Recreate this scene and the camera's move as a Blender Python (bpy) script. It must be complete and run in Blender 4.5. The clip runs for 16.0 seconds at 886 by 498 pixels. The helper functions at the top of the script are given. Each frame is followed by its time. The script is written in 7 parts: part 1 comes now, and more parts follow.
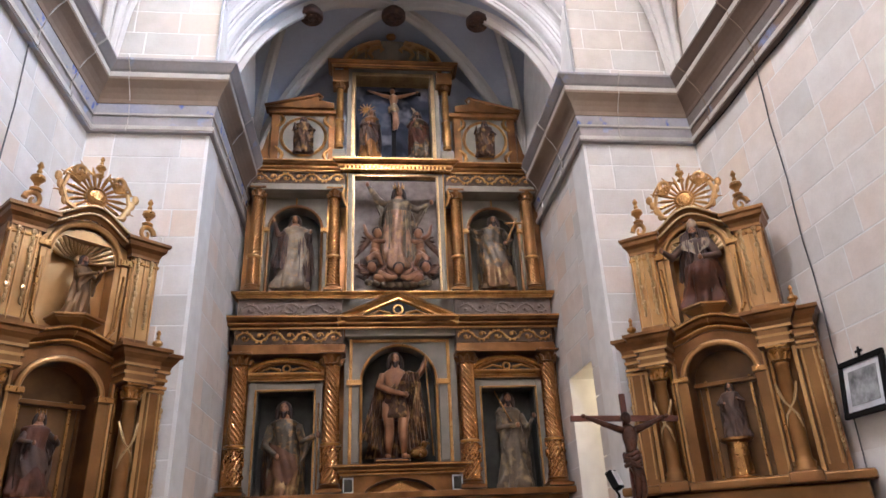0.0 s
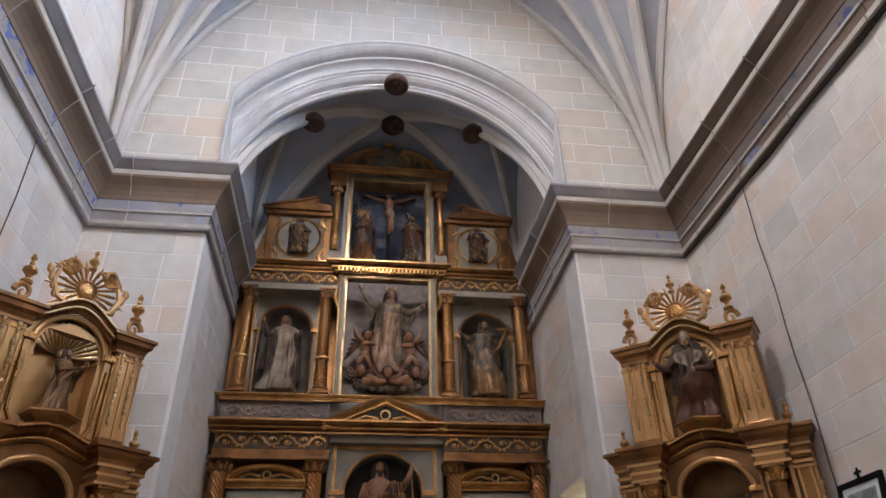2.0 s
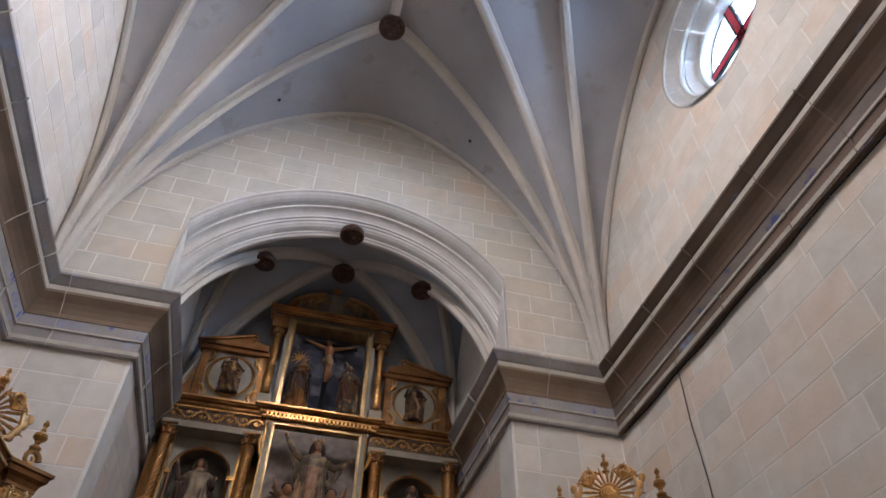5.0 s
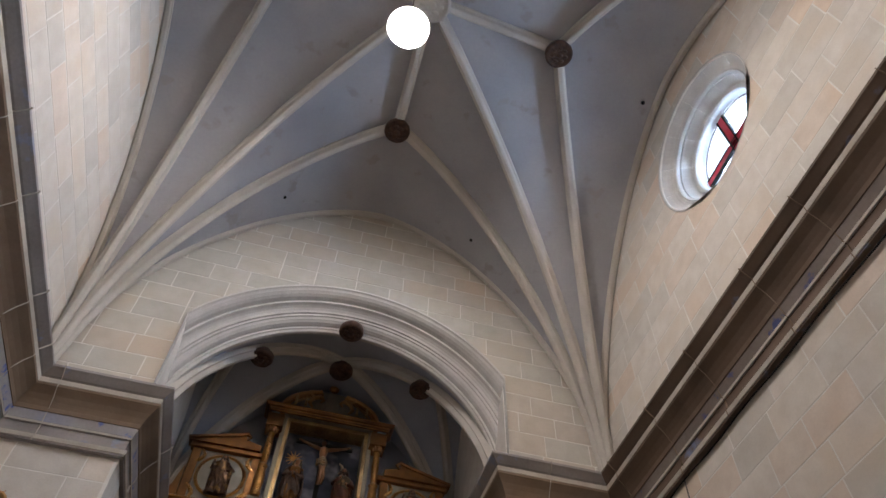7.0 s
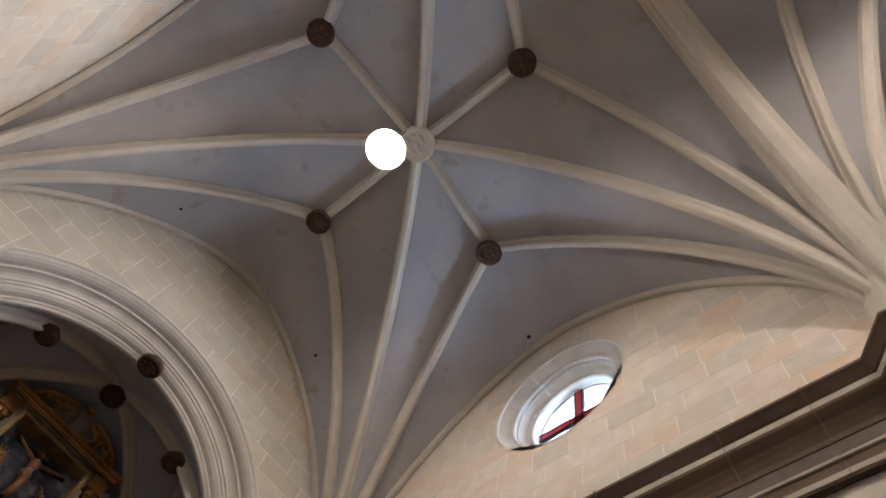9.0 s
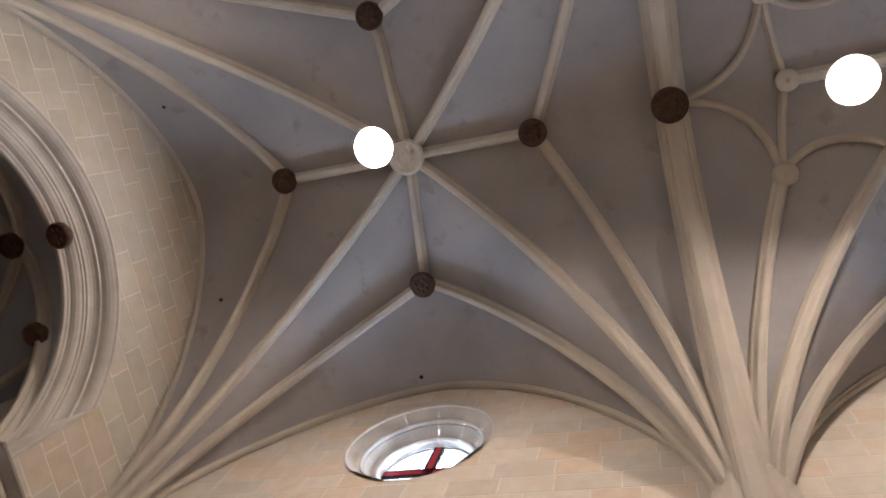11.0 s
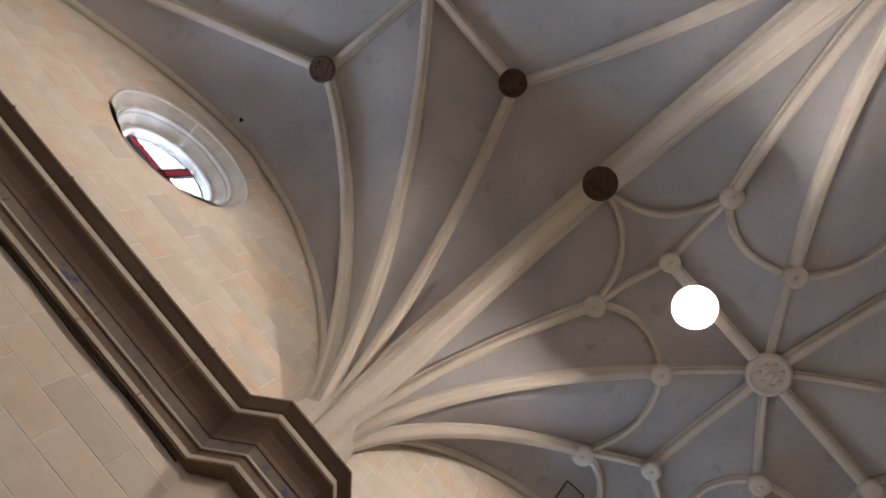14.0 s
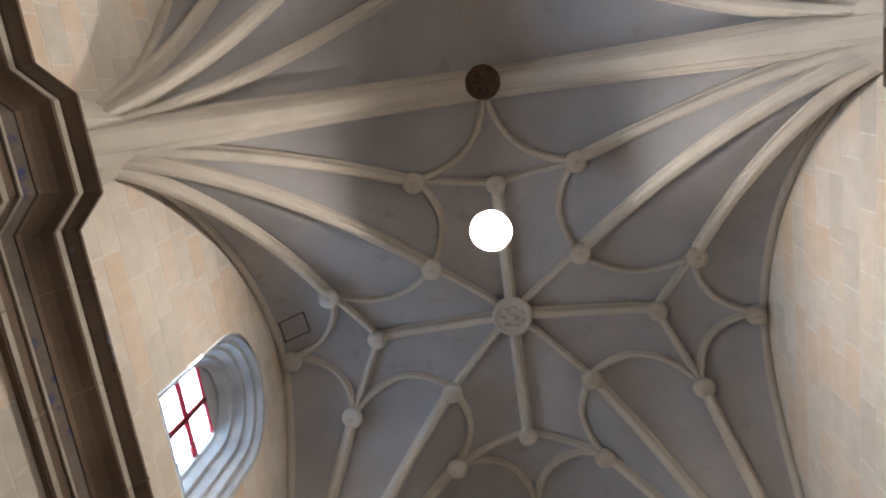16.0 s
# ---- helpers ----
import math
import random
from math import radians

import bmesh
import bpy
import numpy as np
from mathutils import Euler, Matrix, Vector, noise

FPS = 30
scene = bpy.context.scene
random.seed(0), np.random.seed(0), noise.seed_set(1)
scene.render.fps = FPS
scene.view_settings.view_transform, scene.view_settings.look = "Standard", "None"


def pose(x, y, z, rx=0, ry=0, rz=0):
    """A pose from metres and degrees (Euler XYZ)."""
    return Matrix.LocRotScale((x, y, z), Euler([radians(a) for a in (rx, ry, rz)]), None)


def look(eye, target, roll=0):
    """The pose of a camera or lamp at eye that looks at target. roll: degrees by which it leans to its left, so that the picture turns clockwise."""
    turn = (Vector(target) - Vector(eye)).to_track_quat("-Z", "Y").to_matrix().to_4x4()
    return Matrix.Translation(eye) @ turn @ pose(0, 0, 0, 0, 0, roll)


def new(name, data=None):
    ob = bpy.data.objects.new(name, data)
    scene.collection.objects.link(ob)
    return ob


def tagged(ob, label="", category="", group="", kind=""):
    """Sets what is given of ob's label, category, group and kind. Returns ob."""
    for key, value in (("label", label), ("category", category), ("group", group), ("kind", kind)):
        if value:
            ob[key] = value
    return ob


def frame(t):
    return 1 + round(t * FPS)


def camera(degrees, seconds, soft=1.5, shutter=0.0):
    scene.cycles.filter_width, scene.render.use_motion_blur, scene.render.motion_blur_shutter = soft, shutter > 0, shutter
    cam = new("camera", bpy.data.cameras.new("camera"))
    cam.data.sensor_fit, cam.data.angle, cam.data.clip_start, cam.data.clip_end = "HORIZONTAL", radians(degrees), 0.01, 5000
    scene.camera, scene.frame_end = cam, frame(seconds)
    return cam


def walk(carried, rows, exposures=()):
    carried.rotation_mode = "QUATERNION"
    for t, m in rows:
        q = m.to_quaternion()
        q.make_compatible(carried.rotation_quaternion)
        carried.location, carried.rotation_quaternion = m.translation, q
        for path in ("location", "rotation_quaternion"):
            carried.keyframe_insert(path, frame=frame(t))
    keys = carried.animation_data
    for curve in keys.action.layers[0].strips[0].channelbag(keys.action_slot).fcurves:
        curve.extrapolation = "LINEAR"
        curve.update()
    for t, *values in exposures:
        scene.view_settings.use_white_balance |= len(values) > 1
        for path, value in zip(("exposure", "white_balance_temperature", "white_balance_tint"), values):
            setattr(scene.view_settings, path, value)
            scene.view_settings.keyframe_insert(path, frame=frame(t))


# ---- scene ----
cam = camera(65.84, 16.0, shutter=0.4)
# seconds, place in metres, turn in degrees
PATH = [
    (0.0, 0.000, 0.000, 1.600, 113.82, 2.31, -5.78),
    (0.5, 0.000, 0.000, 1.600, 116.16, 2.09, -5.79),
    (1.0, 0.000, 0.000, 1.600, 118.68, 1.86, -6.19),
    (1.5, 0.000, 0.000, 1.600, 120.41, 1.67, -7.17),
    (2.0, 0.000, 0.000, 1.600, 122.49, 1.10, -7.19),
    (2.5, 0.000, 0.000, 1.600, 124.55, 0.56, -8.13),
    (3.0, 0.000, 0.000, 1.600, 126.42, 0.67, -8.15),
    (3.5, 0.000, 0.000, 1.600, 128.78, 0.69, -8.51),
    (4.0, 0.000, 0.000, 1.600, 130.78, 0.36, -10.22),
    (4.5, 0.000, 0.000, 1.600, 133.83, -0.69, -12.45),
    (5.0, 0.000, 0.000, 1.600, 135.45, -0.87, -14.68),
    (5.2, 0.000, 0.000, 1.600, 136.71, -1.48, -15.36),
    (7.3, 0.000, 0.000, 1.600, 144.33, -1.77, -15.29),
    (7.5, 0.000, 0.000, 1.600, 144.79, -1.88, -15.08),
    (8.0, 0.000, 0.000, 1.600, 147.89, -3.20, -24.01),
    (8.5, 0.000, 0.000, 1.600, 154.65, -7.27, -38.94),
    (8.7, 0.000, 0.000, 1.600, 156.95, -8.26, -44.23),
    (10.8, 0.001, -0.283, 1.588, 165.50, -14.30, -73.78),
    (11.0, 0.007, -0.306, 1.605, 166.41, -14.37, -77.34),
    (11.5, 0.020, -0.370, 1.600, 167.95, -15.24, -84.79),
    (12.0, 0.035, -0.417, 1.618, 169.42, -15.01, -93.43),
    (12.5, 0.068, -0.490, 1.619, 170.35, -13.12, -103.57),
    (13.0, 0.088, -0.544, 1.623, 172.11, -13.32, -115.51),
    (13.5, 0.103, -0.597, 1.643, 172.44, -13.85, -128.43),
    (14.0, 0.110, -0.646, 1.636, 172.45, -13.45, -138.08),
    (14.5, 0.098, -0.674, 1.611, 171.78, -12.77, -145.46),
    (15.0, 0.091, -0.740, 1.594, 170.76, -10.28, -155.95),
    (15.5, 0.058, -0.806, 1.603, 168.51, -8.02, -164.96),
    (16.0, 0.048, -0.821, 1.618, 165.89, -5.34, -171.78),
]
EXPOSURE = [(0.0, 0.56, 5520, 17), (1.5, 0.0, 5530, 15), (3.5, -0.46, 5570, 14), (5.0, -0.66, 5850, 15), (7.5, -1.03, 6400, 14), (8.5, -1.04, 6800, 15), (11.0, -0.98, 7350, 20), (13.5, -0.97, 7250, 17), (14.5, -0.99, 6950, 15), (16.0, -1.0, 6700, 11)]
walk(cam, [(t, pose(*p)) for t, *p in PATH], EXPOSURE)

# ---- light ----
world = bpy.data.worlds.new("world")
scene.world = world
world.use_nodes = True
wn = world.node_tree
sky = wn.nodes.new("ShaderNodeTexSky")
sky.sky_type, sky.sun_disc = "NISHITA", False
sky.sun_elevation, sky.sun_rotation = radians(48), radians(-60)
wn.links.new(sky.outputs[0], wn.nodes["Background"].inputs[0])
wn.nodes["Background"].inputs[1].default_value = 0.15


def lamp(name, kind, m, energy, colour, **more):
    data = bpy.data.lights.new(name, kind)
    data.energy, data.color = energy, colour
    for key, value in more.items():
        setattr(data, key, value)
    ob = new(name, data)
    ob.matrix_world = m
    return ob


SUN = lamp("sun", "SUN", look((-5, 3, 10), (0, 0, 0)), 2.0, (1, 0.95, 0.88), angle=radians(0.5))
# daylight in the openings of the two round windows
lamp("window_light", "AREA", look((5.1, 3.02, 9.85), (-2.2, 4.0, 5.6)), 950, (0.43, 0.68, 1.0), shape="DISK", size=2.0)
lamp("window_light", "AREA", look((4.85, -4.38, 9.2), (-2, -4.3, 6.2)), 240, (0.43, 0.68, 1.0), shape="DISK", size=1.5)


# ---- materials ----
def material(name, colour, rough=0.8, metal=0.0, dark=None, scale=3.0, grain=60.0, bump=0.15, each=0.0, mix=0.5, tint=None, tint_scale=1.3, stain=None, spec=0.3, stain_from=0.63, stain_scale=2.7):
    """Two colours mixed by coarse noise, speckled by fine grain; each: how far single pieces differ."""
    mat = bpy.data.materials.new(name)
    mat.use_nodes = True
    nt = mat.node_tree
    n, l = nt.nodes, nt.links
    b = n["Principled BSDF"]
    co = n.new("ShaderNodeTexCoord").outputs["Object"]
    geo = n.new("ShaderNodeNewGeometry").outputs["Position"]
    dark = dark or [c * 0.7 for c in colour]

    def noisy(sc, detail, low, high):
        t = n.new("ShaderNodeTexNoise")
        t.inputs["Scale"].default_value, t.inputs["Detail"].default_value = sc, detail
        l.new(geo, t.inputs["Vector"])
        r = n.new("ShaderNodeMapRange")
        r.inputs["From Min"].default_value, r.inputs["From Max"].default_value = low, high
        l.new(t.outputs["Fac"], r.inputs["Value"])
        return r.outputs[0], t.outputs["Fac"]

    def mixed(fac, a, c2, how="MIX"):
        m = n.new("ShaderNodeMix")
        m.data_type, m.blend_type = "RGBA", how
        for sock, v in ((m.inputs[0], fac), (m.inputs[6], a), (m.inputs[7], c2)):
            if isinstance(v, bpy.types.NodeSocket):
                l.new(v, sock)
            elif isinstance(v, (int, float)):
                sock.default_value = v
            else:
                sock.default_value = (*v, 1)
        return m.outputs[2]

    coarse, _ = noisy(scale, 4, 0.35, 0.7)
    fine, raw = noisy(grain, 3, 0.3, 0.75)
    col = mixed(coarse, colour, dark)
    if tint:
        patch, _ = noisy(tint_scale, 2, 0.52, 0.7)
        col = mixed(patch, col, tint)
    if stain:
        spot, _ = noisy(stain_scale, 5, stain_from, stain_from + 0.07)
        col = mixed(spot, col, stain)
    sp = n.new("ShaderNodeMath")
    sp.operation = "MULTIPLY"
    sp.inputs[1].default_value = mix * 0.4
    l.new(fine, sp.inputs[0])
    col = mixed(sp.outputs[0], col, [c * 0.55 for c in dark])
    if each:
        info = n.new("ShaderNodeObjectInfo").outputs["Random"]
        ramp = n.new("ShaderNodeValToRGB")
        stops = ramp.color_ramp.elements
        stops[0].color = (1 - each * 1.1, 1 - each, 1 - each, 1)
        stops[1].color = (1, 1 - each * 0.72, 1 - each * 1.45, 1)
        for where, tone in ((0.22, (1 - each * 0.55, 1 - each * 0.45, 1 - each * 0.45)), (0.45, (1, 1, 1)), (0.68, (1, 0.99, 0.965)), (0.84, (1, 1 - each * 0.5, 1 - each * 0.85))):
            stops.new(where).color = (*tone, 1)
        l.new(info, ramp.inputs[0])
        col = mixed(1.0, col, ramp.outputs[0], "MULTIPLY")
    l.new(col, b.inputs["Base Color"])
    rr = n.new("ShaderNodeMapRange")
    rr.inputs["To Min"].default_value, rr.inputs["To Max"].default_value = max(rough - 0.12, 0.05), min(rough + 0.12, 1)
    l.new(raw, rr.inputs["Value"])
    l.new(rr.outputs[0], b.inputs["Roughness"])
    b.inputs["Metallic"].default_value = metal
    b.inputs["Specular IOR Level"].default_value = spec
    if bump:
        bp = n.new("ShaderNodeBump")
        bp.inputs["Strength"].default_value, bp.inputs["Distance"].default_value = bump, 0.01
        l.new(raw, bp.inputs["Height"])
        l.new(bp.outputs[0], b.inputs["Normal"])
    return mat


def glowing(name, colour, strength):
    mat = bpy.data.materials.new(name)
    mat.use_nodes = True
    b = mat.node_tree.nodes["Principled BSDF"]
    b.inputs["Emission Color"].default_value = (*colour, 1)
    b.inputs["Emission Strength"].default_value = strength
    return mat


STONE = material("ashlar_stone", (0.70, 0.64, 0.57), 0.85, dark=(0.625, 0.56, 0.488), scale=4.5, grain=45, each=0.14, mix=0.25, tint=(0.665, 0.575, 0.48), tint_scale=1.6)
# darker copy of the ashlar; weaker light above the chancel arch in its colour
DIMSTONE = material("dim_ashlar", (0.57, 0.53, 0.465), 0.85, dark=(0.51, 0.47, 0.40), scale=4.5, grain=45, each=0.1, mix=0.2, tint=(0.57, 0.50, 0.41), tint_scale=1.4)
MORTAR = material("lime_mortar", (0.76, 0.725, 0.665), 0.9, dark=(0.67, 0.63, 0.57), scale=5, mix=0.15)
RIBSTONE = material("rib_limewash", (0.565, 0.52, 0.455), 0.85, dark=(0.49, 0.447, 0.388), scale=1.6, grain=30, mix=0.25, bump=0.08)
PLASTER = material("vault_plaster", (0.41, 0.40, 0.408), 0.9, dark=(0.335, 0.328, 0.338), scale=0.9, grain=25, mix=0.25, bump=0.1, stain=(0.34, 0.32, 0.305))
BLUEPLASTER = material("blue_plaster", (0.42, 0.435, 0.485), 0.9, dark=(0.33, 0.345, 0.395), scale=1.2, grain=25, mix=0.3)
CAVETTO = material("brown_cavetto_stone", (0.215, 0.15, 0.098), 0.8, dark=(0.15, 0.10, 0.066), scale=1.3, grain=30, mix=0.25, tint=(0.25, 0.19, 0.135), tint_scale=0.9)
# darker cavetto, with the east side's shade put into its brown
SHADECAVETTO = material("shaded_brown_cavetto", (0.13, 0.085, 0.055), 0.8, dark=(0.085, 0.055, 0.036), scale=1.3, grain=30, mix=0.25, tint=(0.165, 0.115, 0.078), tint_scale=0.9)
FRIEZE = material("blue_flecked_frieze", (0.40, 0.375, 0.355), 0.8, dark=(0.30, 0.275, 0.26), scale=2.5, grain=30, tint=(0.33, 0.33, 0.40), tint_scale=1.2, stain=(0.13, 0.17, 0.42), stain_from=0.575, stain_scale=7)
# frieze and cornice stone with the east side's shade in their colour
SHADEFRIEZE = material("shaded_flecked_frieze", (0.21, 0.175, 0.15), 0.8, dark=(0.15, 0.12, 0.10), scale=2.5, grain=30, stain=(0.06, 0.08, 0.2), stain_from=0.62, stain_scale=5)
SHADECORNICE = material("shaded_cornice_stone", (0.165, 0.115, 0.083), 0.8, dark=(0.115, 0.078, 0.055), scale=1.2, grain=30, mix=0.25, tint=(0.105, 0.071, 0.05), tint_scale=0.8, stain=(0.17, 0.20, 0.30))
# paler copy of the cornice stone, daylight put into its colour
LITCORNICE = material("pale_daylit_cornice", (0.36, 0.325, 0.305), 0.8, dark=(0.26, 0.235, 0.22), scale=1.8, grain=30, tint=(0.30, 0.25, 0.22), tint_scale=0.8, stain=(0.29, 0.31, 0.40), stain_from=0.61, stain_scale=4)
FILLET = material("pale_fillet_stone", (0.52, 0.47, 0.40), 0.8, dark=(0.40, 0.35, 0.29), scale=4)
ARCHSTONE = material("arch_stone", (0.60, 0.57, 0.53), 0.8, dark=(0.50, 0.47, 0.43), scale=3)
FLOORSTONE = material("floor_stone", (0.40, 0.34, 0.28), 0.5, scale=1.5, each=0.1)
DARKWOOD = material("boss_wood", (0.105, 0.055, 0.034), 0.6, dark=(0.045, 0.025, 0.017), scale=14)
BLACK = material("black_paint", (0.012, 0.011, 0.010), 0.6, scale=8, spec=0.08)
OPAL = bpy.data.materials.new("opal_glass")
OPAL.use_nodes = True
on = OPAL.node_tree
tr_ = on.nodes.new("ShaderNodeBsdfTranslucent")
tr_.inputs[0].default_value = (0.8, 0.8, 0.8, 1)
df_, mx_ = on.nodes.new("ShaderNodeBsdfDiffuse"), on.nodes.new("ShaderNodeMixShader")
on.links.new(tr_.outputs[0], mx_.inputs[1])
on.links.new(df_.outputs[0], mx_.inputs[2])
mx_.inputs[0].default_value = 0.4
on.links.new(mx_.outputs[0], on.nodes["Material Output"].inputs[0])
GLOBE = glowing("lamp_glow", (1.0, 0.93, 0.86), 1900)


# ---- mesh helpers ----
def part(name, bm, mat, parent=None, label="", smooth=False):
    me = bpy.data.meshes.new(name)
    bmesh.ops.recalc_face_normals(bm, faces=bm.faces)
    if smooth:
        for face in bm.faces:
            face.smooth = True
    bm.to_mesh(me)
    bm.free()
    me.materials.append(mat)
    ob = new(name, me)
    if parent:
        ob.parent = parent
    if label:
        ob["label"] = label
    return ob


def empty(name, m, label="", category="", group="", kind=""):
    ob = new(name)
    ob.empty_display_size = 0.1
    ob.matrix_world = m
    return tagged(ob, label, category, group, kind)


def B(bm, x0, x1, y0, y1, z0, z1, bevel=0.0):
    """A box between two corners, its edges rounded by bevel."""
    r = bmesh.ops.create_cube(bm, size=1)
    bmesh.ops.transform(bm, verts=r["verts"], matrix=Matrix.Translation(((x0 + x1) / 2, (y0 + y1) / 2, (z0 + z1) / 2)) @ Matrix.Diagonal((abs(x1 - x0), abs(y1 - y0), abs(z1 - z0), 1)))
    if bevel:
        edges = list({e for v in r["verts"] for e in v.link_edges})
        bmesh.ops.bevel(bm, geom=edges, offset=bevel, segments=2, affect="EDGES", profile=0.5)
    return bm


def box(*a, bevel=0.0):
    return B(bmesh.new(), *a, bevel=bevel)


def lathe(bm, profile, segs=20, m=None, twist=0.0):
    """A turned body round z from (radius, z) pairs."""
    rings = []
    m = m or Matrix()
    for r, z in profile:
        rings.append([bm.verts.new(m @ Vector((r * math.cos(2 * math.pi * k / segs), r * math.sin(2 * math.pi * k / segs), z))) for k in range(segs)])
    for a, b in zip(rings, rings[1:]):
        for k in range(segs):
            bm.faces.new((a[k], a[(k + 1) % segs], b[(k + 1) % segs], b[k]))
    bm.faces.new(rings[0][::-1])
    bm.faces.new(rings[-1])
    return bm


def tube(bm, pts, radius, segs=8):
    """A round bar along points; radius: one number or one for each point."""
    pts = [Vector(p) for p in pts]
    rad = radius if isinstance(radius, (list, tuple)) else [radius] * len(pts)
    rings = []
    side = None
    for i, p in enumerate(pts):
        t = (pts[min(i + 1, len(pts) - 1)] - pts[max(i - 1, 0)]).normalized()
        ref = side if side is not None else (Vector((0, 0, 1)) if abs(t.z) < 0.9 else Vector((1, 0, 0)))
        side = (ref - t * ref.dot(t)).normalized()
        other = t.cross(side)
        rings.append([bm.verts.new(p + (side * math.cos(2 * math.pi * k / segs) + other * math.sin(2 * math.pi * k / segs)) * rad[i]) for k in range(segs)])
    for a, b in zip(rings, rings[1:]):
        for k in range(segs):
            bm.faces.new((a[k], a[(k + 1) % segs], b[(k + 1) % segs], b[k]))
    bm.faces.new(rings[0][::-1])
    bm.faces.new(rings[-1])
    return bm


def blob(bm, x, y, z, rx, ry, rz, u=12, v=8, m=None):
    r = bmesh.ops.create_uvsphere(bm, u_segments=u, v_segments=v, radius=1)
    mm = Matrix.Translation((x, y, z)) @ Matrix.Diagonal((rx, ry, rz, 1))
    bmesh.ops.transform(bm, verts=r["verts"], matrix=(m @ mm) if m else mm)
    return bm


def prism(bm, outline, y0, y1, m=None):
    """An outline of (x, z) pushed through from y0 to y1."""
    m = m or Matrix()
    a = [bm.verts.new(m @ Vector((x, y0, z))) for x, z in outline]
    b = [bm.verts.new(m @ Vector((x, y1, z))) for x, z in outline]
    bm.faces.new(a)
    bm.faces.new(b[::-1])
    for k in range(len(a)):
        j = (k + 1) % len(a)
        bm.faces.new((a[j], a[k], b[k], b[j]))
    return bm


def moulding(bm, path, profile, closed=False):
    """A moulding along a plan path of (x, y), mitred; profile of (out, z), out to the left of the way."""
    n = len(path)
    P = [Vector((p[0], p[1], 0)) for p in path]
    rings = []
    for i in range(n):
        a = (P[i] - P[i - 1]).normalized() if i or closed else None
        b = (P[(i + 1) % n] - P[i]).normalized() if i < n - 1 or closed else None
        a, b = a or b, b or a
        na, nb = Vector((-a.y, a.x, 0)), Vector((-b.y, b.x, 0))
        mit = (na + nb).normalized()
        mit = mit / max(mit.dot(na), 0.3)
        rings.append([bm.verts.new(P[i] + mit * o + Vector((0, 0, z))) for o, z in profile])
    pairs = list(zip(rings, rings[1:])) + ([(rings[-1], rings[0])] if closed else [])
    k = len(profile)
    for a, b in pairs:
        for j in range(k):
            bm.faces.new((a[j], b[j], b[(j + 1) % k], a[(j + 1) % k]))
    if not closed:
        bm.faces.new(rings[0])
        bm.faces.new(rings[-1][::-1])
    return bm


# ---- plan: metres, z from the floor; the nave's axis runs along y ----
XW, XE, XC = -3.12, 3.98, 0.41      # nave walls and axis
YF, YT, YB = 6.8, -0.86, -8.2       # chancel wall, transverse arch, back
CW, CE, YR = -1.81, 2.57, 9.5      # chancel opening and its back wall
SPRING, TOP = 6.84, 11.55
OC1, OC2 = (3.01, 9.55), (-4.38, 9.38)


W2, W2C = (-4.38, 0.92, 7.75, 9.38), (-4.38, 9.0)   # round-headed window: middle, half width, sill, springing


def in_window(y, z, k=0.0):
    m, half, sill, spring = W2
    return sill - k < z and abs(y - m) < half + k and (z < spring or math.hypot(y - m, z - spring) < half + k)


def window_reach(c, s, k=0.0):
    a, b = 0.0, 3.0
    for _ in range(30):
        q = (a + b) / 2
        a, b = (q, b) if in_window(W2C[0] + q * c, W2C[1] + q * s, k) else (a, q)
    return a


# ---- structure ----
floor = part("floor", box(XW - 0.6, XE + 0.6, YB - 0.6, YR + 0.6, -0.2, 0), FLOORSTONE)
tagged(floor, "worn brown stone church floor", "floor", kind="structure")


def wall_with_hole(name, x0, x1, holes, y0, y1, z0, z1, mat):
    """A wall along y between x0 and x1, with round holes (y, z, r) through it."""
    bm = bmesh.new()
    inner = []
    cuts = sorted(holes)
    edges = [y0] + [(a[0] + b[0]) / 2 for a, b in zip(cuts, cuts[1:])] + [y1]
    n = 48
    for i, (hy, hz, r) in enumerate(cuts):
        a, b = edges[i], edges[i + 1]
        rim, sq = [], []
        for k in range(n):
            t = 2 * math.pi * k / n
            c, s = math.cos(t), math.sin(t)
            reach = min((b - hy) / c if c > 1e-6 else (a - hy) / c if c < -1e-6 else 1e9, (z1 - hz) / s if s > 1e-6 else (z0 - hz) / s if s < -1e-6 else 1e9)
            rr = r(c, s) if callable(r) else r
            rim.append((hy + rr * c, hz + rr * s))
            sq.append((hy + reach * c, hz + reach * s))
        for x in (x0, x1):
            R = [bm.verts.new((x, *p)) for p in rim]
            S = [bm.verts.new((x, *p)) for p in sq]
            for k in range(n):
                bm.faces.new((R[k], R[(k + 1) % n], S[(k + 1) % n], S[k]))
            # corners left open by the straight reach
            for ya, za in ((a, z0), (a, z1), (b, z0), (b, z1)):
                near = sorted(range(n), key=lambda k: (sq[k][0] - ya) ** 2 + (sq[k][1] - za) ** 2)[:2]
                if abs(sq[near[0]][0] - ya) + abs(sq[near[0]][1] - za) > 1e-4:
                    k = min(near) if abs(near[0] - near[1]) == 1 else max(near)
                    bm.faces.new((S[k], S[(k + 1) % n], bm.verts.new((x, ya, za))))
            inner.append(R)
        R0, R1 = inner[-2:]
        for k in range(n):
            bm.faces.new((R0[k], R0[(k + 1) % n], R1[(k + 1) % n], R1[k]))
    return part(name, bm, mat)


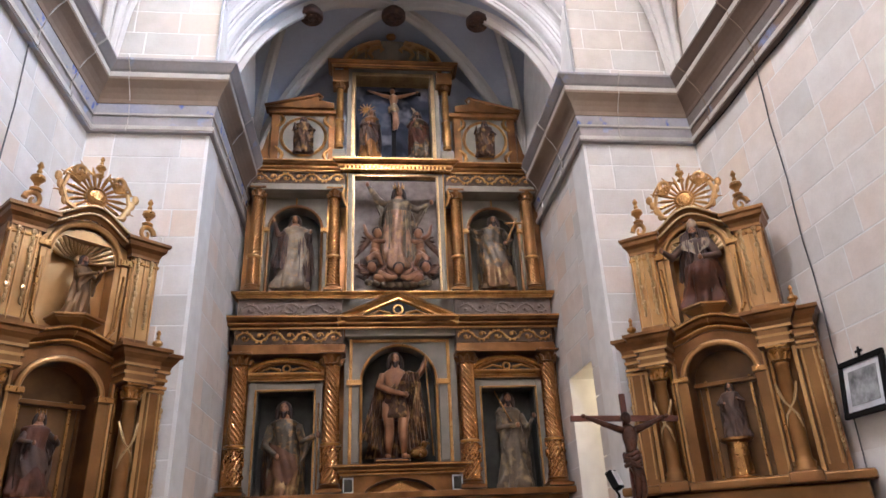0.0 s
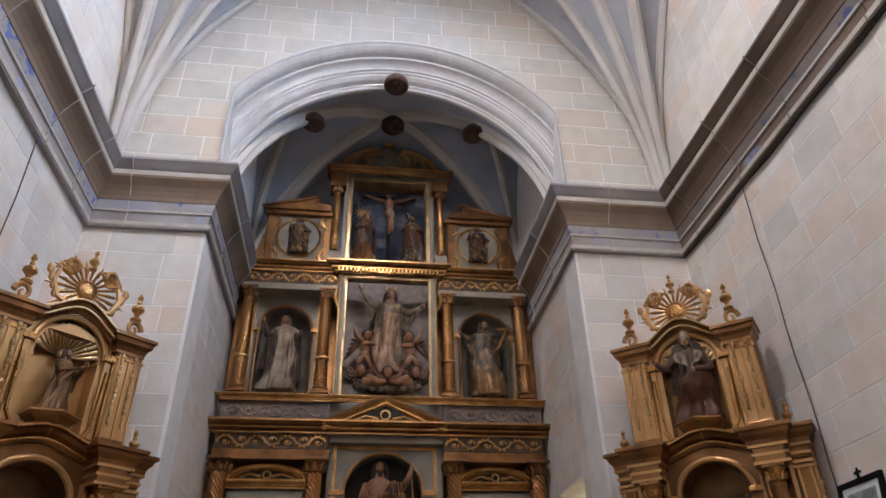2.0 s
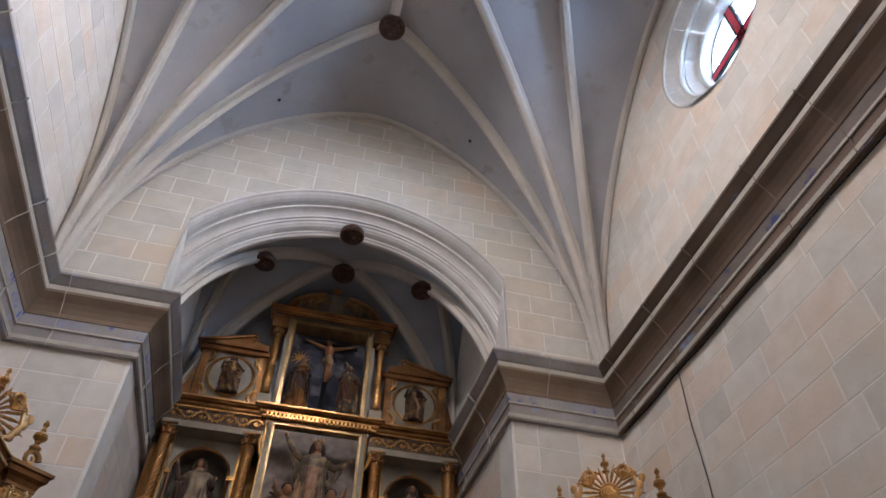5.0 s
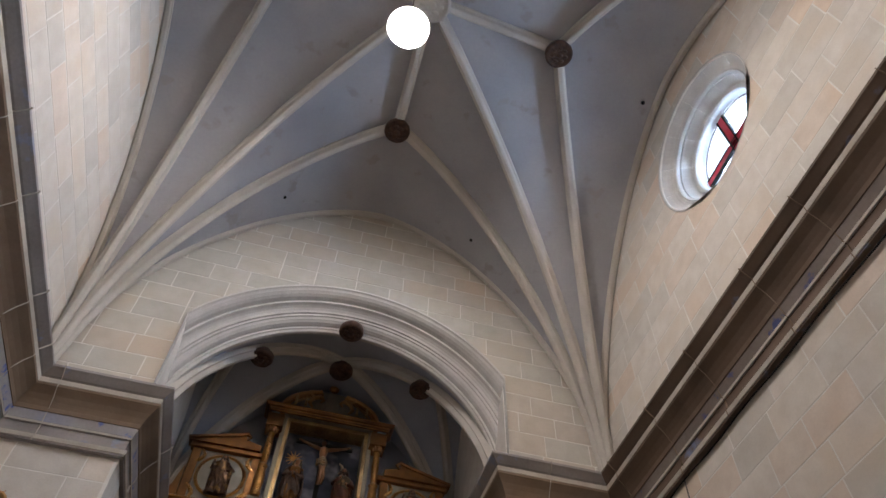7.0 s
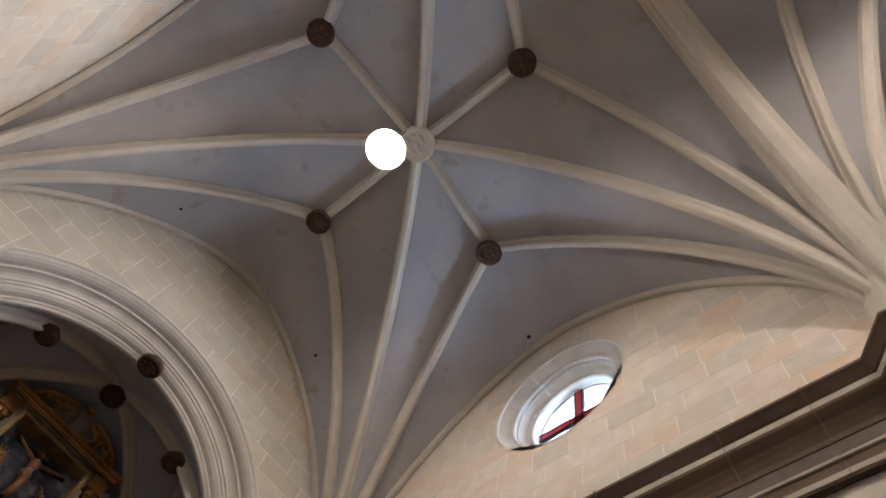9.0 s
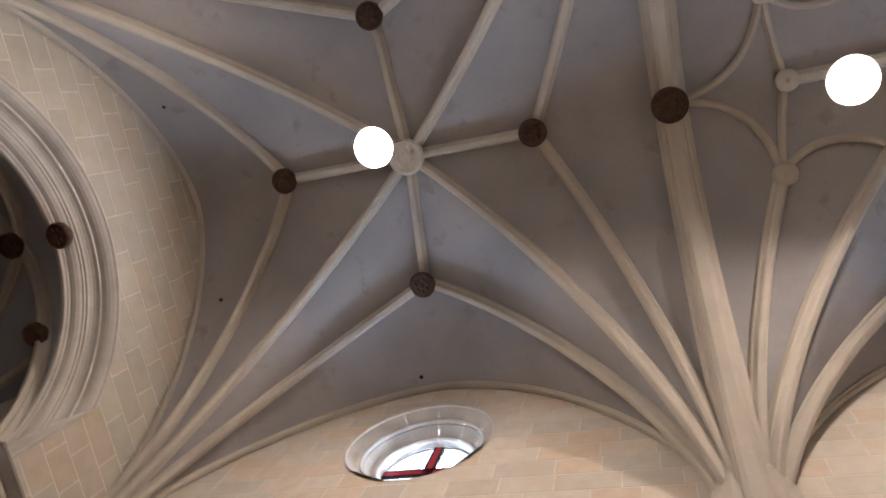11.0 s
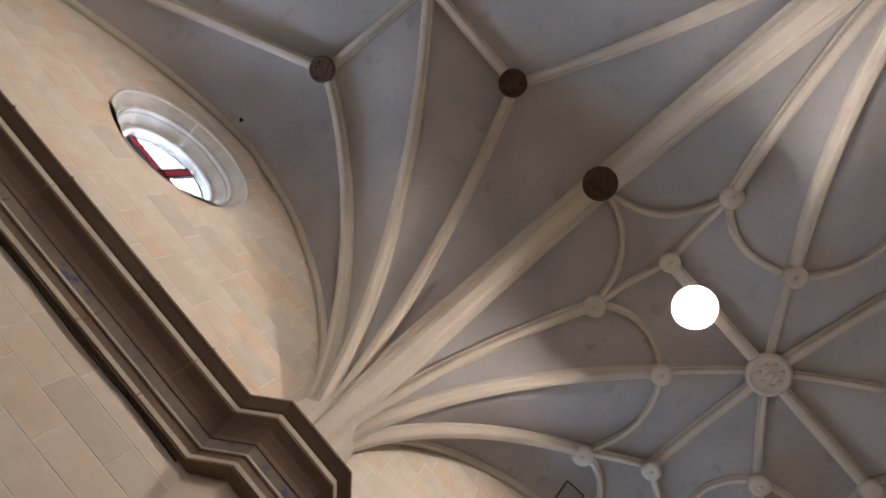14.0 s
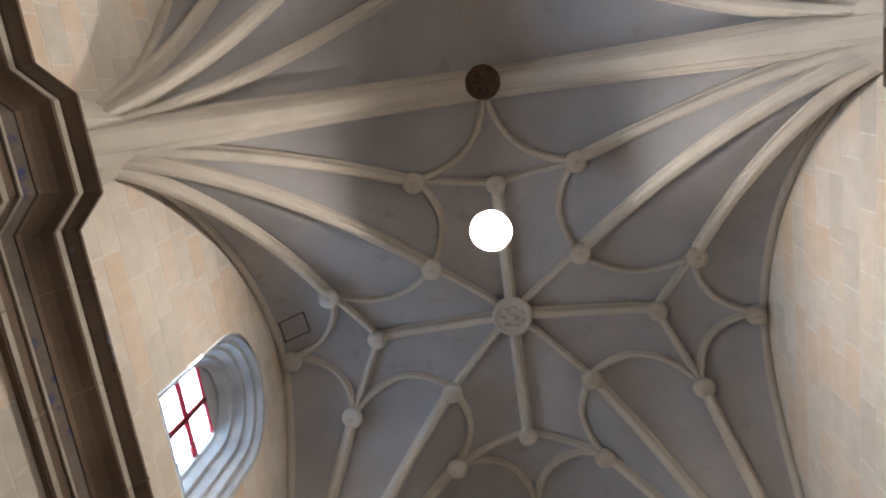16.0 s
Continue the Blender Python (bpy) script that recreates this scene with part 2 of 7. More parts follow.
wall_east = wall_with_hole("wall_east_upper", XE + 0.012, XE + 0.75, [(OC1[0], OC1[1], 1.0), (W2C[0], W2C[1], window_reach)], YB - 0.5, YF + 0.6, 6.5, 12.4, MORTAR)
tagged(wall_east, "pale ashlar upper nave wall with round windows", "wall", kind="structure")
wall_east_low = part("wall_east_lower", box(XE + 0.012, XE + 0.75, YB - 0.5, YF + 0.6, 0, 6.5), MORTAR)
tagged(wall_east_low, "pale pinkish ashlar lower nave wall", "wall", kind="structure")
wall_west = part("wall_west", box(XW - 0.6, XW - 0.01, YB - 0.5, YF + 0.6, 0, 12.4), MORTAR)
tagged(wall_west, "whitewashed ashlar nave wall without windows", "wall", kind="structure")
wall_back = part("wall_back", box(XW - 0.6, XE + 0.75, YB - 0.5, YB, 0, 12.4), STONE)
tagged(wall_back, "plain stone wall closing the nave", "wall", kind="structure")

# the chancel wall with its arch
AZ, AX = 6.78, 0.38


def arch_line(r, half, base, n=40):
    """Outline of the arch of radius r about the axis, its jambs straight at half, from one foot to the other."""
    pts = []
    t0 = math.pi - (math.acos(half / r) if half < r else 0)
    for k in range(n + 1):
        t = t0 + (math.pi - 2 * t0) * k / n
        pts.append((AX + r * math.cos(t), AZ + r * math.sin(t)))
    return [(pts[0][0], base)] + pts + [(pts[-1][0], base)]


def band(bm, a, b, ya, yb):
    """A strip between two outlines of equal length at depths ya and yb."""
    A = [bm.verts.new((x, ya, z)) for x, z in a]
    Bv = [bm.verts.new((x, yb, z)) for x, z in b]
    for k in range(len(a) - 1):
        bm.faces.new((A[k], A[k + 1], Bv[k + 1], Bv[k]))


bm = bmesh.new()
line = arch_line(2.66, 2.18, 0.0)
outer = [(XW - 0.3, 0.0)] + [(XW - 0.3 + (XE - XW + 0.6) * k / 40, 12.4) for k in range(41)] + [(XE + 0.3, 0.0)]
band(bm, line, outer, YF + 0.01, YF + 0.01)
band(bm, line, outer, YF + 0.5, YF + 0.5)
band(bm, line, line, YF + 0.01, YF + 0.5)
bmesh.ops.remove_doubles(bm, verts=bm.verts, dist=1e-5)
wall_chancel = tagged(part("wall_chancel", bm, MORTAR), "pale ashlar wall with moulded chancel arch", "wall", kind="structure")

# stepped mouldings of the chancel arch
bm = bmesh.new()
steps = [(2.69, -0.012), (2.69, -0.055), (2.655, -0.06), (2.64, -0.035), (2.615, -0.015), (2.585, 0.025), (2.565, 0.07), (2.555, 0.12), (2.552, 0.135), (2.522, 0.135), (2.516, 0.155), (2.51, 0.185), (2.49, 0.22), (2.46, 0.245), (2.425, 0.255), (2.42, 0.28), (2.388, 0.28), (2.382, 0.30), (2.35, 0.315), (2.32, 0.35), (2.305, 0.395), (2.302, 0.42), (2.272, 0.42), (2.262, 0.44), (2.235, 0.455), (2.23, 0.475), (2.23, 0.51)]
for (ra, ya), (rb, yb) in zip(steps, steps[1:]):
    band(bm, arch_line(ra, 2.19, SPRING - 0.4), arch_line(rb, 2.19, SPRING - 0.4), YF + ya, YF + yb)
bmesh.ops.remove_doubles(bm, verts=bm.verts, dist=1e-5)
part("arch_moulding", bm, ARCHSTONE, wall_chancel, "pale grey stepped arch moulding")
for e in (1, -1):
    part("arch_cheek", box(AX + e * 2.189, AX + e * 2.199, YF - 0.06, YF + 0.012, SPRING - 0.05, AZ + 1.56), ARCHSTONE, wall_chancel, "flat side of the arch moulding")

# chancel: side walls, back wall, vault
bm = box(CW - 0.4, CW - 0.003, YF + 0.5, YR + 0.4, 0, 9.6)
B(bm, CW - 0.4, CW - 0.003, YF + 0.02, YF + 0.5, 0, 6.5)
chancel_west = part("wall_chancel_west", bm, MORTAR)
bm = box(CE + 0.003, CE + 0.4, 8.5, YR + 0.4, 0, 9.6)
B(bm, CE + 0.003, CE + 0.4, YF + 0.5, 8.5, 3.55, 9.6)
B(bm, CE + 0.003, CE + 0.4, YF + 0.02, YF + 0.5, 0, 6.5)
B(bm, CE + 0.003, CE + 0.4, YF + 0.5, 7.45, 0, 3.55)
chancel_east = part("wall_chancel_east", bm, MORTAR)
CREAM = material("cream_limewash", (0.62, 0.54, 0.36), 0.85, dark=(0.55, 0.46, 0.29), scale=2)
bm = bmesh.new()
for a in ((CE + 1.4, CE + 1.5, 7.3, 8.7, 0, 3.8), (CE + 0.4, CE + 1.4, 7.45, 7.56, 0, 3.8), (CE + 0.4, CE + 1.4, 8.5, 8.62, 0, 3.8), (CE + 0.4, CE + 1.5, 7.3, 8.7, 3.7, 3.8)):
    B(bm, *a)
tagged(part("wall_passage", bm, CREAM), "cream limewashed passage behind a side door", "wall", kind="structure")
lamp("passage_bulb_light", "POINT", pose(CE + 0.9, 8.2, 3.3), 15, (1.0, 0.85, 0.55), shadow_soft_size=0.05)
chancel_back = part("wall_chancel_back", box(CW - 0.4, CE + 0.4, YR, YR + 0.4, 0, 10.6), BLUEPLASTER)
for ob in (chancel_west, chancel_east, chancel_back):
    tagged(ob, "painted stone wall of the chancel", "wall", kind="structure")


# ---- vaults ----
def curve(u, p=1.68):
    return max(0.0, 1 - min(abs(u), 1) ** p) ** (1 / p)


class Bay:
    """A groin vault over a rectangle; height(x, y) of its surface."""

    def __init__(self, x0, x1, y0, y1, base, top, side_drop=0.0):
        self.xc, self.yc, self.hx, self.hy = (x0 + x1) / 2, (y0 + y1) / 2, (x1 - x0) / 2, (y1 - y0) / 2
        self.base, self.top, self.drop = base, top, side_drop

    def height(self, x, y):
        u, v = (x - self.xc) / self.hx, (y - self.yc) / self.hy
        d = self.drop * max(0, abs(u) - 0.5) / 0.5
        return self.base + max((self.top - self.base) * curve(u), (self.top - d - self.base) * curve(v))

    def point(self, u, v):
        x, y = self.xc + u * self.hx, self.yc + v * self.hy
        return Vector((x, y, self.height(x, y)))

    def shell(self, n=56):
        bm = bmesh.new()
        warp = [math.sin(math.pi / 2 * (2 * k / n - 1)) for k in range(n + 1)]
        g = [[bm.verts.new(self.point(a, b) + Vector((0, 0, 0.0))) for b in warp] for a in warp]
        for i in range(n):
            for j in range(n):
                bm.faces.new((g[i][j], g[i + 1][j], g[i + 1][j + 1], g[i][j + 1]))
        return bm


def rib(bay, plan, half=0.08, depth=0.18, bow=0.0):
    """A moulded rib that follows the vault over plan points (u, v); bow bends a two-point plan sideways."""
    if bow:
        a, b = Vector(plan[0]), Vector(plan[1])
        side = Vector((a.y - b.y, b.x - a.x))
        plan = [a.lerp(b, s) + side * bow * 4 * s * (1 - s) for s in [k / 12 for k in range(13)]]
    pts = []
    for a, b in zip(plan, plan[1:]):
        n = 5 if len(plan) > 4 else 30
        for k in range(n):
            s = k / n
            pts.append(bay.point(a[0] + (b[0] - a[0]) * s, a[1] + (b[1] - a[1]) * s))
    pts.append(bay.point(*plan[-1]))
    # walk the curve in even steps
    even, reach = [pts[0]], 0.0
    for a, b in zip(pts, pts[1:]):
        reach += (b - a).length
        if reach > 0.16:
            even.append(b)
            reach = 0
    even.append(pts[-1])
    section = [(-half, 0.05), (-half, -depth * 0.35), (-half * 0.78, -depth * 0.45), (-half * 0.55, -depth * 0.92), (-half * 0.3, -depth), (half * 0.3, -depth), (half * 0.55, -depth * 0.92), (half * 0.78, -depth * 0.45), (half, -depth * 0.35), (half, 0.05)]
    bm = bmesh.new()
    rings = []
    for i, p in enumerate(even):
        t = (even[min(i + 1, len(even) - 1)] - even[max(i - 1, 0)]).normalized()
        flat = (even[-1] - even[0])
        side = Vector((t.y, -t.x, 0)) if Vector((t.x, t.y, 0)).length > 0.05 else Vector((flat.y, -flat.x, 0))
        side.normalize()
        up = side.cross(t).normalized()
        if up.z < 0 or (abs(up.z) < 0.05 and up.dot(Vector((bay.xc, bay.yc, 0)) - Vector((p.x, p.y, 0))) > 0):
            up = -up
        rings.append([bm.verts.new(p + side * a + up * b) for a, b in section])
    for a, b in zip(rings, rings[1:]):
        for k in range(len(section) - 1):
            bm.faces.new((a[k], a[k + 1], b[k + 1], b[k]))
    return bm


def boss(m, r, mat, parent, label):
    bm = bmesh.new()
    lathe(bm, [(r * 0.55, 0.12), (r * 0.8, 0.05), (r, 0.02), (r, -0.05), (r * 0.86, -0.085)] + ([(r * 0.8, -0.06), (r * 0.5, -0.07), (r * 0.2, -0.085)] if mat is DARKWOOD or r > 0.25 else [(r * 0.5, -0.095), (r * 0.1, -0.1)]), 24, m)
    for k in range(7 if mat is DARKWOOD or r > 0.25 else 0):
        a = 2 * math.pi * k / 7
        blob(bm, r * 0.48 * math.cos(a), r * 0.48 * math.sin(a), -0.07, r * 0.2, r * 0.13, 0.03, 8, 6, m)
    blob(bm, 0, 0, -0.08, r * 0.28, r * 0.22, 0.04, 8, 6, m)
    return part("boss", bm, mat, parent, label, smooth=True)


bay1 = Bay(XW, XE, YT, YF, SPRING, TOP, 0.4)
bay2 = Bay(XW, XE, YB, YT, SPRING, TOP, 0.5)
vault1 = tagged(part("ceiling", bay1.shell(), PLASTER, smooth=True), "grey plastered star vault with cream stone ribs", "ceiling", kind="structure")
vault2 = tagged(part("ceiling", bay2.shell(), PLASTER, smooth=True), "grey plastered net vault with curving cream ribs", "ceiling", kind="structure")
ring1 = [((x - bay1.xc) / bay1.hx, (y - bay1.yc) / bay1.hy) for x, y in ((0.35, 4.97), (2.33, 3.1), (0.4, 1.01), (-1.69, 2.97))]
mid1 = ((0.37 - bay1.xc) / bay1.hx, (2.92 - bay1.yc) / bay1.hy)
corners = [(1, 1), (1, -1), (-1, -1), (-1, 1)]
for c in corners:
    part("rib", rib(bay1, [c, mid1]), RIBSTONE, vault1)
for i, r in enumerate(ring1):
    part("rib", rib(bay1, [r, mid1]), RIBSTONE, vault1)
    for c in corners:
        if (c[0] * r[0] if i % 2 else c[1] * r[1]) > 0.01:
            part("rib", rib(bay1, [c, r]), RIBSTONE, vault1)
for i, r in enumerate(ring1):
    p = bay1.point(*r)
    boss(Matrix.Translation(p - Vector((0, 0, 0.17))), 0.2, DARKWOOD, vault1, "round carved dark boss")
boss(Matrix.Translation(bay1.point(*mid1) - Vector((0, 0, 0.16))), 0.27, RIBSTONE, vault1, "large pale stone boss")

# ribs along the walls under both vaults
for bay, home, ends in ((bay1, vault1, (((1, -1), (1, 1)), ((-1, -1), (-1, 1)), ((-1, 1), (1, 1)))), (bay2, vault2, (((1, -1), (1, 1)), ((-1, -1), (-1, 1))))):
    for a, b in ends:
        plan_ = []
        for k in range(25):
            w = math.sin(math.pi / 2 * (2 * k / 24 - 1))
            plan_.append((a[0] * 0.988 if a[0] == b[0] else w * 0.998, a[1] * 0.988 if a[1] == b[1] else w * 0.998))
        part("wall_rib", rib(bay, plan_, 0.055, 0.055), RIBSTONE, home, "flat pale rib along the wall")

# net vault of the second bay, about its middle boss
Y2 = -4.28


def net(x, y):
    return ((XC + x - bay2.xc) / bay2.hx, (Y2 + y - bay2.yc) / bay2.hy)


def knob(q, r=0.15):
    boss(Matrix.Translation(bay2.point(*q) - Vector((0, 0, 0.16))), r, RIBSTONE, vault2, "small pale stone boss")


hub = net(0, 0)
for sx in (1, -1):
    for sy in (1, -1):
        dg, o1, o2 = net(1.05 * sx, 0.95 * sy if sy > 0 else -1.05), net(1.12 * sx, 2.23 * sy), net(2.58 * sx, 0.75 if sy > 0 else -1.18)
        ax, ay, wx, wy = net(2.09 * sx, -0.12), net(0, 2.0 * sy), net(3.4 * sx, -0.2), net(0, 3.35 * sy)
        for a, b in (((sx, sy), dg), (dg, hub), ((sx, sy), o1), ((sx, sy), o2), (o1, ay), (o2, ax)):
            part("rib", rib(bay2, [a, b], 0.085, 0.16) if a[0] in (1, -1) else rib(bay2, [a, b], 0.055, 0.11), RIBSTONE, vault2)
        for a, b in ((wy, o1), (o1, dg), (dg, o2), (o2, wx)):
            part("rib", rib(bay2, [a, b], 0.05, 0.1, -0.2 * sx * sy), RIBSTONE, vault2)
        for q in (dg, o1, o2):
            knob(q)
    part("rib", rib(bay2, [net(2.09 * sx, -0.12), hub], 0.09, 0.17), RIBSTONE, vault2)
    part("rib", rib(bay2, [net(0, 2.0 * sx), hub], 0.09, 0.17), RIBSTONE, vault2)
    for q in (net(2.09 * sx, -0.12), net(0, 2.0 * sx), net(3.35 * sx, -0.2)):
        knob(q, 0.14)
knob(hub, 0.3)

bm = bmesh.new()
hq = [(3.46, -3.74), (3.84, -3.86), (3.84, -4.2), (3.46, -4.09), (3.46, -3.74)]
for (xa, ya), (xb, yb) in zip(hq, hq[1:]):
    tube(bm, [(xa + (xb - xa) * k / 5, ya + (yb - ya) * k / 5, bay2.height(xa + (xb - xa) * k / 5, ya + (yb - ya) * k / 5) - 0.008) for k in range(6)], 0.011, 5)
part("hatch", bm, DARKWOOD, vault2, "thin outline of a closed hatch")

# transverse arch between the bays
bm = bmesh.new()
sec = [(-0.22, 0.1), (-0.22, -0.05), (-0.19, -0.07), (-0.18, -0.14), (-0.13, -0.16), (-0.11, -0.25), (-0.06, -0.28), (0.06, -0.28), (0.11, -0.25), (0.13, -0.16), (0.18, -0.14), (0.19, -0.07), (0.22, -0.05), (0.22, 0.1)]
rings = []
for k in range(61):
    u = math.sin(math.pi / 2 * (2 * k / 60 - 1)) * 0.998
    p = Vector((XC + u * (XE - XW) / 2, YT, SPRING + (TOP - SPRING) * curve(u)))
    e = 0.002
    q = Vector((XC + (u + e) * (XE - XW) / 2, YT, SPRING + (TOP - SPRING) * curve(u + e)))
    t = (q - p).normalized()
    up = Vector((-t.z, 0, t.x))
    rings.append([bm.verts.new(p + Vector((0, a, 0)) + up * b) for a, b in sec])
for a, b in zip(rings, rings[1:]):
    for k in range(len(sec) - 1):
        bm.faces.new((a[k], a[k + 1], b[k + 1], b[k]))
trans = tagged(part("transverse_arch", bm, RIBSTONE), "broad cream stone arch between the vaults", "arch", kind="structure")
for s_, x_ in ((1, XE), (-1, XW)):
    bm = bmesh.new()
    loop = []
    for z_, out_, half_ in ((SPRING - 0.02, 0.24, 0.5), (7.1, 0.26, 0.46), (7.4, 0.30, 0.42), (7.75, 0.33, 0.36), (8.1, 0.33, 0.28)):
        loop.append([bm.verts.new((x_ + s_ * 0.05 - s_ * o, YT + h, z_)) for o, h in ((0, half_ + 0.05), (out_ * 0.55, half_), (out_ + 0.05, half_ * 0.5), (out_ + 0.05, -half_ * 0.5), (out_ * 0.55, -half_), (0, -half_ - 0.05))])
    for a, b in zip(loop, loop[1:]):
        for k in range(5):
            bm.faces.new((a[k], a[k + 1], b[k + 1], b[k]))
    bm.faces.new(loop[0])
    bm.faces.new(loop[-1])
    part("springer", bm, RIBSTONE, trans, "pale stone springer above the pier")
boss(Matrix.Translation((XC, YT + 0.02, TOP - 0.28)), 0.24, DARKWOOD, trans, "round dark boss")

# cornice of the nave, with half-octagonal bows at the piers
PB = 0.28
prof = [(-0.05, 6.02), (0.05, 6.02), (0.055, 6.09), (0.03, 6.11), (0.03, 6.24), (0.045, 6.26), (0.07, 6.40), (0.13, 6.52), (0.19, 6.60), (0.2, 6.63), (0.2, 6.71), (0.23, 6.73), (0.28, 6.79), (0.30, 6.81), (0.30, SPRING), (-0.05, SPRING)]
pier = lambda x, s: [(x, YT + 0.55 * 1), (x - s * PB, YT + 0.27), (x - s * PB, YT - 0.27), (x, YT - 0.55)]
east = [(XE, YB)] + pier(XE, 1)[::-1] + [(XE, YF)]
corner_ = [(XE, YF), (CE, YF), (CE, YR)]
bend = pier(XW, -1)
west = [(CW, YR), (CW, YF), (XW, YF)] + bend[:2] + [(bend[1][0], YT)]
back_ = [(bend[1][0], YT)] + bend[2:] + [(XW, YB)]
# pale copies on the daylit runs, dark copies on the shaded ones
for name, path, stone, words in (("cornice_east", east, SHADECORNICE, "stone cornice in shaded brown with pale fillets"), ("cornice_chancel", corner_, LITCORNICE, "stone cornice in pale daylit tone with pale fillets"), ("cornice_west", west, LITCORNICE, "stone cornice in pale daylit tone with faded blue patches"), ("cornice_back", back_, SHADECORNICE, "stone cornice in shaded brown with pale fillets")):
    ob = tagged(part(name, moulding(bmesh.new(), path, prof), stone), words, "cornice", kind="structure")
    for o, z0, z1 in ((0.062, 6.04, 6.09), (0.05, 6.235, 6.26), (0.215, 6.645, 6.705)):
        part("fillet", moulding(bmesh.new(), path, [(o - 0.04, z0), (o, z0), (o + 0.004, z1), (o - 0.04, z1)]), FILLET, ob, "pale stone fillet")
    part("frieze", moulding(bmesh.new(), path, [(0.02, 6.262), (0.054, 6.262), (0.07, 6.33), (0.078, 6.365), (0.03, 6.365)]), FRIEZE if stone is LITCORNICE else SHADEFRIEZE, ob, "flat frieze with flecks of old blue paint")
    part("cavetto", moulding(bmesh.new(), path, [(0.03, 6.367), (0.086, 6.367), (0.092, 6.42), (0.118, 6.48), (0.15, 6.535), (0.188, 6.582), (0.212, 6.612), (0.214, 6.642), (0.16, 6.642)]), CAVETTO if stone is LITCORNICE else SHADECAVETTO, ob, "brown hollow moulding")
    # masonry joints across the mouldings
    skin = [(o + 0.019, z) for o, z in prof[1:-1]]
    skin = [(-0.04, 6.02)] + skin + [(-0.04, SPRING - 0.002)]
    for (xa, ya), (xb, yb) in zip(path, path[1:]):
        run = math.hypot(xb - xa, yb - ya)
        n = int(run / 0.95)
        for k in range(n):
            q = (k + 0.5 + 0.18 * math.sin(3 * k + run)) / n
            w = 0.004 / run
            ends = [(xa + (xb - xa) * e, ya + (yb - ya) * e) for e in (q - w, q + w)]
            part("joint", moulding(bmesh.new(), ends, skin), FILLET if stone is LITCORNICE else CAVETTO, ob)
for s, x in ((1, XE), (-1, XW)):
    bm = bmesh.new()
    p = [(x + s * 0.05, YT + 0.5), (x - s * 0.2, YT + 0.24), (x - s * 0.2, YT - 0.24), (x + s * 0.05, YT - 0.5)]
    a = [bm.verts.new((*q, 0)) for q in p]
    b = [bm.verts.new((*q, 6.1)) for q in p]
    for k in range(4):
        bm.faces.new((a[k], a[(k + 1) % 4], b[(k + 1) % 4], b[k]))
    tagged(part("pier_east" if s > 0 else "pier_west", bm, STONE), "half-octagonal stone pier under the arch", "pier", kind="structure")

# chancel vault
bay0 = Bay(CW - 0.05, CE + 0.05, YF + 0.48, YR + 0.05, SPRING, 9.58)
vault0 = tagged(part("ceiling", bay0.shell(36), BLUEPLASTER, smooth=True), "blue plastered chancel vault with stone ribs", "ceiling", kind="structure")
for c in corners:
    part("rib", rib(bay0, [c, (0, 0)], 0.08, 0.14), RIBSTONE, vault0)
    part("rib", rib(bay0, [c, (0.54 * c[0], -0.55)], 0.07, 0.13), RIBSTONE, vault0)
for u in (0.54, -0.54):
    part("rib", rib(bay0, [(u, -0.55), (0, 0)], 0.07, 0.13), RIBSTONE, vault0)
for u, v in ((-0.54, -0.55), (0, 0), (0.54, -0.55)):
    boss(Matrix.Translation(bay0.point(u, v) - Vector((0, 0, 0.2))), 0.19 if u == 0 else 0.17, DARKWOOD, vault0, "round dark boss")
boss(Matrix.Translation((0.36, YF + 0.35, 9.02)), 0.18, DARKWOOD, vault0, "round dark boss")

# hanging lamps
for x, y, z in ((0.12, 2.92, 10.15), (0.5, -2.67, 10.15)):
    ld = empty("hanging_lamp", pose(x, y, z), "glowing white bulb lamp under an opal glass shade", "lamp", "nave lamps")
    part("bulb", blob(bmesh.new(), 0, 0, 0, 0.11, 0.11, 0.11, 24, 16), GLOBE, ld, smooth=True)
    part("cord", tube(bmesh.new(), [(0, 0, 0.25), (0, 0, 1.3)], 0.006), DARKWOOD, ld)
    part("shade", lathe(bmesh.new(), [(0.02, 0.26), (0.1, 0.235), (0.19, 0.15), (0.24, 0.03), (0.265, -0.03), (0.275, -0.025), (0.25, 0.035), (0.2, 0.165), (0.1, 0.255), (0.02, 0.29)], 24), OPAL, ld)

# ---- round windows ----
IRON = material("red_window_bar", (0.55, 0.03, 0.06), 0.5, dark=(0.42, 0.02, 0.04), scale=9)
PANE = bpy.data.materials.new("clear_glass")
PANE.use_nodes = True
pb = PANE.node_tree.nodes["Principled BSDF"]
pb.inputs["Transmission Weight"].default_value, pb.inputs["Roughness"].default_value, pb.inputs["IOR"].default_value = 1.0, 0.05, 1.02


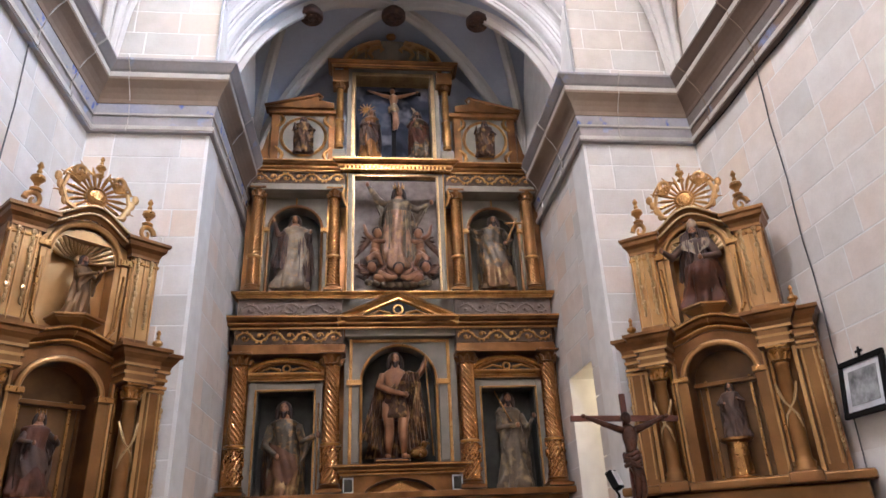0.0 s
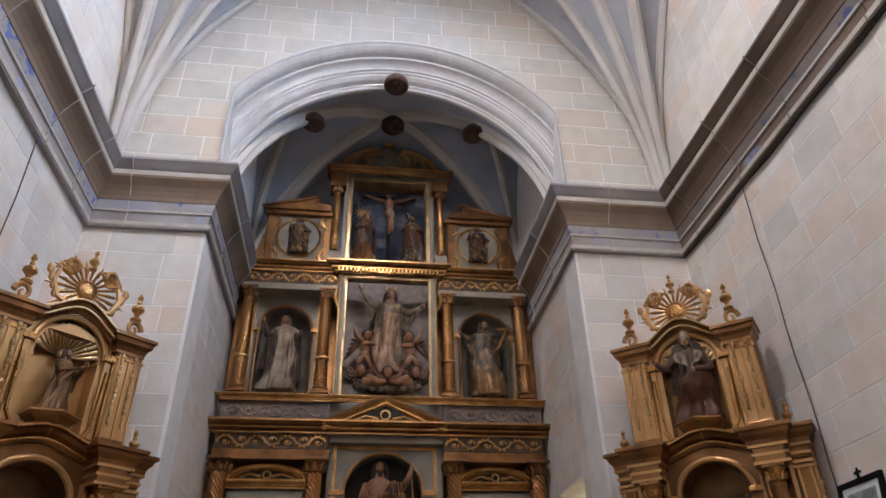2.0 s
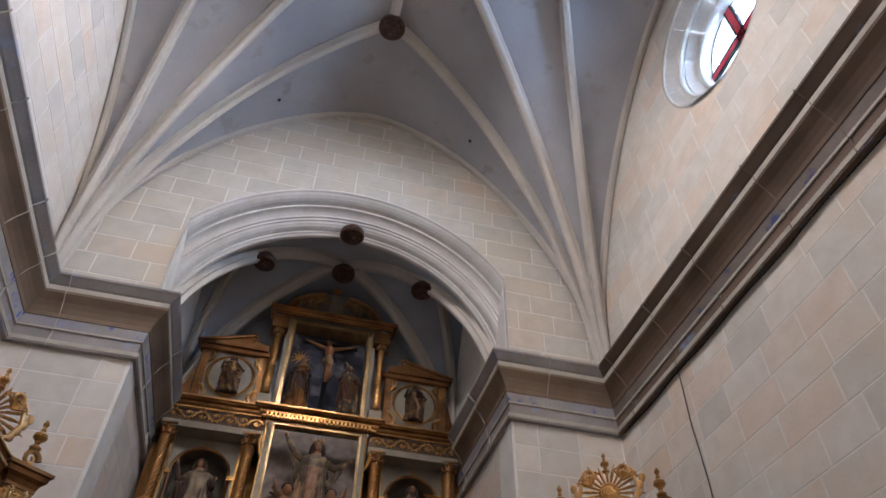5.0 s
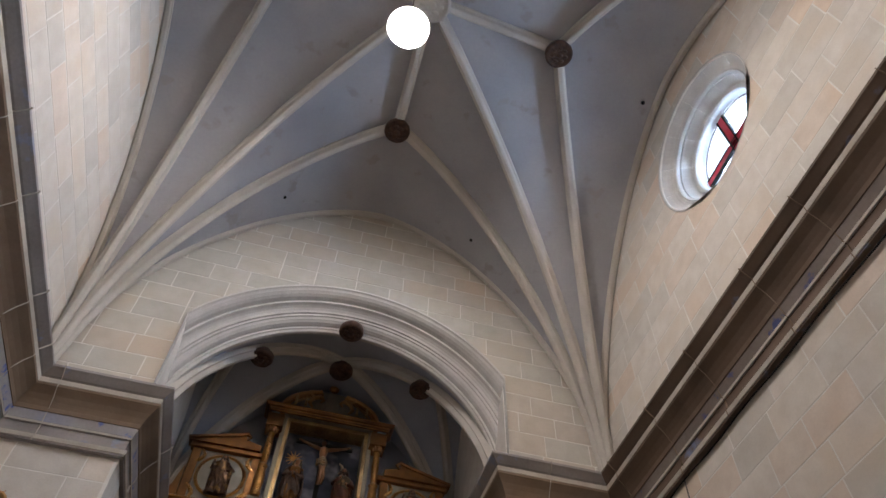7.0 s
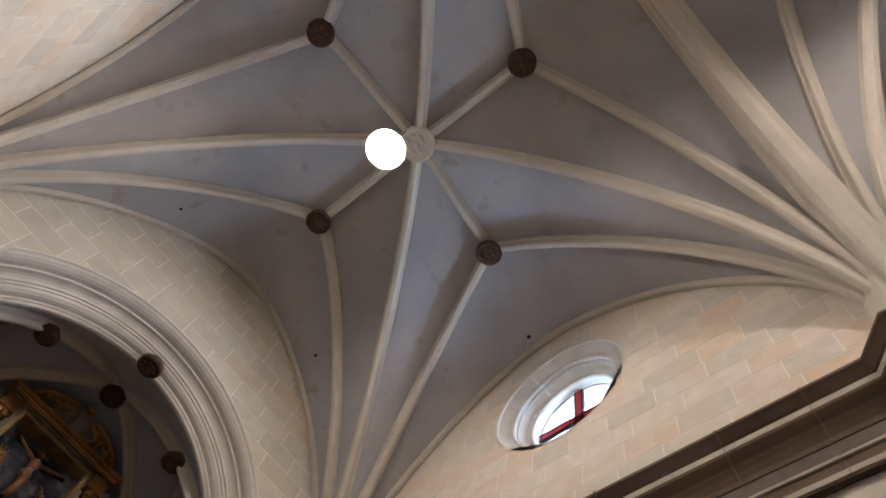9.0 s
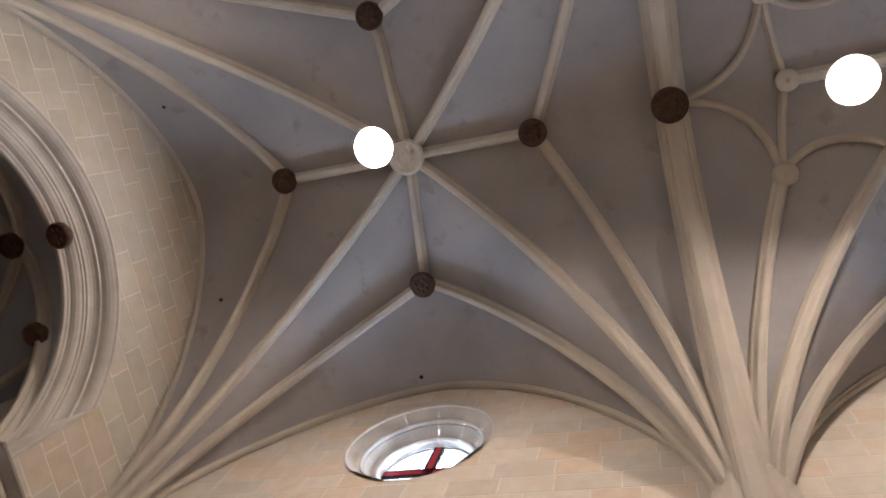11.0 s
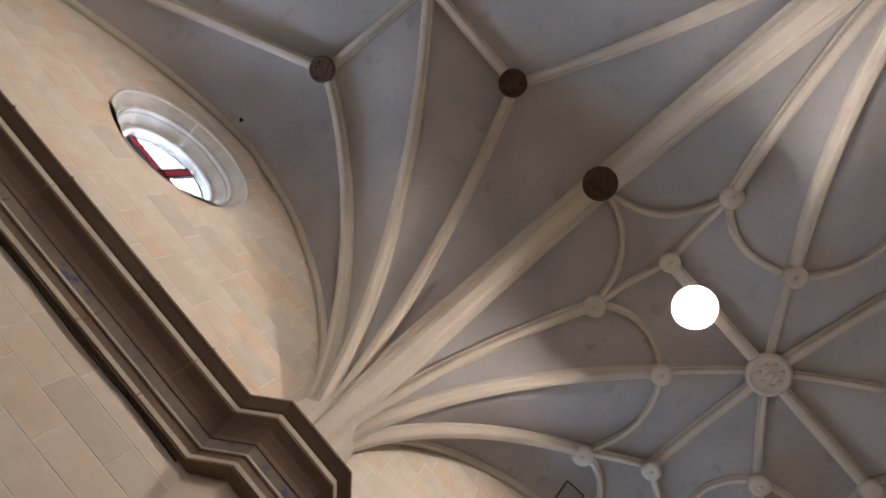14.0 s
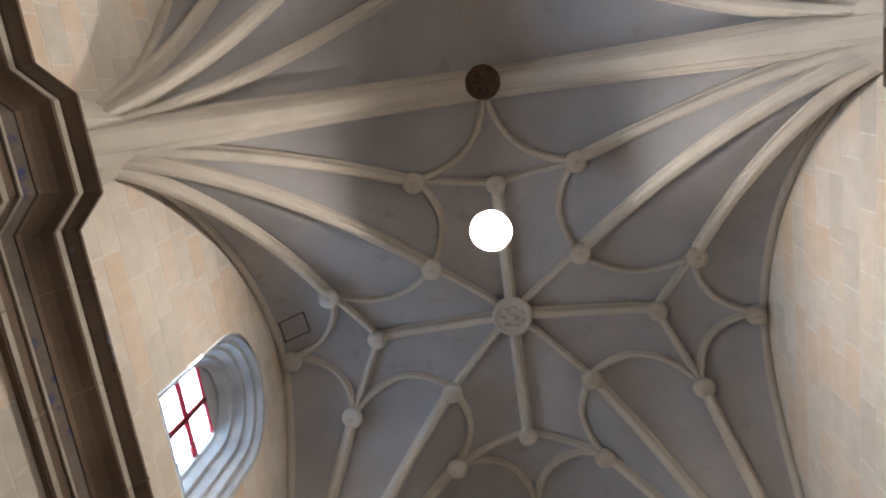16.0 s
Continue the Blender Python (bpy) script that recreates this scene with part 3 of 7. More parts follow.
def oculus(name, y, z, r_out, r_in, drop, parent):
    """A round window with a stepped stone splay, red bars and four panes."""
    win = empty(name, pose(XE, y, z), "round window with stepped stone splay and red bars", "window", kind="structure")
    cove = lambda r0, d0, r1, d1: [(r0 + (r1 - r0) * k / 5, d0 + (d1 - d0) * math.sin(math.pi / 2 * k / 5)) for k in range(6)]
    line_ = [(r_out + 0.01, 0.0)] + cove(r_out, 0.004, 0.86, 0.16) + [(0.845, 0.15), (0.825, 0.165), (0.82, 0.19), (0.83, 0.2), (0.83, 0.22)] + cove(0.81, 0.225, r_in + 0.06, 0.36) + [(r_in + 0.045, 0.35), (r_in + 0.01, 0.36), (r_in - 0.005, 0.39), (r_in, 0.43), (r_in, 0.78)]
    steps = [(r, d, min(1, d / 0.4)) for r, d in line_]
    n, wedges = 60, 12
    for w in range(wedges):
        bm = bmesh.new()
        rings = []
        for k in range(n // wedges + 1):
            a = 2 * math.pi * (w * (n // wedges) + k) / n + (0.0022 if k == 0 else -0.0022 if k == n // wedges else 0)
            rings.append([bm.verts.new((d, r * math.cos(a), r * math.sin(a) - drop * f)) for r, d, f in steps])
        for a, b in zip(rings, rings[1:]):
            for j in range(len(steps) - 1):
                bm.faces.new((a[j], a[j + 1], b[j + 1], b[j]))
        part("splay_stone", bm, ARCHSTONE, win)
    bm = bmesh.new()
    tube(bm, [(0.51, r_in * 0.97 * math.cos(2 * math.pi * k / 40), r_in * 0.97 * math.sin(2 * math.pi * k / 40) - drop) for k in range(41)], 0.012, 6)
    part("window_ring", bm, DARKWOOD, win, "thin rusty iron ring")
    for a in (0, 90):
        m = pose(0.52, 0, -drop, a, 0, 0)
        b2 = box(-0.02, 0.02, -r_in, r_in, -0.05, 0.05, bevel=0.006)
        bmesh.ops.transform(b2, verts=b2.verts, matrix=m)
        part("window_bar", b2, IRON, win, "red painted glazing bar")
        for e_ in (0.06, -0.06):
            b2 = box(-0.025, 0.02, -r_in, r_in, e_ - 0.011, e_ + 0.011)
            bmesh.ops.transform(b2, verts=b2.verts, matrix=m)
            part("window_bar", b2, BLACK, win, "thin black lead bar")
    for q in range(4):
        bm = bmesh.new()
        arc = [(r_in * 0.98 * math.cos(math.pi / 2 * (q + k / 10)), r_in * 0.98 * math.sin(math.pi / 2 * (q + k / 10)) - drop) for k in range(11)]
        for d in (0.535, 0.54):
            bm.faces.new([bm.verts.new((d, *p)) for p in [(0, -drop)] + arc])
        part("pane", bm, PANE, win).visible_shadow = False
    return win


oculus("window_1", OC1[0], OC1[1], 1.02, 0.66, -0.015, wall_east)


def arched_window():
    """A round-headed window with a stepped splay, a dark lunette and four red-barred panes."""
    m, half, sill, spring = W2
    win = empty("window_2", pose(XE, m, 0), "round-headed window with splayed stone jambs and red bars", "window", kind="structure")

    def outline(h, low, top, n=22):
        arc_ = [(h * math.cos(math.pi * k / n), top + h * math.sin(math.pi * k / n)) for k in range(n + 1)]
        return [(h, low)] + [(h, low + (top - low) * k / 4) for k in (1, 2, 3)] + arc_ + [(-h, low + (top - low) * k / 4) for k in (3, 2, 1)] + [(-h, low)]
    steps = [(0.01, 0.0), (0.05, 0.02), (0.08, 0.10), (0.13, 0.12), (0.16, 0.22), (0.21, 0.24), (0.26, 0.36), (0.31, 0.38), (0.36, 0.5), (0.40, 0.52), (0.40, 0.75)]
    lines = [outline(half - d, sill + d * 1.4, spring + d * 0.1) for d, _ in steps]
    n = len(lines[0])
    for a in range(0, n, 3):
        bm = bmesh.new()
        ks = [k % n for k in range(a, min(a + 3, n) + 1)]
        rings = []
        for i, k in enumerate(ks):
            rings.append([bm.verts.new((x, lines[j][k][0], lines[j][k][1])) for j, (_, x) in enumerate(steps)])
        for p, q in zip(rings, rings[1:]):
            for j in range(len(steps) - 1):
                bm.faces.new((p[j], p[j + 1], q[j + 1], q[j]))
        part("splay_stone", bm, WINDOWSTONE, win)
    h = half - 0.40
    z0, z1 = sill + 0.56, 9.66
    bm = prism(bmesh.new(), [(h * math.cos(math.pi * k / 20), 9.42 + h * math.sin(math.pi * k / 20)) for k in range(21) if 9.42 + h * math.sin(math.pi * k / 20) > z1 - 0.02], 0.55, 0.6, pose(0, 0, 0, 0, 0, 90) @ Matrix.Diagonal((1, -1, 1, 1)))
    part("lunette", bm, WINDOWSTONE, win, "dark stone lunette above the panes")
    zm = 9.1
    for a in ((-h, h, zm - 0.045, zm + 0.045), (-h, h, z1 - 0.05, z1), (-0.045, 0.045, z0, z1)):
        part("window_bar", box(0.55, 0.58, *a, bevel=0.005), IRON, win, "red painted glazing bar")
    part("window_bar", box(0.54, 0.55, -0.012, 0.012, z0, z1), BLACK, win, "thin black lead bar")
    for ya, yb in ((-h, -0.045), (0.045, h)):
        for za, zb in ((z0, zm - 0.045), (zm + 0.045, z1 - 0.05)):
            part("pane", box(0.562, 0.568, ya, yb, za, zb), PANE, win).visible_shadow = False


WINDOWSTONE = material("grey_window_stone", (0.40, 0.40, 0.40), 0.8, dark=(0.27, 0.27, 0.27), scale=3)
arched_window()

# ---- gilded wood and paint ----
GOLD = material("gilding", (0.56, 0.30, 0.092), 0.3, 0.92, dark=(0.28, 0.13, 0.04), scale=5, grain=60, mix=0.2, bump=0.07)
OLDGOLD = material("worn_gilding", (0.28, 0.132, 0.044), 0.33, 0.85, dark=(0.11, 0.05, 0.019), scale=3.6, grain=60, mix=0.35, bump=0.09)
GILTWOOD = material("ochre_gilt_wood", (0.50, 0.285, 0.105), 0.34, 0.65, dark=(0.35, 0.18, 0.06), scale=2.5, grain=30, mix=0.2, bump=0.06)
BROWNGILT = material("brown_gilt_wood", (0.27, 0.13, 0.038), 0.36, 0.65, dark=(0.145, 0.066, 0.02), scale=2.5, grain=30, mix=0.2, bump=0.06)
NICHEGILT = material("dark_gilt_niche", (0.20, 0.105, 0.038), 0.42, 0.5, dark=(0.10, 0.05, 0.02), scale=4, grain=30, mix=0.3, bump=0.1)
GREYPANEL = material("grey_painted_panel", (0.25, 0.215, 0.16), 0.5, dark=(0.175, 0.148, 0.107), scale=4, grain=40, mix=0.4)
PINKPANEL = material("carved_faded_panel", (0.235, 0.175, 0.135), 0.5, dark=(0.14, 0.10, 0.074), scale=9, grain=60, mix=0.5)
COLUMNGOLD = material("reddish_gilding", (0.50, 0.255, 0.09), 0.24, 0.9, dark=(0.30, 0.135, 0.042), scale=3, grain=60, mix=0.2, bump=0.05)
PALEGOLD = material("pale_gilding", (0.58, 0.40, 0.19), 0.3, 0.8, dark=(0.38, 0.235, 0.10), scale=5, grain=110, mix=0.2, bump=0.03)
FRIEZEDARK = material("dark_frieze_ground", (0.115, 0.066, 0.034), 0.5, 0.3, dark=(0.05, 0.03, 0.017), scale=8)
NICHE = material("dark_niche_tone", (0.075, 0.069, 0.054), 0.7, dark=(0.038, 0.035, 0.028), scale=4, spec=0.08)
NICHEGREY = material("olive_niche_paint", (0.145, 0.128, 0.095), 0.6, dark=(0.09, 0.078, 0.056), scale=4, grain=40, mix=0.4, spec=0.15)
# near-black colour stands in for the shade inside the pediments
SHADOWPAINT = material("pediment_shade_colour", (0.055, 0.05, 0.042), 0.7, dark=(0.028, 0.026, 0.021), scale=4, spec=0.08)
NIGHT = material("painted_night_sky", (0.016, 0.017, 0.022), 0.75, dark=(0.06, 0.066, 0.09), scale=2.6, grain=14, mix=0.3, spec=0.08, tint=(0.15, 0.145, 0.155), tint_scale=3.4)
ROSE = material("rose_robe", (0.31, 0.18, 0.105), 0.36, 0.25, dark=(0.17, 0.085, 0.048), scale=7, tint=(0.36, 0.20, 0.08), tint_scale=16, bump=0.2)
WHITEROBE = material("cream_robe", (0.31, 0.24, 0.16), 0.45, 0.1, dark=(0.14, 0.095, 0.055), scale=7, tint=(0.30, 0.18, 0.08), tint_scale=16, bump=0.2)
DARKROBE = material("dark_brown_robe", (0.10, 0.055, 0.035), 0.45, 0.1, dark=(0.045, 0.028, 0.02), scale=9, bump=0.3)
GREYROBE = material("grey_green_robe", (0.115, 0.088, 0.056), 0.38, 0.3, dark=(0.04, 0.028, 0.018), scale=7, tint=(0.34, 0.19, 0.07), tint_scale=12, bump=0.2)
HABIT = material("brown_grey_habit", (0.15, 0.112, 0.07), 0.5, 0.1, dark=(0.065, 0.045, 0.027), scale=6, tint=(0.29, 0.20, 0.10), tint_scale=9, bump=0.2)
TANROBE = material("tan_gold_mantle", (0.27, 0.145, 0.06), 0.36, 0.35, dark=(0.10, 0.048, 0.02), scale=6, tint=(0.42, 0.27, 0.11), tint_scale=9, bump=0.2)
REDROBE = material("red_robe", (0.105, 0.034, 0.014), 0.5, 0.1, dark=(0.05, 0.018, 0.009), scale=9, bump=0.3)
BROWNGOLD = material("estofado_brown", (0.10, 0.05, 0.026), 0.3, 0.4, dark=(0.04, 0.02, 0.012), scale=7, tint=(0.34, 0.19, 0.065), tint_scale=11, bump=0.2)
PINKLINING = material("faded_pink_lining", (0.17, 0.08, 0.042), 0.4, 0.25, dark=(0.07, 0.033, 0.018), scale=9)
SKIN = material("flesh_paint", (0.31, 0.15, 0.072), 0.38, dark=(0.16, 0.07, 0.033), scale=7, bump=0.05)
HAIR = material("dark_hair_paint", (0.045, 0.026, 0.018), 0.6, scale=20)
DARKBODY = material("dark_bronzed_wood", (0.105, 0.04, 0.02), 0.3, 0.25, dark=(0.04, 0.017, 0.01), scale=8)
CROSSWOOD = material("red_brown_wood", (0.16, 0.06, 0.035), 0.45, dark=(0.09, 0.03, 0.02), scale=7)
PRINTGREY = material("faded_print", (0.42, 0.42, 0.40), 0.7, dark=(0.12, 0.12, 0.115), scale=9, grain=40, mix=0.8)
WHITEMAT = material("white_card", (0.72, 0.72, 0.70), 0.8, scale=5, mix=0.1)


def painted(bm, start, k):
    bm.faces.ensure_lookup_table()
    for face in bm.faces[start:]:
        face.material_index = k


def carved_head(bm, H, top, zs, beard):
    n0 = len(bm.faces)
    fy = -0.028 * H
    blob(bm, H * top, fy, 0.922 * H * zs, 0.04 * H, 0.043 * H, 0.06 * H, 16, 12)
    blob(bm, H * top, fy - 0.042 * H, 0.917 * H * zs, 0.008 * H, 0.013 * H, 0.015 * H, 6, 5)
    for e_ in (1, -1):
        blob(bm, H * top + e_ * 0.018 * H, fy - 0.032 * H, 0.9 * H * zs, 0.012 * H, 0.01 * H, 0.012 * H, 6, 5)
    painted(bm, n0, 2)
    n0 = len(bm.faces)
    blob(bm, H * top, 0.002 * H, 0.946 * H * zs, 0.056 * H, 0.06 * H, 0.052 * H, 14, 10)
    for e_ in (1, -1):
        tube(bm, [(H * top + e_ * 0.036 * H, fy + 0.006 * H, 0.965 * H * zs), (H * top + e_ * 0.053 * H, fy + 0.016 * H, 0.92 * H * zs), (H * top + e_ * 0.06 * H, fy + 0.024 * H, 0.86 * H * zs), (H * top + e_ * 0.055 * H, fy + 0.02 * H, 0.81 * H * zs)], [0.018 * H, 0.024 * H, 0.026 * H, 0.012 * H], 8)
    if beard:
        tube(bm, [(H * top - 0.026 * H, fy - 0.02 * H, 0.9 * H * zs), (H * top, fy - 0.036 * H, 0.872 * H * zs), (H * top + 0.026 * H, fy - 0.02 * H, 0.9 * H * zs)], 0.016 * H, 7)
        blob(bm, H * top, fy - 0.026 * H, 0.86 * H * zs, 0.022 * H, 0.018 * H, 0.032 * H, 8, 6)
        for e_ in (1, -1):
            blob(bm, H * top + e_ * 0.016 * H, fy - 0.037 * H, 0.933 * H * zs, 0.011 * H, 0.006 * H, 0.004 * H, 6, 4)
    painted(bm, n0, 3)


def loft(bm, rings_, segs=40, folds=0.0, phase=0.0):
    """Skin over ellipses (x, y, z, a, b), with vertical folds."""
    lines = []
    for x, y, z, a, b in rings_:
        line_ = []
        for k in range(segs):
            t = 2 * math.pi * k / segs
            f = 1 + folds * (abs(math.sin(4.5 * t + phase + 3 * z)) - 0.5 + 0.5 * math.sin(7 * t - 6 * z))
            line_.append(bm.verts.new((x + a * f * math.cos(t), y + b * f * math.sin(t), z)))
        lines.append(line_)
    for p, q in zip(lines, lines[1:]):
        for k in range(segs):
            bm.faces.new((p[k], p[(k + 1) % segs], q[(k + 1) % segs], q[k]))
    bm.faces.new(lines[0][::-1])
    bm.faces.new(lines[-1])


def drape(bm, edge, fall, folds=6, depth=0.03, n=26, m=14):
    """A hanging cloth between an upper line edge(s) and a lower line fall(s), 0 <= s <= 1, in folds along y."""
    g = []
    for j in range(m + 1):
        v = j / m
        row_ = []
        for k in range(n + 1):
            u = k / n
            p, q = Vector(edge(u)), Vector(fall(u))
            w = p.lerp(q, v)
            w.y += depth * (0.35 + v) * (abs(math.sin(folds * math.pi * u + 1.3 * v)) - 0.5) + depth * 0.4 * math.sin(9 * v + 5 * u)
            row_.append(bm.verts.new(w))
        g.append(row_)
    for p, q in zip(g, g[1:]):
        for k in range(n):
            bm.faces.new((p[k], p[k + 1], q[k + 1], q[k]))


def figure(name, m, H, mats, label, arms, cloak=True, twist=0.0, crown=False, seated=False, bare=False, seed=1, extra=None, wide=1.0, group="", beard=True, front=True, bodice=9.0, hood=False, drape_mat=1):
    """A carved standing or seated saint facing -y: ONE mesh; mats are robe, cloak, flesh, hair."""
    rnd = random.Random(seed)
    ph = [rnd.uniform(0, 6) for _ in range(4)]
    bm = bmesh.new()
    rows_ = [(0, .155, .12), (.04, .165, .125), (.12, .15, .115), (.3, .135, .105), (.45, .125, .1), (.58, .112, .088), (.66, .118, .09), (.74, .13, .092), (.785, .135, .085), (.815, .10, .07), (.835, .05, .045), (.87, .038, .038)]
    segs, rings, fine = 64, [], []
    for (z0, a0, b0), (z1, a1, b1) in zip(rows_, rows_[1:]):
        for k in range(4):
            s_ = k / 4
            fine.append((z0 + (z1 - z0) * s_, a0 + (a1 - a0) * s_, b0 + (b1 - b0) * s_))
    fine.append(rows_[-1])
    for z, a, b in fine:
        amp = 0.3 * max(0, 1 - z / 0.82) + 0.04
        ring = []
        fwd = -0.12 * max(0, 1 - abs(z - 0.36) / 0.2) if seated else 0
        wid = 1.25 if seated and z < 0.5 else 1.0
        for k in range(segs):
            t = 2 * math.pi * k / segs
            f = 1 + amp * (1.2 * abs(math.sin(3.5 * t + ph[0] + 2.5 * z)) - 0.6 + 0.8 * abs(math.sin(5.5 * t + ph[1] - 5 * z)) - 0.4 + 0.4 * math.sin(3 * t + ph[2] + 11 * z))
            sway = 0.02 * math.sin(5 * z + ph[3]) + twist * z
            ring.append(bm.verts.new((H * wide * (a * f * wid * math.cos(t) + sway), H * (b * f * math.sin(t) + fwd * max(0, -math.sin(t)) - 0.01), H * z * (0.86 if seated else 1))))
        rings.append(ring)
    zs = 0.86 if seated else 1
    for i, (p, q) in enumerate(zip(rings, rings[1:])):
        for k in range(segs):
            fc = bm.faces.new((p[k], p[(k + 1) % segs], q[(k + 1) % segs], q[k]))
            fc.material_index = 2 if fine[i][0] > 0.82 else 1 if fine[i][0] > bodice else 0
    bm.faces.new(rings[0][::-1])
    top = twist * 0.92 + 0.02 * math.sin(4.6 + ph[3])
    carved_head(bm, H, top, zs, beard)
    if hood:
        n0 = len(bm.faces)
        tube(bm, [(H * (top + 0.085 * math.cos(t)), H * (0.07 * math.sin(t) - 0.012), H * (0.815 - 0.03 * math.sin(t) * -1 - 0.02 * abs(math.cos(t)))) for t in [2 * math.pi * k / 20 for k in range(21)]], 0.032 * H, 8)
        painted(bm, n0, 1)
    if crown:
        n0 = len(bm.faces)
        for k in range(8):
            t = 2 * math.pi * k / 8
            tube(bm, [(H * top + 0.045 * H * math.cos(t), 0.045 * H * math.sin(t), 0.965 * H * zs), (H * top + 0.06 * H * math.cos(t), 0.06 * H * math.sin(t), 1.03 * H * zs)], [0.014 * H, 0.004 * H], 5)
        painted(bm, n0, 4)
    if cloak:
        n0 = len(bm.faces)
        sheet = []
        for z in [0.08 + 0.72 * k / 14 for k in range(15)]:
            line_ = []
            for k in range(25):
                t = math.radians(-35 + 250 * k / 24)
                r = 1.1 + 0.12 * math.sin(9 * t + ph[1] + 5 * z) * (1 - z) + 0.25 * max(0, 0.55 - abs(z - 0.4))
                ww = 0.15 if z < 0.6 else 0.15 - 0.06 * (z - 0.6) / 0.2
                line_.append(bm.verts.new((H * wide * (ww * r * math.cos(t) + twist * z), H * 0.115 * r * math.sin(t), H * z * zs)))
            sheet.append(line_)
        for p, q in zip(sheet, sheet[1:]):
            for k in range(24):
                bm.faces.new((p[k], p[k + 1], q[k + 1], q[k]))
        # the cloak's end drawn across the front in folds
        sheet = []
        for j in range(13 if front else 0):
            line_ = []
            for k in range(33):
                t = math.radians(185 + 165 * k / 32)
                up_, lo_ = 0.66 - 0.2 * k / 32, 0.2 + 0.16 * k / 32 + 0.05 * math.sin(5 * t + ph[2])
                z = up_ + (lo_ - up_) * j / 12
                r = 1.13 + 0.13 * abs(math.sin(4.5 * t + 9 * z + ph[0])) + 0.06 * math.sin(17 * z + 3 * t + ph[1]) - 0.1 * (1 - j / 12)
                line_.append(bm.verts.new((H * wide * (0.135 * r * math.cos(t) + twist * z), H * 0.108 * r * math.sin(t) - 0.012 * H, H * z * zs)))
            sheet.append(line_)
        for p, q in zip(sheet, sheet[1:]):
            for k in range(32):
                bm.faces.new((p[k], p[k + 1], q[k + 1], q[k]))
        painted(bm, n0, 1)
        for face in bm.faces[-32 * 12:] if front else ():
            face.material_index = drape_mat
        if not front:
            n0 = len(bm.faces)
            for e_ in (1, -1):
                drape(bm, lambda u: (e_ * (0.045 + 0.1 * u) * H * wide, (-0.1 + 0.1 * u) * H, (0.815 - 0.05 * u) * H), lambda u: (e_ * ((0.045 if e_ > 0 else 0.065) + 0.17 * u) * H * wide, (-0.15 + 0.14 * u) * H, ((0.1 if e_ > 0 else 0.2) + 0.1 * u) * H), 5, 0.045 * H, 22)
            painted(bm, n0, 1)
    for pts in arms:
        if not seated and len(pts) == 3:
            n0 = len(bm.faces)
            P0, P1, P2 = [Vector(p) * H for p in pts]
            P2 = P1.lerp(P2, 0.8)
            low = Vector((P1.x * 0.8, P1.y, min(P1.z, P2.z) - 0.2 * H))
            drape(bm, lambda u: P0.lerp(P1, 2 * u) if u < 0.5 else P1.lerp(P2, 2 * u - 1), lambda u: P0.lerp(low, 2 * u) - Vector((0, 0, 0.1 * H)) if u < 0.5 else low.lerp(P2, 2 * u - 1) - Vector((0, 0, 0.05 * H)), 3, 0.035 * H, 16, 8)
            painted(bm, n0, 1 if cloak else 0)
        n0 = len(bm.faces)
        P = [Vector(p) * H for p in pts]
        tube(bm, P, [0.042 * H, 0.04 * H, 0.024 * H][:len(P)] if len(P) == 3 else 0.04 * H, 10)
        painted(bm, n0, 2 if bare else 1 if cloak else 0)
        n0 = len(bm.faces)
        d = (P[-1] - P[-2]).normalized()
        h = P[-1] + d * 0.03 * H
        blob(bm, h.x, h.y, h.z, 0.022 * H, 0.022 * H, 0.03 * H, 8, 6)
        painted(bm, n0, 2)
    if extra:
        extra(bm, H)
    bmesh.ops.recalc_face_normals(bm, faces=bm.faces)
    me = bpy.data.meshes.new(name)
    for face in bm.faces:
        face.smooth = True
    bm.to_mesh(me)
    bm.free()
    for mt in mats:
        me.materials.append(mt)
    if len(mats) < 5:
        me.materials.append(GOLD)
    me.materials.append(PINKLINING)
    ob = new(name, me)
    ob.matrix_world = m
    return tagged(ob, label, "statue", group)


# ---- the main altarpiece; its face stands at y 9 ----
def sx_(x, y):
    return x * y / 9


def sz_(z, y):
    return 1.6 + (z - 1.6) * y / 9


altar = empty("altarpiece", pose(0.4, 9.2, 0), "tall gilded three-storey altarpiece with twisted columns and niches", "altarpiece")
INV = altar.matrix_world.inverted()


def piece(name, bm, mat, parent=None, label="", smooth=False):
    """A part of the altarpiece, given in the world's metres."""
    parent = parent or altar
    bmesh.ops.transform(bm, verts=bm.verts, matrix=INV)
    return part(name, bm, mat, parent, label, smooth)


def slab(x0, x1, z0, z1, y, depth, bevel=0.006):
    """A board whose front stands at y."""
    return box(sx_(x0, y), sx_(x1, y), y, y + depth, sz_(z0, y), sz_(z1, y), bevel=bevel)


def frame_piece(name, x0, x1, z0, z1, w, y, depth, mat, label=""):
    bm = bmesh.new()
    for a in ((x0, x0 + w, z0, z1), (x1 - w, x1, z0, z1), (x0 + w, x1 - w, z1 - w, z1)):
        B(bm, sx_(a[0], y), sx_(a[1], y), y, y + depth, sz_(a[2], y), sz_(a[3], y), bevel=0.008)
    return piece(name, bm, mat, None, label)


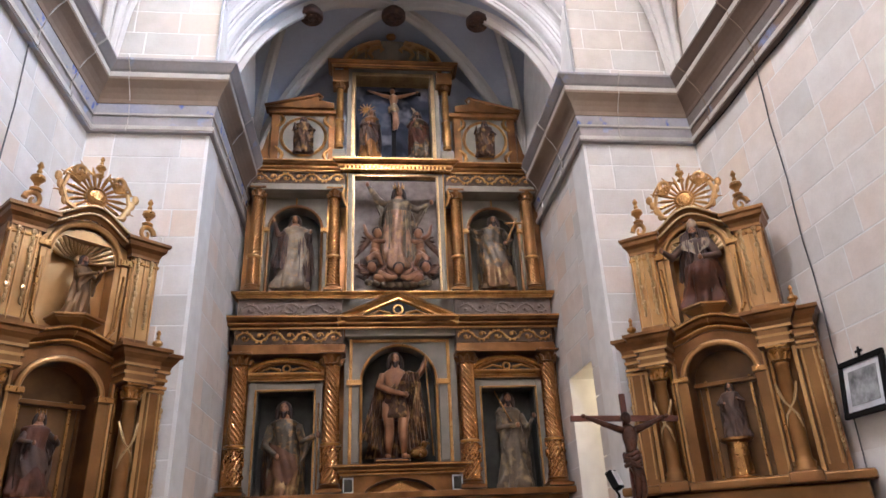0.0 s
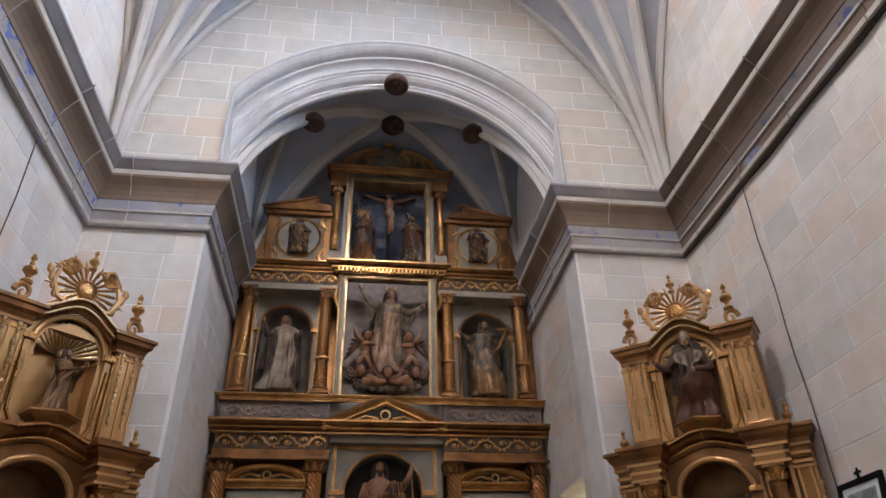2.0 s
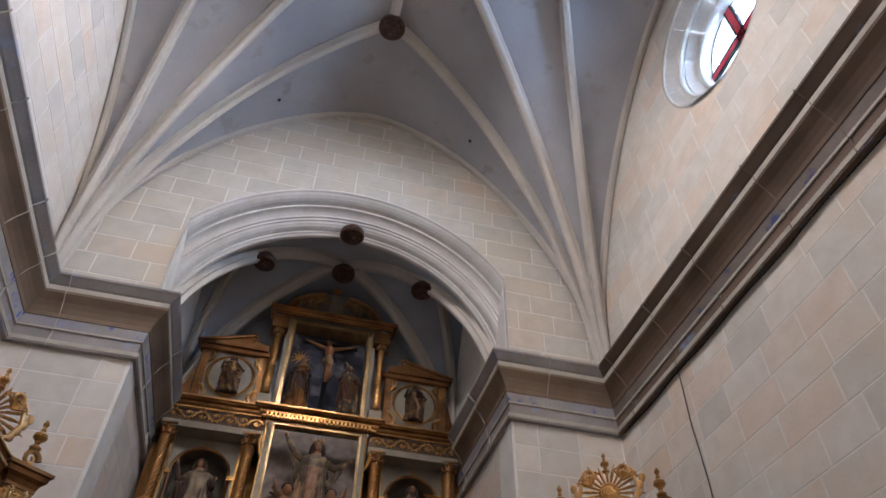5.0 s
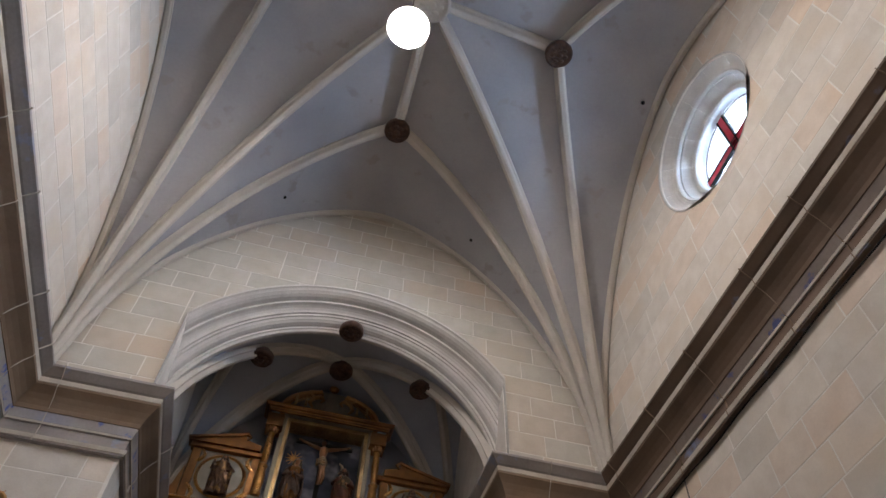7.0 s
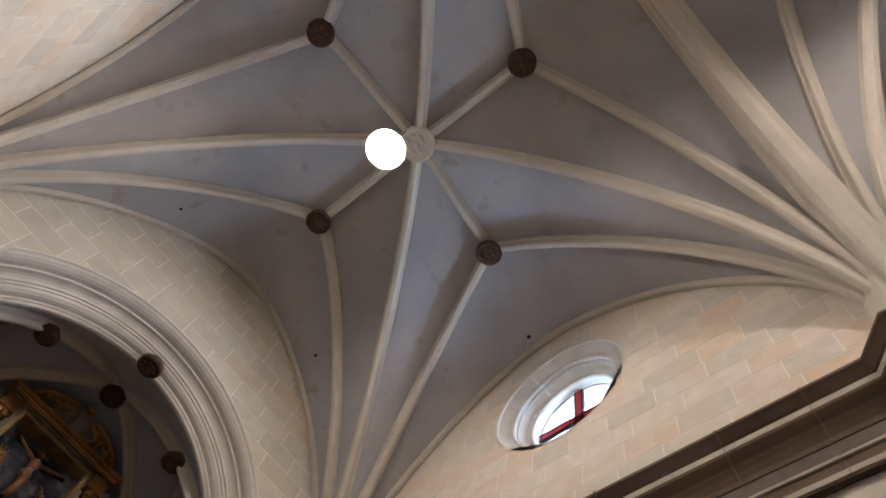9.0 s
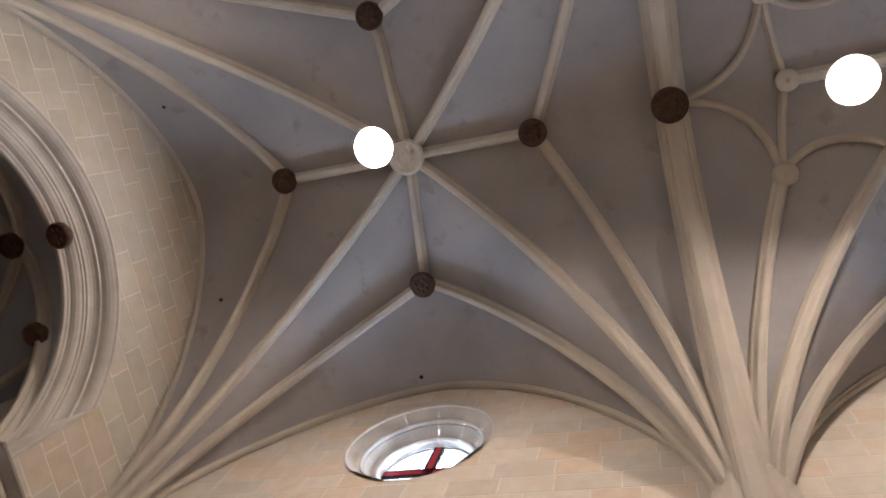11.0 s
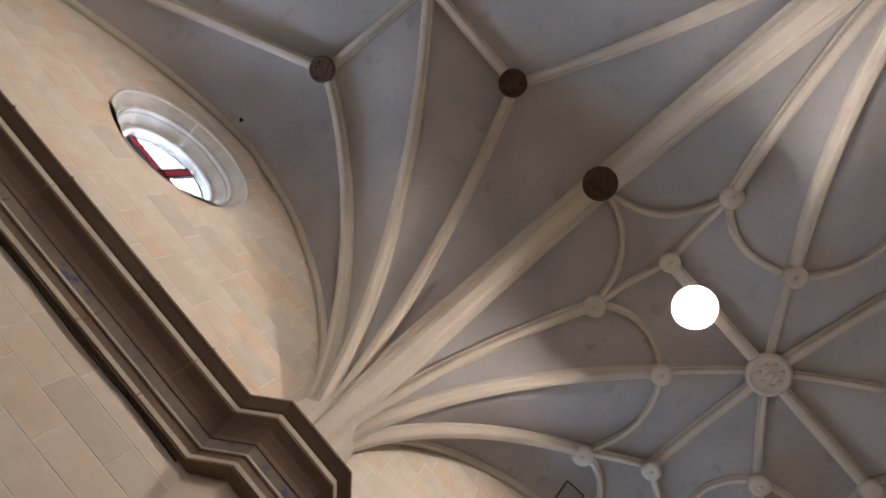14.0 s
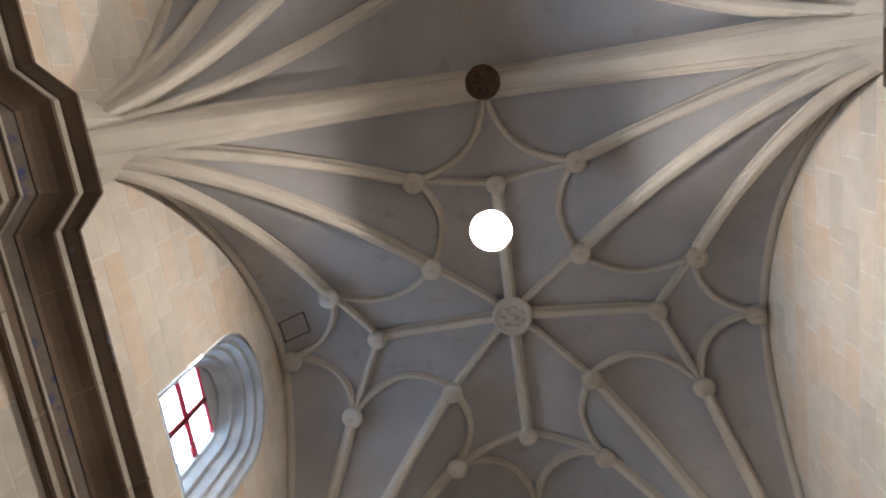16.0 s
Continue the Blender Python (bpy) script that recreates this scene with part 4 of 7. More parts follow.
def entablature(x0, x1, z0, z1, out, y, mat, label="", name="cornice"):
    """A moulded beam with returned ends, growing outwards from its foot to its head."""
    zz = lambda k: sz_(z0 + (z1 - z0) * k, y)
    prof_ = [(0.0, zz(0)), (0.02, zz(0)), (0.02, zz(0.2)), (out * 0.35, zz(0.3)), (out * 0.45, zz(0.5)), (out * 0.8, zz(0.6)), (out * 0.85, zz(0.7)), (out, zz(0.75)), (out, zz(0.93)), (out * 0.9, zz(1)), (0.0, zz(1))]
    path = [(sx_(x1, y), y + 0.3), (sx_(x1, y), y), (sx_(x0, y), y), (sx_(x0, y), y + 0.3)]
    path = path[::-1]
    bm = moulding(bmesh.new(), path, [(-o, z) for o, z in prof_])
    beam = piece(name, bm, mat, None, label)
    for o, k0, k1 in ((out + 0.006, 0.79, 0.88), (out * 0.47, 0.4, 0.47), (0.028, 0.05, 0.13)):
        piece("gilt_edge", moulding(bmesh.new(), path, [(-o + 0.03, zz(k0)), (-o, zz(k0)), (-o, zz(k1)), (-o + 0.03, zz(k1))]), GOLD, beam, "burnished gilt edge")
    return beam


def shaft(bm, x, y, z0, z1, r, flutes=9, turns=5.0, depth=0.1, segs=72):
    rings = []
    n = max(12, int((z1 - z0) / 0.008))
    for i in range(n + 1):
        s_ = i / n
        z = z0 + (z1 - z0) * s_
        ring = []
        for k in range(segs):
            t = 2 * math.pi * k / segs
            rr = r * (1 - 0.12 * s_) * (1 - depth * (1 - abs(math.sin((flutes * t + turns * 2 * math.pi * (z - z0)) / 2))) ** 1.4)
            ring.append(bm.verts.new((x + rr * math.cos(t), y + rr * math.sin(t), z)))
        rings.append(ring)
    for a, b in zip(rings, rings[1:]):
        for k in range(segs):
            bm.faces.new((a[k], a[(k + 1) % segs], b[(k + 1) % segs], b[k]))
    return bm


def capital(bm, x, y, z0, z1, r):
    h = z1 - z0
    lathe(bm, [(r * 0.9, z0), (r * 1.1, z0 + 0.08 * h), (r * 0.9, z0 + 0.14 * h), (r * 0.95, z0 + 0.5 * h), (r * 1.25, z0 + 0.8 * h)], 16, Matrix.Translation((x, y, 0)))
    for k in range(8):
        t = 2 * math.pi * k / 8
        tube(bm, [(x + r * 0.95 * math.cos(t), y + r * 0.95 * math.sin(t), z0 + 0.15 * h), (x + r * 1.15 * math.cos(t), y + r * 1.15 * math.sin(t), z0 + 0.45 * h), (x + r * 1.4 * math.cos(t), y + r * 1.4 * math.sin(t), z0 + 0.55 * h)], [r * 0.3, r * 0.25, r * 0.12], 6)
    B(bm, x - r * 1.35, x + r * 1.35, y - r * 1.35, y + r * 1.35, z0 + 0.82 * h, z1, bevel=0.006)
    return bm


def altar_column(x, z0, z1, r, y=8.86, turns=1.9, flutes=16):
    x, z0, z1 = sx_(x, y), sz_(z0, y), sz_(z1, y)
    h = z1 - z0
    col = piece("column", shaft(bmesh.new(), x, y, z0 + 0.33 * h, z1 - 0.1 * h, r, flutes, turns, 0.24 if turns > 0 else 0.15), COLUMNGOLD, None, "gilded column with spiral flutes", True)
    low = shaft(bmesh.new(), x, y, z0 + 0.06 * h, z0 + 0.32 * h, r * 1.06, flutes, -turns if turns < 0 else -12, 0.2)
    rnd = random.Random(int(x * 100) + int(z0 * 10))
    if turns > 0:
        for k in range(46):
            t, q = rnd.uniform(0, 6.28), rnd.uniform(0.08, 0.31)
            blob(low, x + r * 1.02 * math.cos(t), y + r * 1.02 * math.sin(t), z0 + q * h, 0.022, 0.022, 0.03, 6, 5)
    piece("drum", low, COLUMNGOLD, col, "carved lower drum", True)
    ring = lathe(bmesh.new(), [(r * 1.0, z0 + 0.315 * h), (r * 1.18, z0 + 0.32 * h), (r * 1.18, z0 + 0.335 * h), (r, z0 + 0.34 * h)], 20, Matrix.Translation((x, y, 0)))
    piece("ring", ring, GOLD, col)
    piece("capital", capital(bmesh.new(), x, y, z1 - 0.1 * h, z1, r), OLDGOLD, col, "carved gilded capital")
    base = lathe(bmesh.new(), [(r * 1.3, z0 + 0.02 * h), (r * 1.35, z0 + 0.03 * h), (r * 1.1, z0 + 0.045 * h), (r * 1.2, z0 + 0.055 * h), (r, z0 + 0.065 * h)], 20, Matrix.Translation((x, y, 0)))
    B(base, x - r * 1.4, x + r * 1.4, y - r * 1.4, y + r * 1.4, z0, z0 + 0.022 * h)
    piece("column_base", base, OLDGOLD, col)


def arch_panel(cx, half, spring, x0, x1, z0, z1, y, depth, mat, label="", rise=None):
    """A board with a round-headed opening standing on its lower edge."""
    rise = rise or half
    n = 24
    ins = [(cx - half, z0)] + [(cx - half * math.cos(math.pi * k / n), spring + rise * math.sin(math.pi * k / n)) for k in range(n + 1)] + [(cx + half, z0)]
    outs = [(x0, z0)]
    for k in range(n + 1):
        t = math.pi * k / n
        px_, pz_ = -math.cos(t), math.sin(t)
        k1 = min(((x1 - cx) / px_) if px_ > 1e-6 else ((x0 - cx) / px_) if px_ < -1e-6 else 1e9, (z1 - spring) / pz_ if pz_ > 1e-6 else 1e9)
        outs.append((cx + px_ * k1, spring + pz_ * k1))
    outs.append((x1, z0))
    cor = [min(range(len(outs)), key=lambda i: abs(outs[i][0] - xx) + abs(outs[i][1] - z1)) for xx in (x0, x1)]
    outs[cor[0]], outs[cor[1]] = (x0, z1), (x1, z1)
    bm = bmesh.new()
    rows4 = [[bm.verts.new((sx_(x, y), y + d, sz_(z, y))) for x, z in o] for o, d in ((ins, depth), (ins, 0), (outs, 0), (outs, depth))]
    for a, b in zip(rows4, rows4[1:]):
        for k in range(len(a) - 1):
            bm.faces.new((a[k], a[k + 1], b[k + 1], b[k]))
    return piece("niche_panel", bm, mat, None, label)


def archivolt(cx, half, spring, z0, y, r, mat, parent=None, legs=True, rise=None):
    rise = rise or half
    pts = [(cx - half * math.cos(math.pi * k / 20), spring + rise * math.sin(math.pi * k / 20)) for k in range(21)]
    if legs:
        pts = [(cx - half, z0)] + pts + [(cx + half, z0)]
    return piece("archivolt", tube(bmesh.new(), [(sx_(x, y), y, sz_(z, y)) for x, z in pts], r, 8), mat, parent, "gilded arch moulding")


def scrolls(x0, x1, z, y, h, seed, mat=None, name="frieze_carving"):
    """A carved running scroll between two ends."""
    bm = bmesh.new()
    rnd = random.Random(seed)
    n = max(2, int((x1 - x0) / (h * 1.15)))
    w = (x1 - x0) / n
    W_ = lambda x, z, out_=0.01: (sx_(x, y), y - out_, sz_(z, y))
    stem = []
    for k in range(n * 8 + 1):
        q = k / 8
        stem.append(W_(x0 + q * w, z + 0.34 * h * math.sin(math.pi * q)))
    tube(bm, stem, 0.011, 6)
    for k in range(n):
        cx, up = x0 + (k + 0.5) * w, 1 if k % 2 == 0 else -1
        curl = []
        for m_ in range(10):
            t = m_ / 9 * 4.2
            rr = 0.3 * h * (1 - m_ / 12)
            curl.append(W_(cx + rr * math.cos(t) * 1.15, z - up * 0.06 * h - up * rr * math.sin(t)))
        tube(bm, curl, [0.012 - 0.0006 * m_ for m_ in range(10)], 6)
        p = W_(cx, z - up * 0.1 * h, 0.016)
        blob(bm, *p, 0.022, 0.016, 0.022, 8, 6)
        for a_ in (0.4, 1.2, 2.0, 2.8):
            p = W_(cx + 0.4 * w * math.cos(a_) * rnd.uniform(0.9, 1.1), z + up * (0.1 + 0.34 * math.sin(a_)) * h, 0.008)
            blob(bm, *p, rnd.uniform(0.016, 0.026), 0.012, rnd.uniform(0.012, 0.02), 6, 5)
        p = W_(x0 + k * w, z, 0.01)
        blob(bm, *p, 0.014, 0.014, 0.034, 6, 5)
    return tagged(piece(name, bm, mat or GOLD, None, "gilded carved scrollwork"), kind="stuff")


piece("base", slab(-1.75, 2.55, -1.0, 2.28, 8.9, 0.45), OLDGOLD, None, "gilded panelled base")
piece("back_board", box(-1.78, 2.55, 9.34, 9.4, 2.0, 6.98), OLDGOLD, None, "dark gilded back boards")
piece("ledge", slab(-1.9, 2.72, 2.22, 2.3, 8.72, 0.5), OLDGOLD, None, "gilded ledge")
for s_ in (1, -1):
    for z0, z1, o_ in ((2.3, 4.06, 2.15), (4.93, 6.5, 2.08)):
        piece("flank_board", slab(0.4 + s_ * o_ - 0.06, 0.4 + s_ * o_ + 0.06, z0, z1, 9.05, 0.25), OLDGOLD, None, "dark gilded flank board")
    for z0, z1 in ((4.1, 4.5), (6.3, 6.95)):
        bm = tube(bmesh.new(), [(sx_(0.4 + s_ * (2.15 + o_), 8.95), 9.0, sz_(z0 + (z1 - z0) * k, 8.95)) for o_, k in ((0.0, 0), (0.06, 0.3), (0.09, 0.6), (0.05, 1))], [0.03, 0.07, 0.1, 0.06], 8)
        piece("flank_bracket", bm, FRIEZEDARK, None, "dark carved bracket")
# first storey
for x in (-1.65, -0.47, 1.32, 2.43):
    altar_column(x, 2.3, 4.07, 0.112, turns=13.0, flutes=9)
for cx in (-1.06, 1.87):
    piece("panel", slab(cx - 0.47, cx + 0.47, 3.6, 4.1, 9.12, 0.05), GREYPANEL, None, "grey painted panel")
    frame_piece("niche_frame", cx - 0.47, cx + 0.47, 2.28, 3.68, 0.1, 9.02, 0.12, GREYPANEL, "grey painted niche frame")
    frame_piece("inner_frame", cx - 0.39, cx + 0.39, 2.28, 3.6, 0.025, 9.0, 0.05, GOLD, "thin gilded moulding")
    bm = bmesh.new()
    for a in ((cx - 0.37, cx - 0.35, 2.28, 3.6), (cx + 0.35, cx + 0.37, 2.28, 3.6), (cx - 0.37, cx + 0.37, 3.57, 3.59)):
        B(bm, sx_(a[0], 9.0), sx_(a[1], 9.0), 9.05, 9.34, sz_(a[2], 9), sz_(a[3], 9))
    B(bm, cx - 0.38, cx + 0.38, 9.325, 9.335, 2.25, 3.6)
    piece("niche", bm, NICHE, None, "dark niche lining")
    entablature(cx - 0.47, cx + 0.47, 3.7, 3.8, 0.1, 9.0, GOLD, "small gilded cornice")
    out = [(cx - 0.5, 3.8)] + [(cx - 0.5 * math.cos(math.pi * k / 16), 3.8 + 0.2 * math.sin(math.pi * k / 16)) for k in range(17)] + [(cx + 0.5, 3.8)]
    ped = piece("pediment", prism(bmesh.new(), [(sx_(x, 8.95), sz_(z, 8.95)) for x, z in out[1:-1]], 8.98, 9.12), SHADOWPAINT, None, "curved pediment coloured as shade with gilded rim")
    bm = tube(bmesh.new(), [(sx_(x, 8.92), 8.95, sz_(z, 8.92)) for x, z in out[1:-1]], 0.032, 8)
    piece("rim", bm, GOLD, ped)
    for k_, r_, mt in ((0.86, 0.03, COLUMNGOLD), (0.74, 0.02, OLDGOLD)):
        piece("band", tube(bmesh.new(), [(sx_(cx + (x - cx) * k_, 8.94), 8.97, sz_(3.8 + (z - 3.8) * k_, 8.94)) for x, z in out[1:-1]], r_, 8), mt, ped, "gilded band inside the rim")
    for e_ in (1, -1):
        piece("panel_border", slab(cx + e_ * 0.44 - 0.018, cx + e_ * 0.44 + 0.018, 3.82, 4.06, 9.1, 0.03), GOLD)
    piece("panel_border", slab(cx - 0.45, cx + 0.45, 4.03, 4.06, 9.1, 0.03), GOLD)
    bm = tube(bmesh.new(), [(sx_(cx, 8.95) + 0.045 * math.cos(2 * math.pi * k / 14), 8.96, sz_(3.87, 8.95) + 0.045 * math.sin(2 * math.pi * k / 14)) for k in range(15)], 0.014, 6)
    for s_ in (1, -1):
        tube(bm, [(cx + s_ * 0.07, 8.96, 3.84), (cx + s_ * 0.2, 8.96, 3.87), (cx + s_ * 0.34, 8.96, 3.82)], [0.02, 0.014, 0.006], 6)
    piece("ornament", bm, GOLD, ped)
CXN = 0.41
arch_panel(CXN, 0.5, 3.68, -0.31, 1.18, 2.62, 4.4, 9.0, 0.34, GREYPANEL, "grey panel with round-headed niche", 0.49)
frame_piece("gilded_frame", -0.25, 1.1, 2.62, 4.26, 0.045, 8.97, 0.05, GOLD, "gilded frame moulding")
archivolt(CXN, 0.5, 3.68, 2.62, 8.98, 0.02, GOLD, rise=0.49)
for s_ in (1, -1):
    piece("impost", slab(CXN + s_ * 0.59 - 0.1, CXN + s_ * 0.59 + 0.1, 3.64, 3.71, 8.93, 0.1), GOLD)
    piece("pilaster", slab(CXN + s_ * 0.585 - 0.055, CXN + s_ * 0.585 + 0.055, 2.66, 3.64, 8.975, 0.05), GREYPANEL)
piece("niche", box(-0.14, 0.96, 9.33, 9.336, 2.5, 4.3), NICHE, None, "dark niche lining")
entablature(-0.33, 1.2, 2.5, 2.63, 0.12, 8.85, OLDGOLD, "gilded shelf cornice")
arch_panel(CXN, 0.48, 2.2, -0.3, 1.15, 1.7, 2.5, 8.9, 0.3, OLDGOLD, "gilded panel with low arch", 0.26)
tb = piece("tabernacle", slab(0.0, 0.82, 1.7, 2.27, 8.95, 0.3), GOLD, None, "small gilded tabernacle with pediment")
piece("gable", prism(bmesh.new(), [(sx_(x, 8.88), sz_(z, 8.88)) for x, z in ((0.1, 2.27), (0.72, 2.27), (0.41, 2.41))], 8.86, 9.0), GOLD, tb)
piece("tabernacle_cornice", slab(-0.02, 0.84, 2.22, 2.27, 8.84, 0.2), OLDGOLD, tb)
for x in (-0.24, 1.13):
    f_ = piece("small_plaque", slab(x - 0.065, x + 0.065, 2.29, 2.48, 8.84, 0.03), WHITEMAT, None, "small white framed plaque")
    piece("plaque_face", slab(x - 0.05, x + 0.05, 2.31, 2.46, 8.834, 0.02), NICHE, f_)
# first entablature
piece("architrave", slab(-1.78, -0.3, 4.07, 4.2, 8.76, 0.55), OLDGOLD, None, "gilded architrave")
piece("architrave", slab(1.2, 2.57, 4.07, 4.2, 8.76, 0.55), OLDGOLD, None, "gilded architrave")
for a, b in ((-1.76, -0.33), (1.2, 2.55)):
    piece("frieze", slab(a, b, 4.2, 4.4, 8.8, 0.5), FRIEZEDARK, None, "dark gilded frieze")
    scrolls(a + 0.03, b - 0.03, 4.3, 8.79, 0.17, 3, GOLD)
piece("architrave_cap", slab(-0.3, 1.2, 4.3, 4.42, 8.85, 0.4), GREYPANEL)
entablature(-1.8, 2.65, 4.4, 4.56, 0.17, 8.78, OLDGOLD, "deep gilded main cornice")
bm = bmesh.new()
for (xa, za), (xb, zb) in (((-0.42, 4.55), (CXN, 4.92)), ((CXN, 4.92), (1.25, 4.55))):
    tube(bm, [(sx_(xa, 8.66), 8.66, sz_(za, 8.66)), (sx_(xb, 8.66), 8.66, sz_(zb, 8.66))], 0.045, 4)
    tube(bm, [(sx_(xa, 8.66), 8.7, sz_(za - 0.05, 8.66)), (sx_(xb, 8.66), 8.7, sz_(zb - 0.06, 8.66))], 0.035, 6)
pd = piece("triangular_pediment", bm, GOLD, None, "gilded triangular pediment")
piece("tympanum", prism(bmesh.new(), [(sx_(x, 8.7), sz_(z, 8.7)) for x, z in ((-0.3, 4.56), (1.12, 4.56), (CXN, 4.86))], 8.7, 8.85), SHADOWPAINT, pd, "tympanum coloured as shade")
bm = tube(bmesh.new(), [(sx_(CXN, 8.69) + 0.06 * math.cos(2 * math.pi * k / 16), 8.69, sz_(4.68, 8.69) + 0.06 * math.sin(2 * math.pi * k / 16)) for k in range(17)], 0.014, 6)
for s_ in (1, -1):
    tube(bm, [(sx_(CXN + s_ * 0.1, 8.69), 8.69, sz_(4.62, 8.69)), (sx_(CXN + s_ * 0.25, 8.69), 8.69, sz_(4.66, 8.69)), (sx_(CXN + s_ * 0.42, 8.69), 8.69, sz_(4.6, 8.69))], [0.022, 0.016, 0.008], 6)
piece("ornament", bm, GOLD, pd)
# predella of the second storey
for a, b in ((-1.75, -0.35), (1.2, 2.57)):
    piece("carved_panel", slab(a, b, 4.56, 4.84, 8.85, 0.4), PINKPANEL, None, "faded carved relief panel")
    scrolls(a + 0.05, b - 0.05, 4.69, 8.845, 0.17, 5, PINKPANEL, "relief")
    bm = tube(bmesh.new(), [(sx_((a + b) / 2, 8.84) + 0.09 * math.cos(2 * math.pi * k / 16), 8.84, sz_(4.7, 8.84) + 0.07 * math.sin(2 * math.pi * k / 16)) for k in range(17)], 0.018, 6)
    piece("cartouche", bm, PINKPANEL)
piece("panel", slab(-0.35, 1.2, 4.56, 4.86, 8.95, 0.3), GREYPANEL)
entablature(-1.76, 2.58, 4.84, 4.93, 0.08, 8.8, GOLD, "gilded ledge moulding")
# second storey
for x in (-1.59, -0.49, 1.29, 2.37):
    altar_column(x, 4.93, 6.54, 0.088, turns=-19.0, flutes=10)
for cx in (-1.04, 1.83):
    arch_panel(cx, 0.37, 5.9, cx - 0.46, cx + 0.46, 4.93, 6.55, 9.05, 0.28, GREYPANEL, "grey panel with round-headed niche", 0.36)
    archivolt(cx, 0.375, 5.9, 4.93, 9.03, 0.024, OLDGOLD, rise=0.365)
    piece("niche", box(cx - 0.42, cx + 0.42, 9.33, 9.336, 4.8, 6.5), NICHEGREY, None, "grey-green painted niche lining")
    piece("strip", slab(cx - 0.012, cx + 0.012, 6.25, 6.54, 9.03, 0.03), GOLD)
    for s_ in (1, -1):
        piece("impost", slab(cx + s_ * 0.405 - 0.05, cx + s_ * 0.405 + 0.05, 5.87, 5.93, 8.99, 0.1), GOLD)
        piece("border", slab(cx + s_ * 0.47 - 0.03, cx + s_ * 0.47 + 0.03, 4.93, 6.55, 8.99, 0.1), GOLD)
frame_piece("main_frame", -0.3, 1.11, 4.93, 6.88, 0.06, 8.78, 0.2, GREYPANEL, "grey frame with gilded edges")
frame_piece("main_frame_edge", -0.24, 1.05, 4.93, 6.82, 0.035, 8.765, 0.1, PALEGOLD, "gilded frame edge")
frame_piece("main_frame_rim", -0.325, 1.135, 4.93, 6.905, 0.022, 8.765, 0.1, GOLD)
for s_ in (1, -1):
    bm = tube(bmesh.new(), [(sx_(CXN + s_ * (0.74 + dx), 8.76), 8.78, sz_(z, 8.76)) for dx, z in ((0, 6.3), (0.02, 6.36), (0.05, 6.48), (0.03, 6.56), (0.07, 6.64), (0.08, 6.58))], [0.012, 0.022, 0.03, 0.026, 0.022, 0.016], 7)
    piece("scroll_bracket", bm, GOLD, None, "gilded scroll bracket")
piece("niche", box(-0.3, 1.1, 9.33, 9.336, 4.8, 6.9), PINKPANEL, None, "faded painted niche back")
# second entablature
for a, b in ((-1.72, -0.34), (1.15, 2.52)):
    piece("architrave", slab(a, b, 6.55, 6.65, 8.76, 0.55), GREYPANEL, None, "grey painted architrave")
    piece("frieze", slab(a, b, 6.65, 6.84, 8.8, 0.5), FRIEZEDARK, None, "dark gilded frieze")
    scrolls(a + 0.03, b - 0.03, 6.745, 8.79, 0.16, 8, GOLD)
entablature(-1.75, 2.56, 6.84, 7.0, 0.13, 8.78, OLDGOLD, "deep gilded cornice")
entablature(-0.4, 1.22, 6.88, 7.05, 0.13, 8.72, OLDGOLD, "dentilled middle cornice")
dentil = piece("dentil", box(sx_(-0.36, 8.66), sx_(-0.33, 8.66), 8.655, 8.7, sz_(6.92, 8.66), sz_(6.97, 8.66)), GOLD, None, "small gilded dentil")
for k in range(1, 26):
    d_ = new("dentil", dentil.data)
    d_.parent = altar
    d_.location = (sx_(k * 0.06, 8.66), 0, 0)
# top storey
bm = slab(-0.2, 0.97, 7.1, 8.7, 9.28, 0.03)
piece("painted_sky", bm, NIGHT, None, "dark painted stormy sky panel")
frame_piece("top_frame", -0.34, 1.11, 7.05, 8.78, 0.07, 9.0, 0.3, GREYPANEL, "grey frame")
frame_piece("top_frame_edge", -0.27, 1.04, 7.05, 8.71, 0.06, 8.97, 0.3, PALEGOLD, "gilded frame edge")
for x in (-0.45, 1.21):
    X_, y = sx_(x, 8.92), 8.92
    ped = piece("pedestal", slab(x - 0.1, x + 0.1, 7.02, 7.26, 8.82, 0.2), GREYPANEL)
    c_ = piece("baluster_column", lathe(bmesh.new(), [(0.06, sz_(7.26, y)), (0.075, sz_(7.3, y)), (0.06, sz_(7.34, y)), (0.075, sz_(7.5, y)), (0.06, sz_(7.72, y)), (0.075, sz_(7.76, y)), (0.05, sz_(7.8, y)), (0.058, sz_(8.1, y)), (0.045, sz_(8.35, y))], 16, Matrix.Translation((X_, y, 0))), GOLD, None, "gilded baluster column")
    piece("capital", capital(bmesh.new(), X_, y, sz_(8.35, y), sz_(8.52, y), 0.06), OLDGOLD, c_)
    piece("block", slab(x - 0.13, x + 0.13, 8.52, 8.75, 8.84, 0.3), OLDGOLD)
entablature(-0.55, 1.33, 8.78, 8.9, 0.1, 8.84, OLDGOLD, "gilded cornice")
arc = [(CXN - 0.03 - 0.78 * math.cos(math.pi * k / 24), 8.9 + 0.47 * math.sin(math.pi * k / 24)) for k in range(25)]
cr = piece("crown", prism(bmesh.new(), [(sx_(x, 9.08), sz_(z, 9.08)) for x, z in arc], 9.08, 9.15), GREYPANEL, None, "curved gilded crowning pediment")
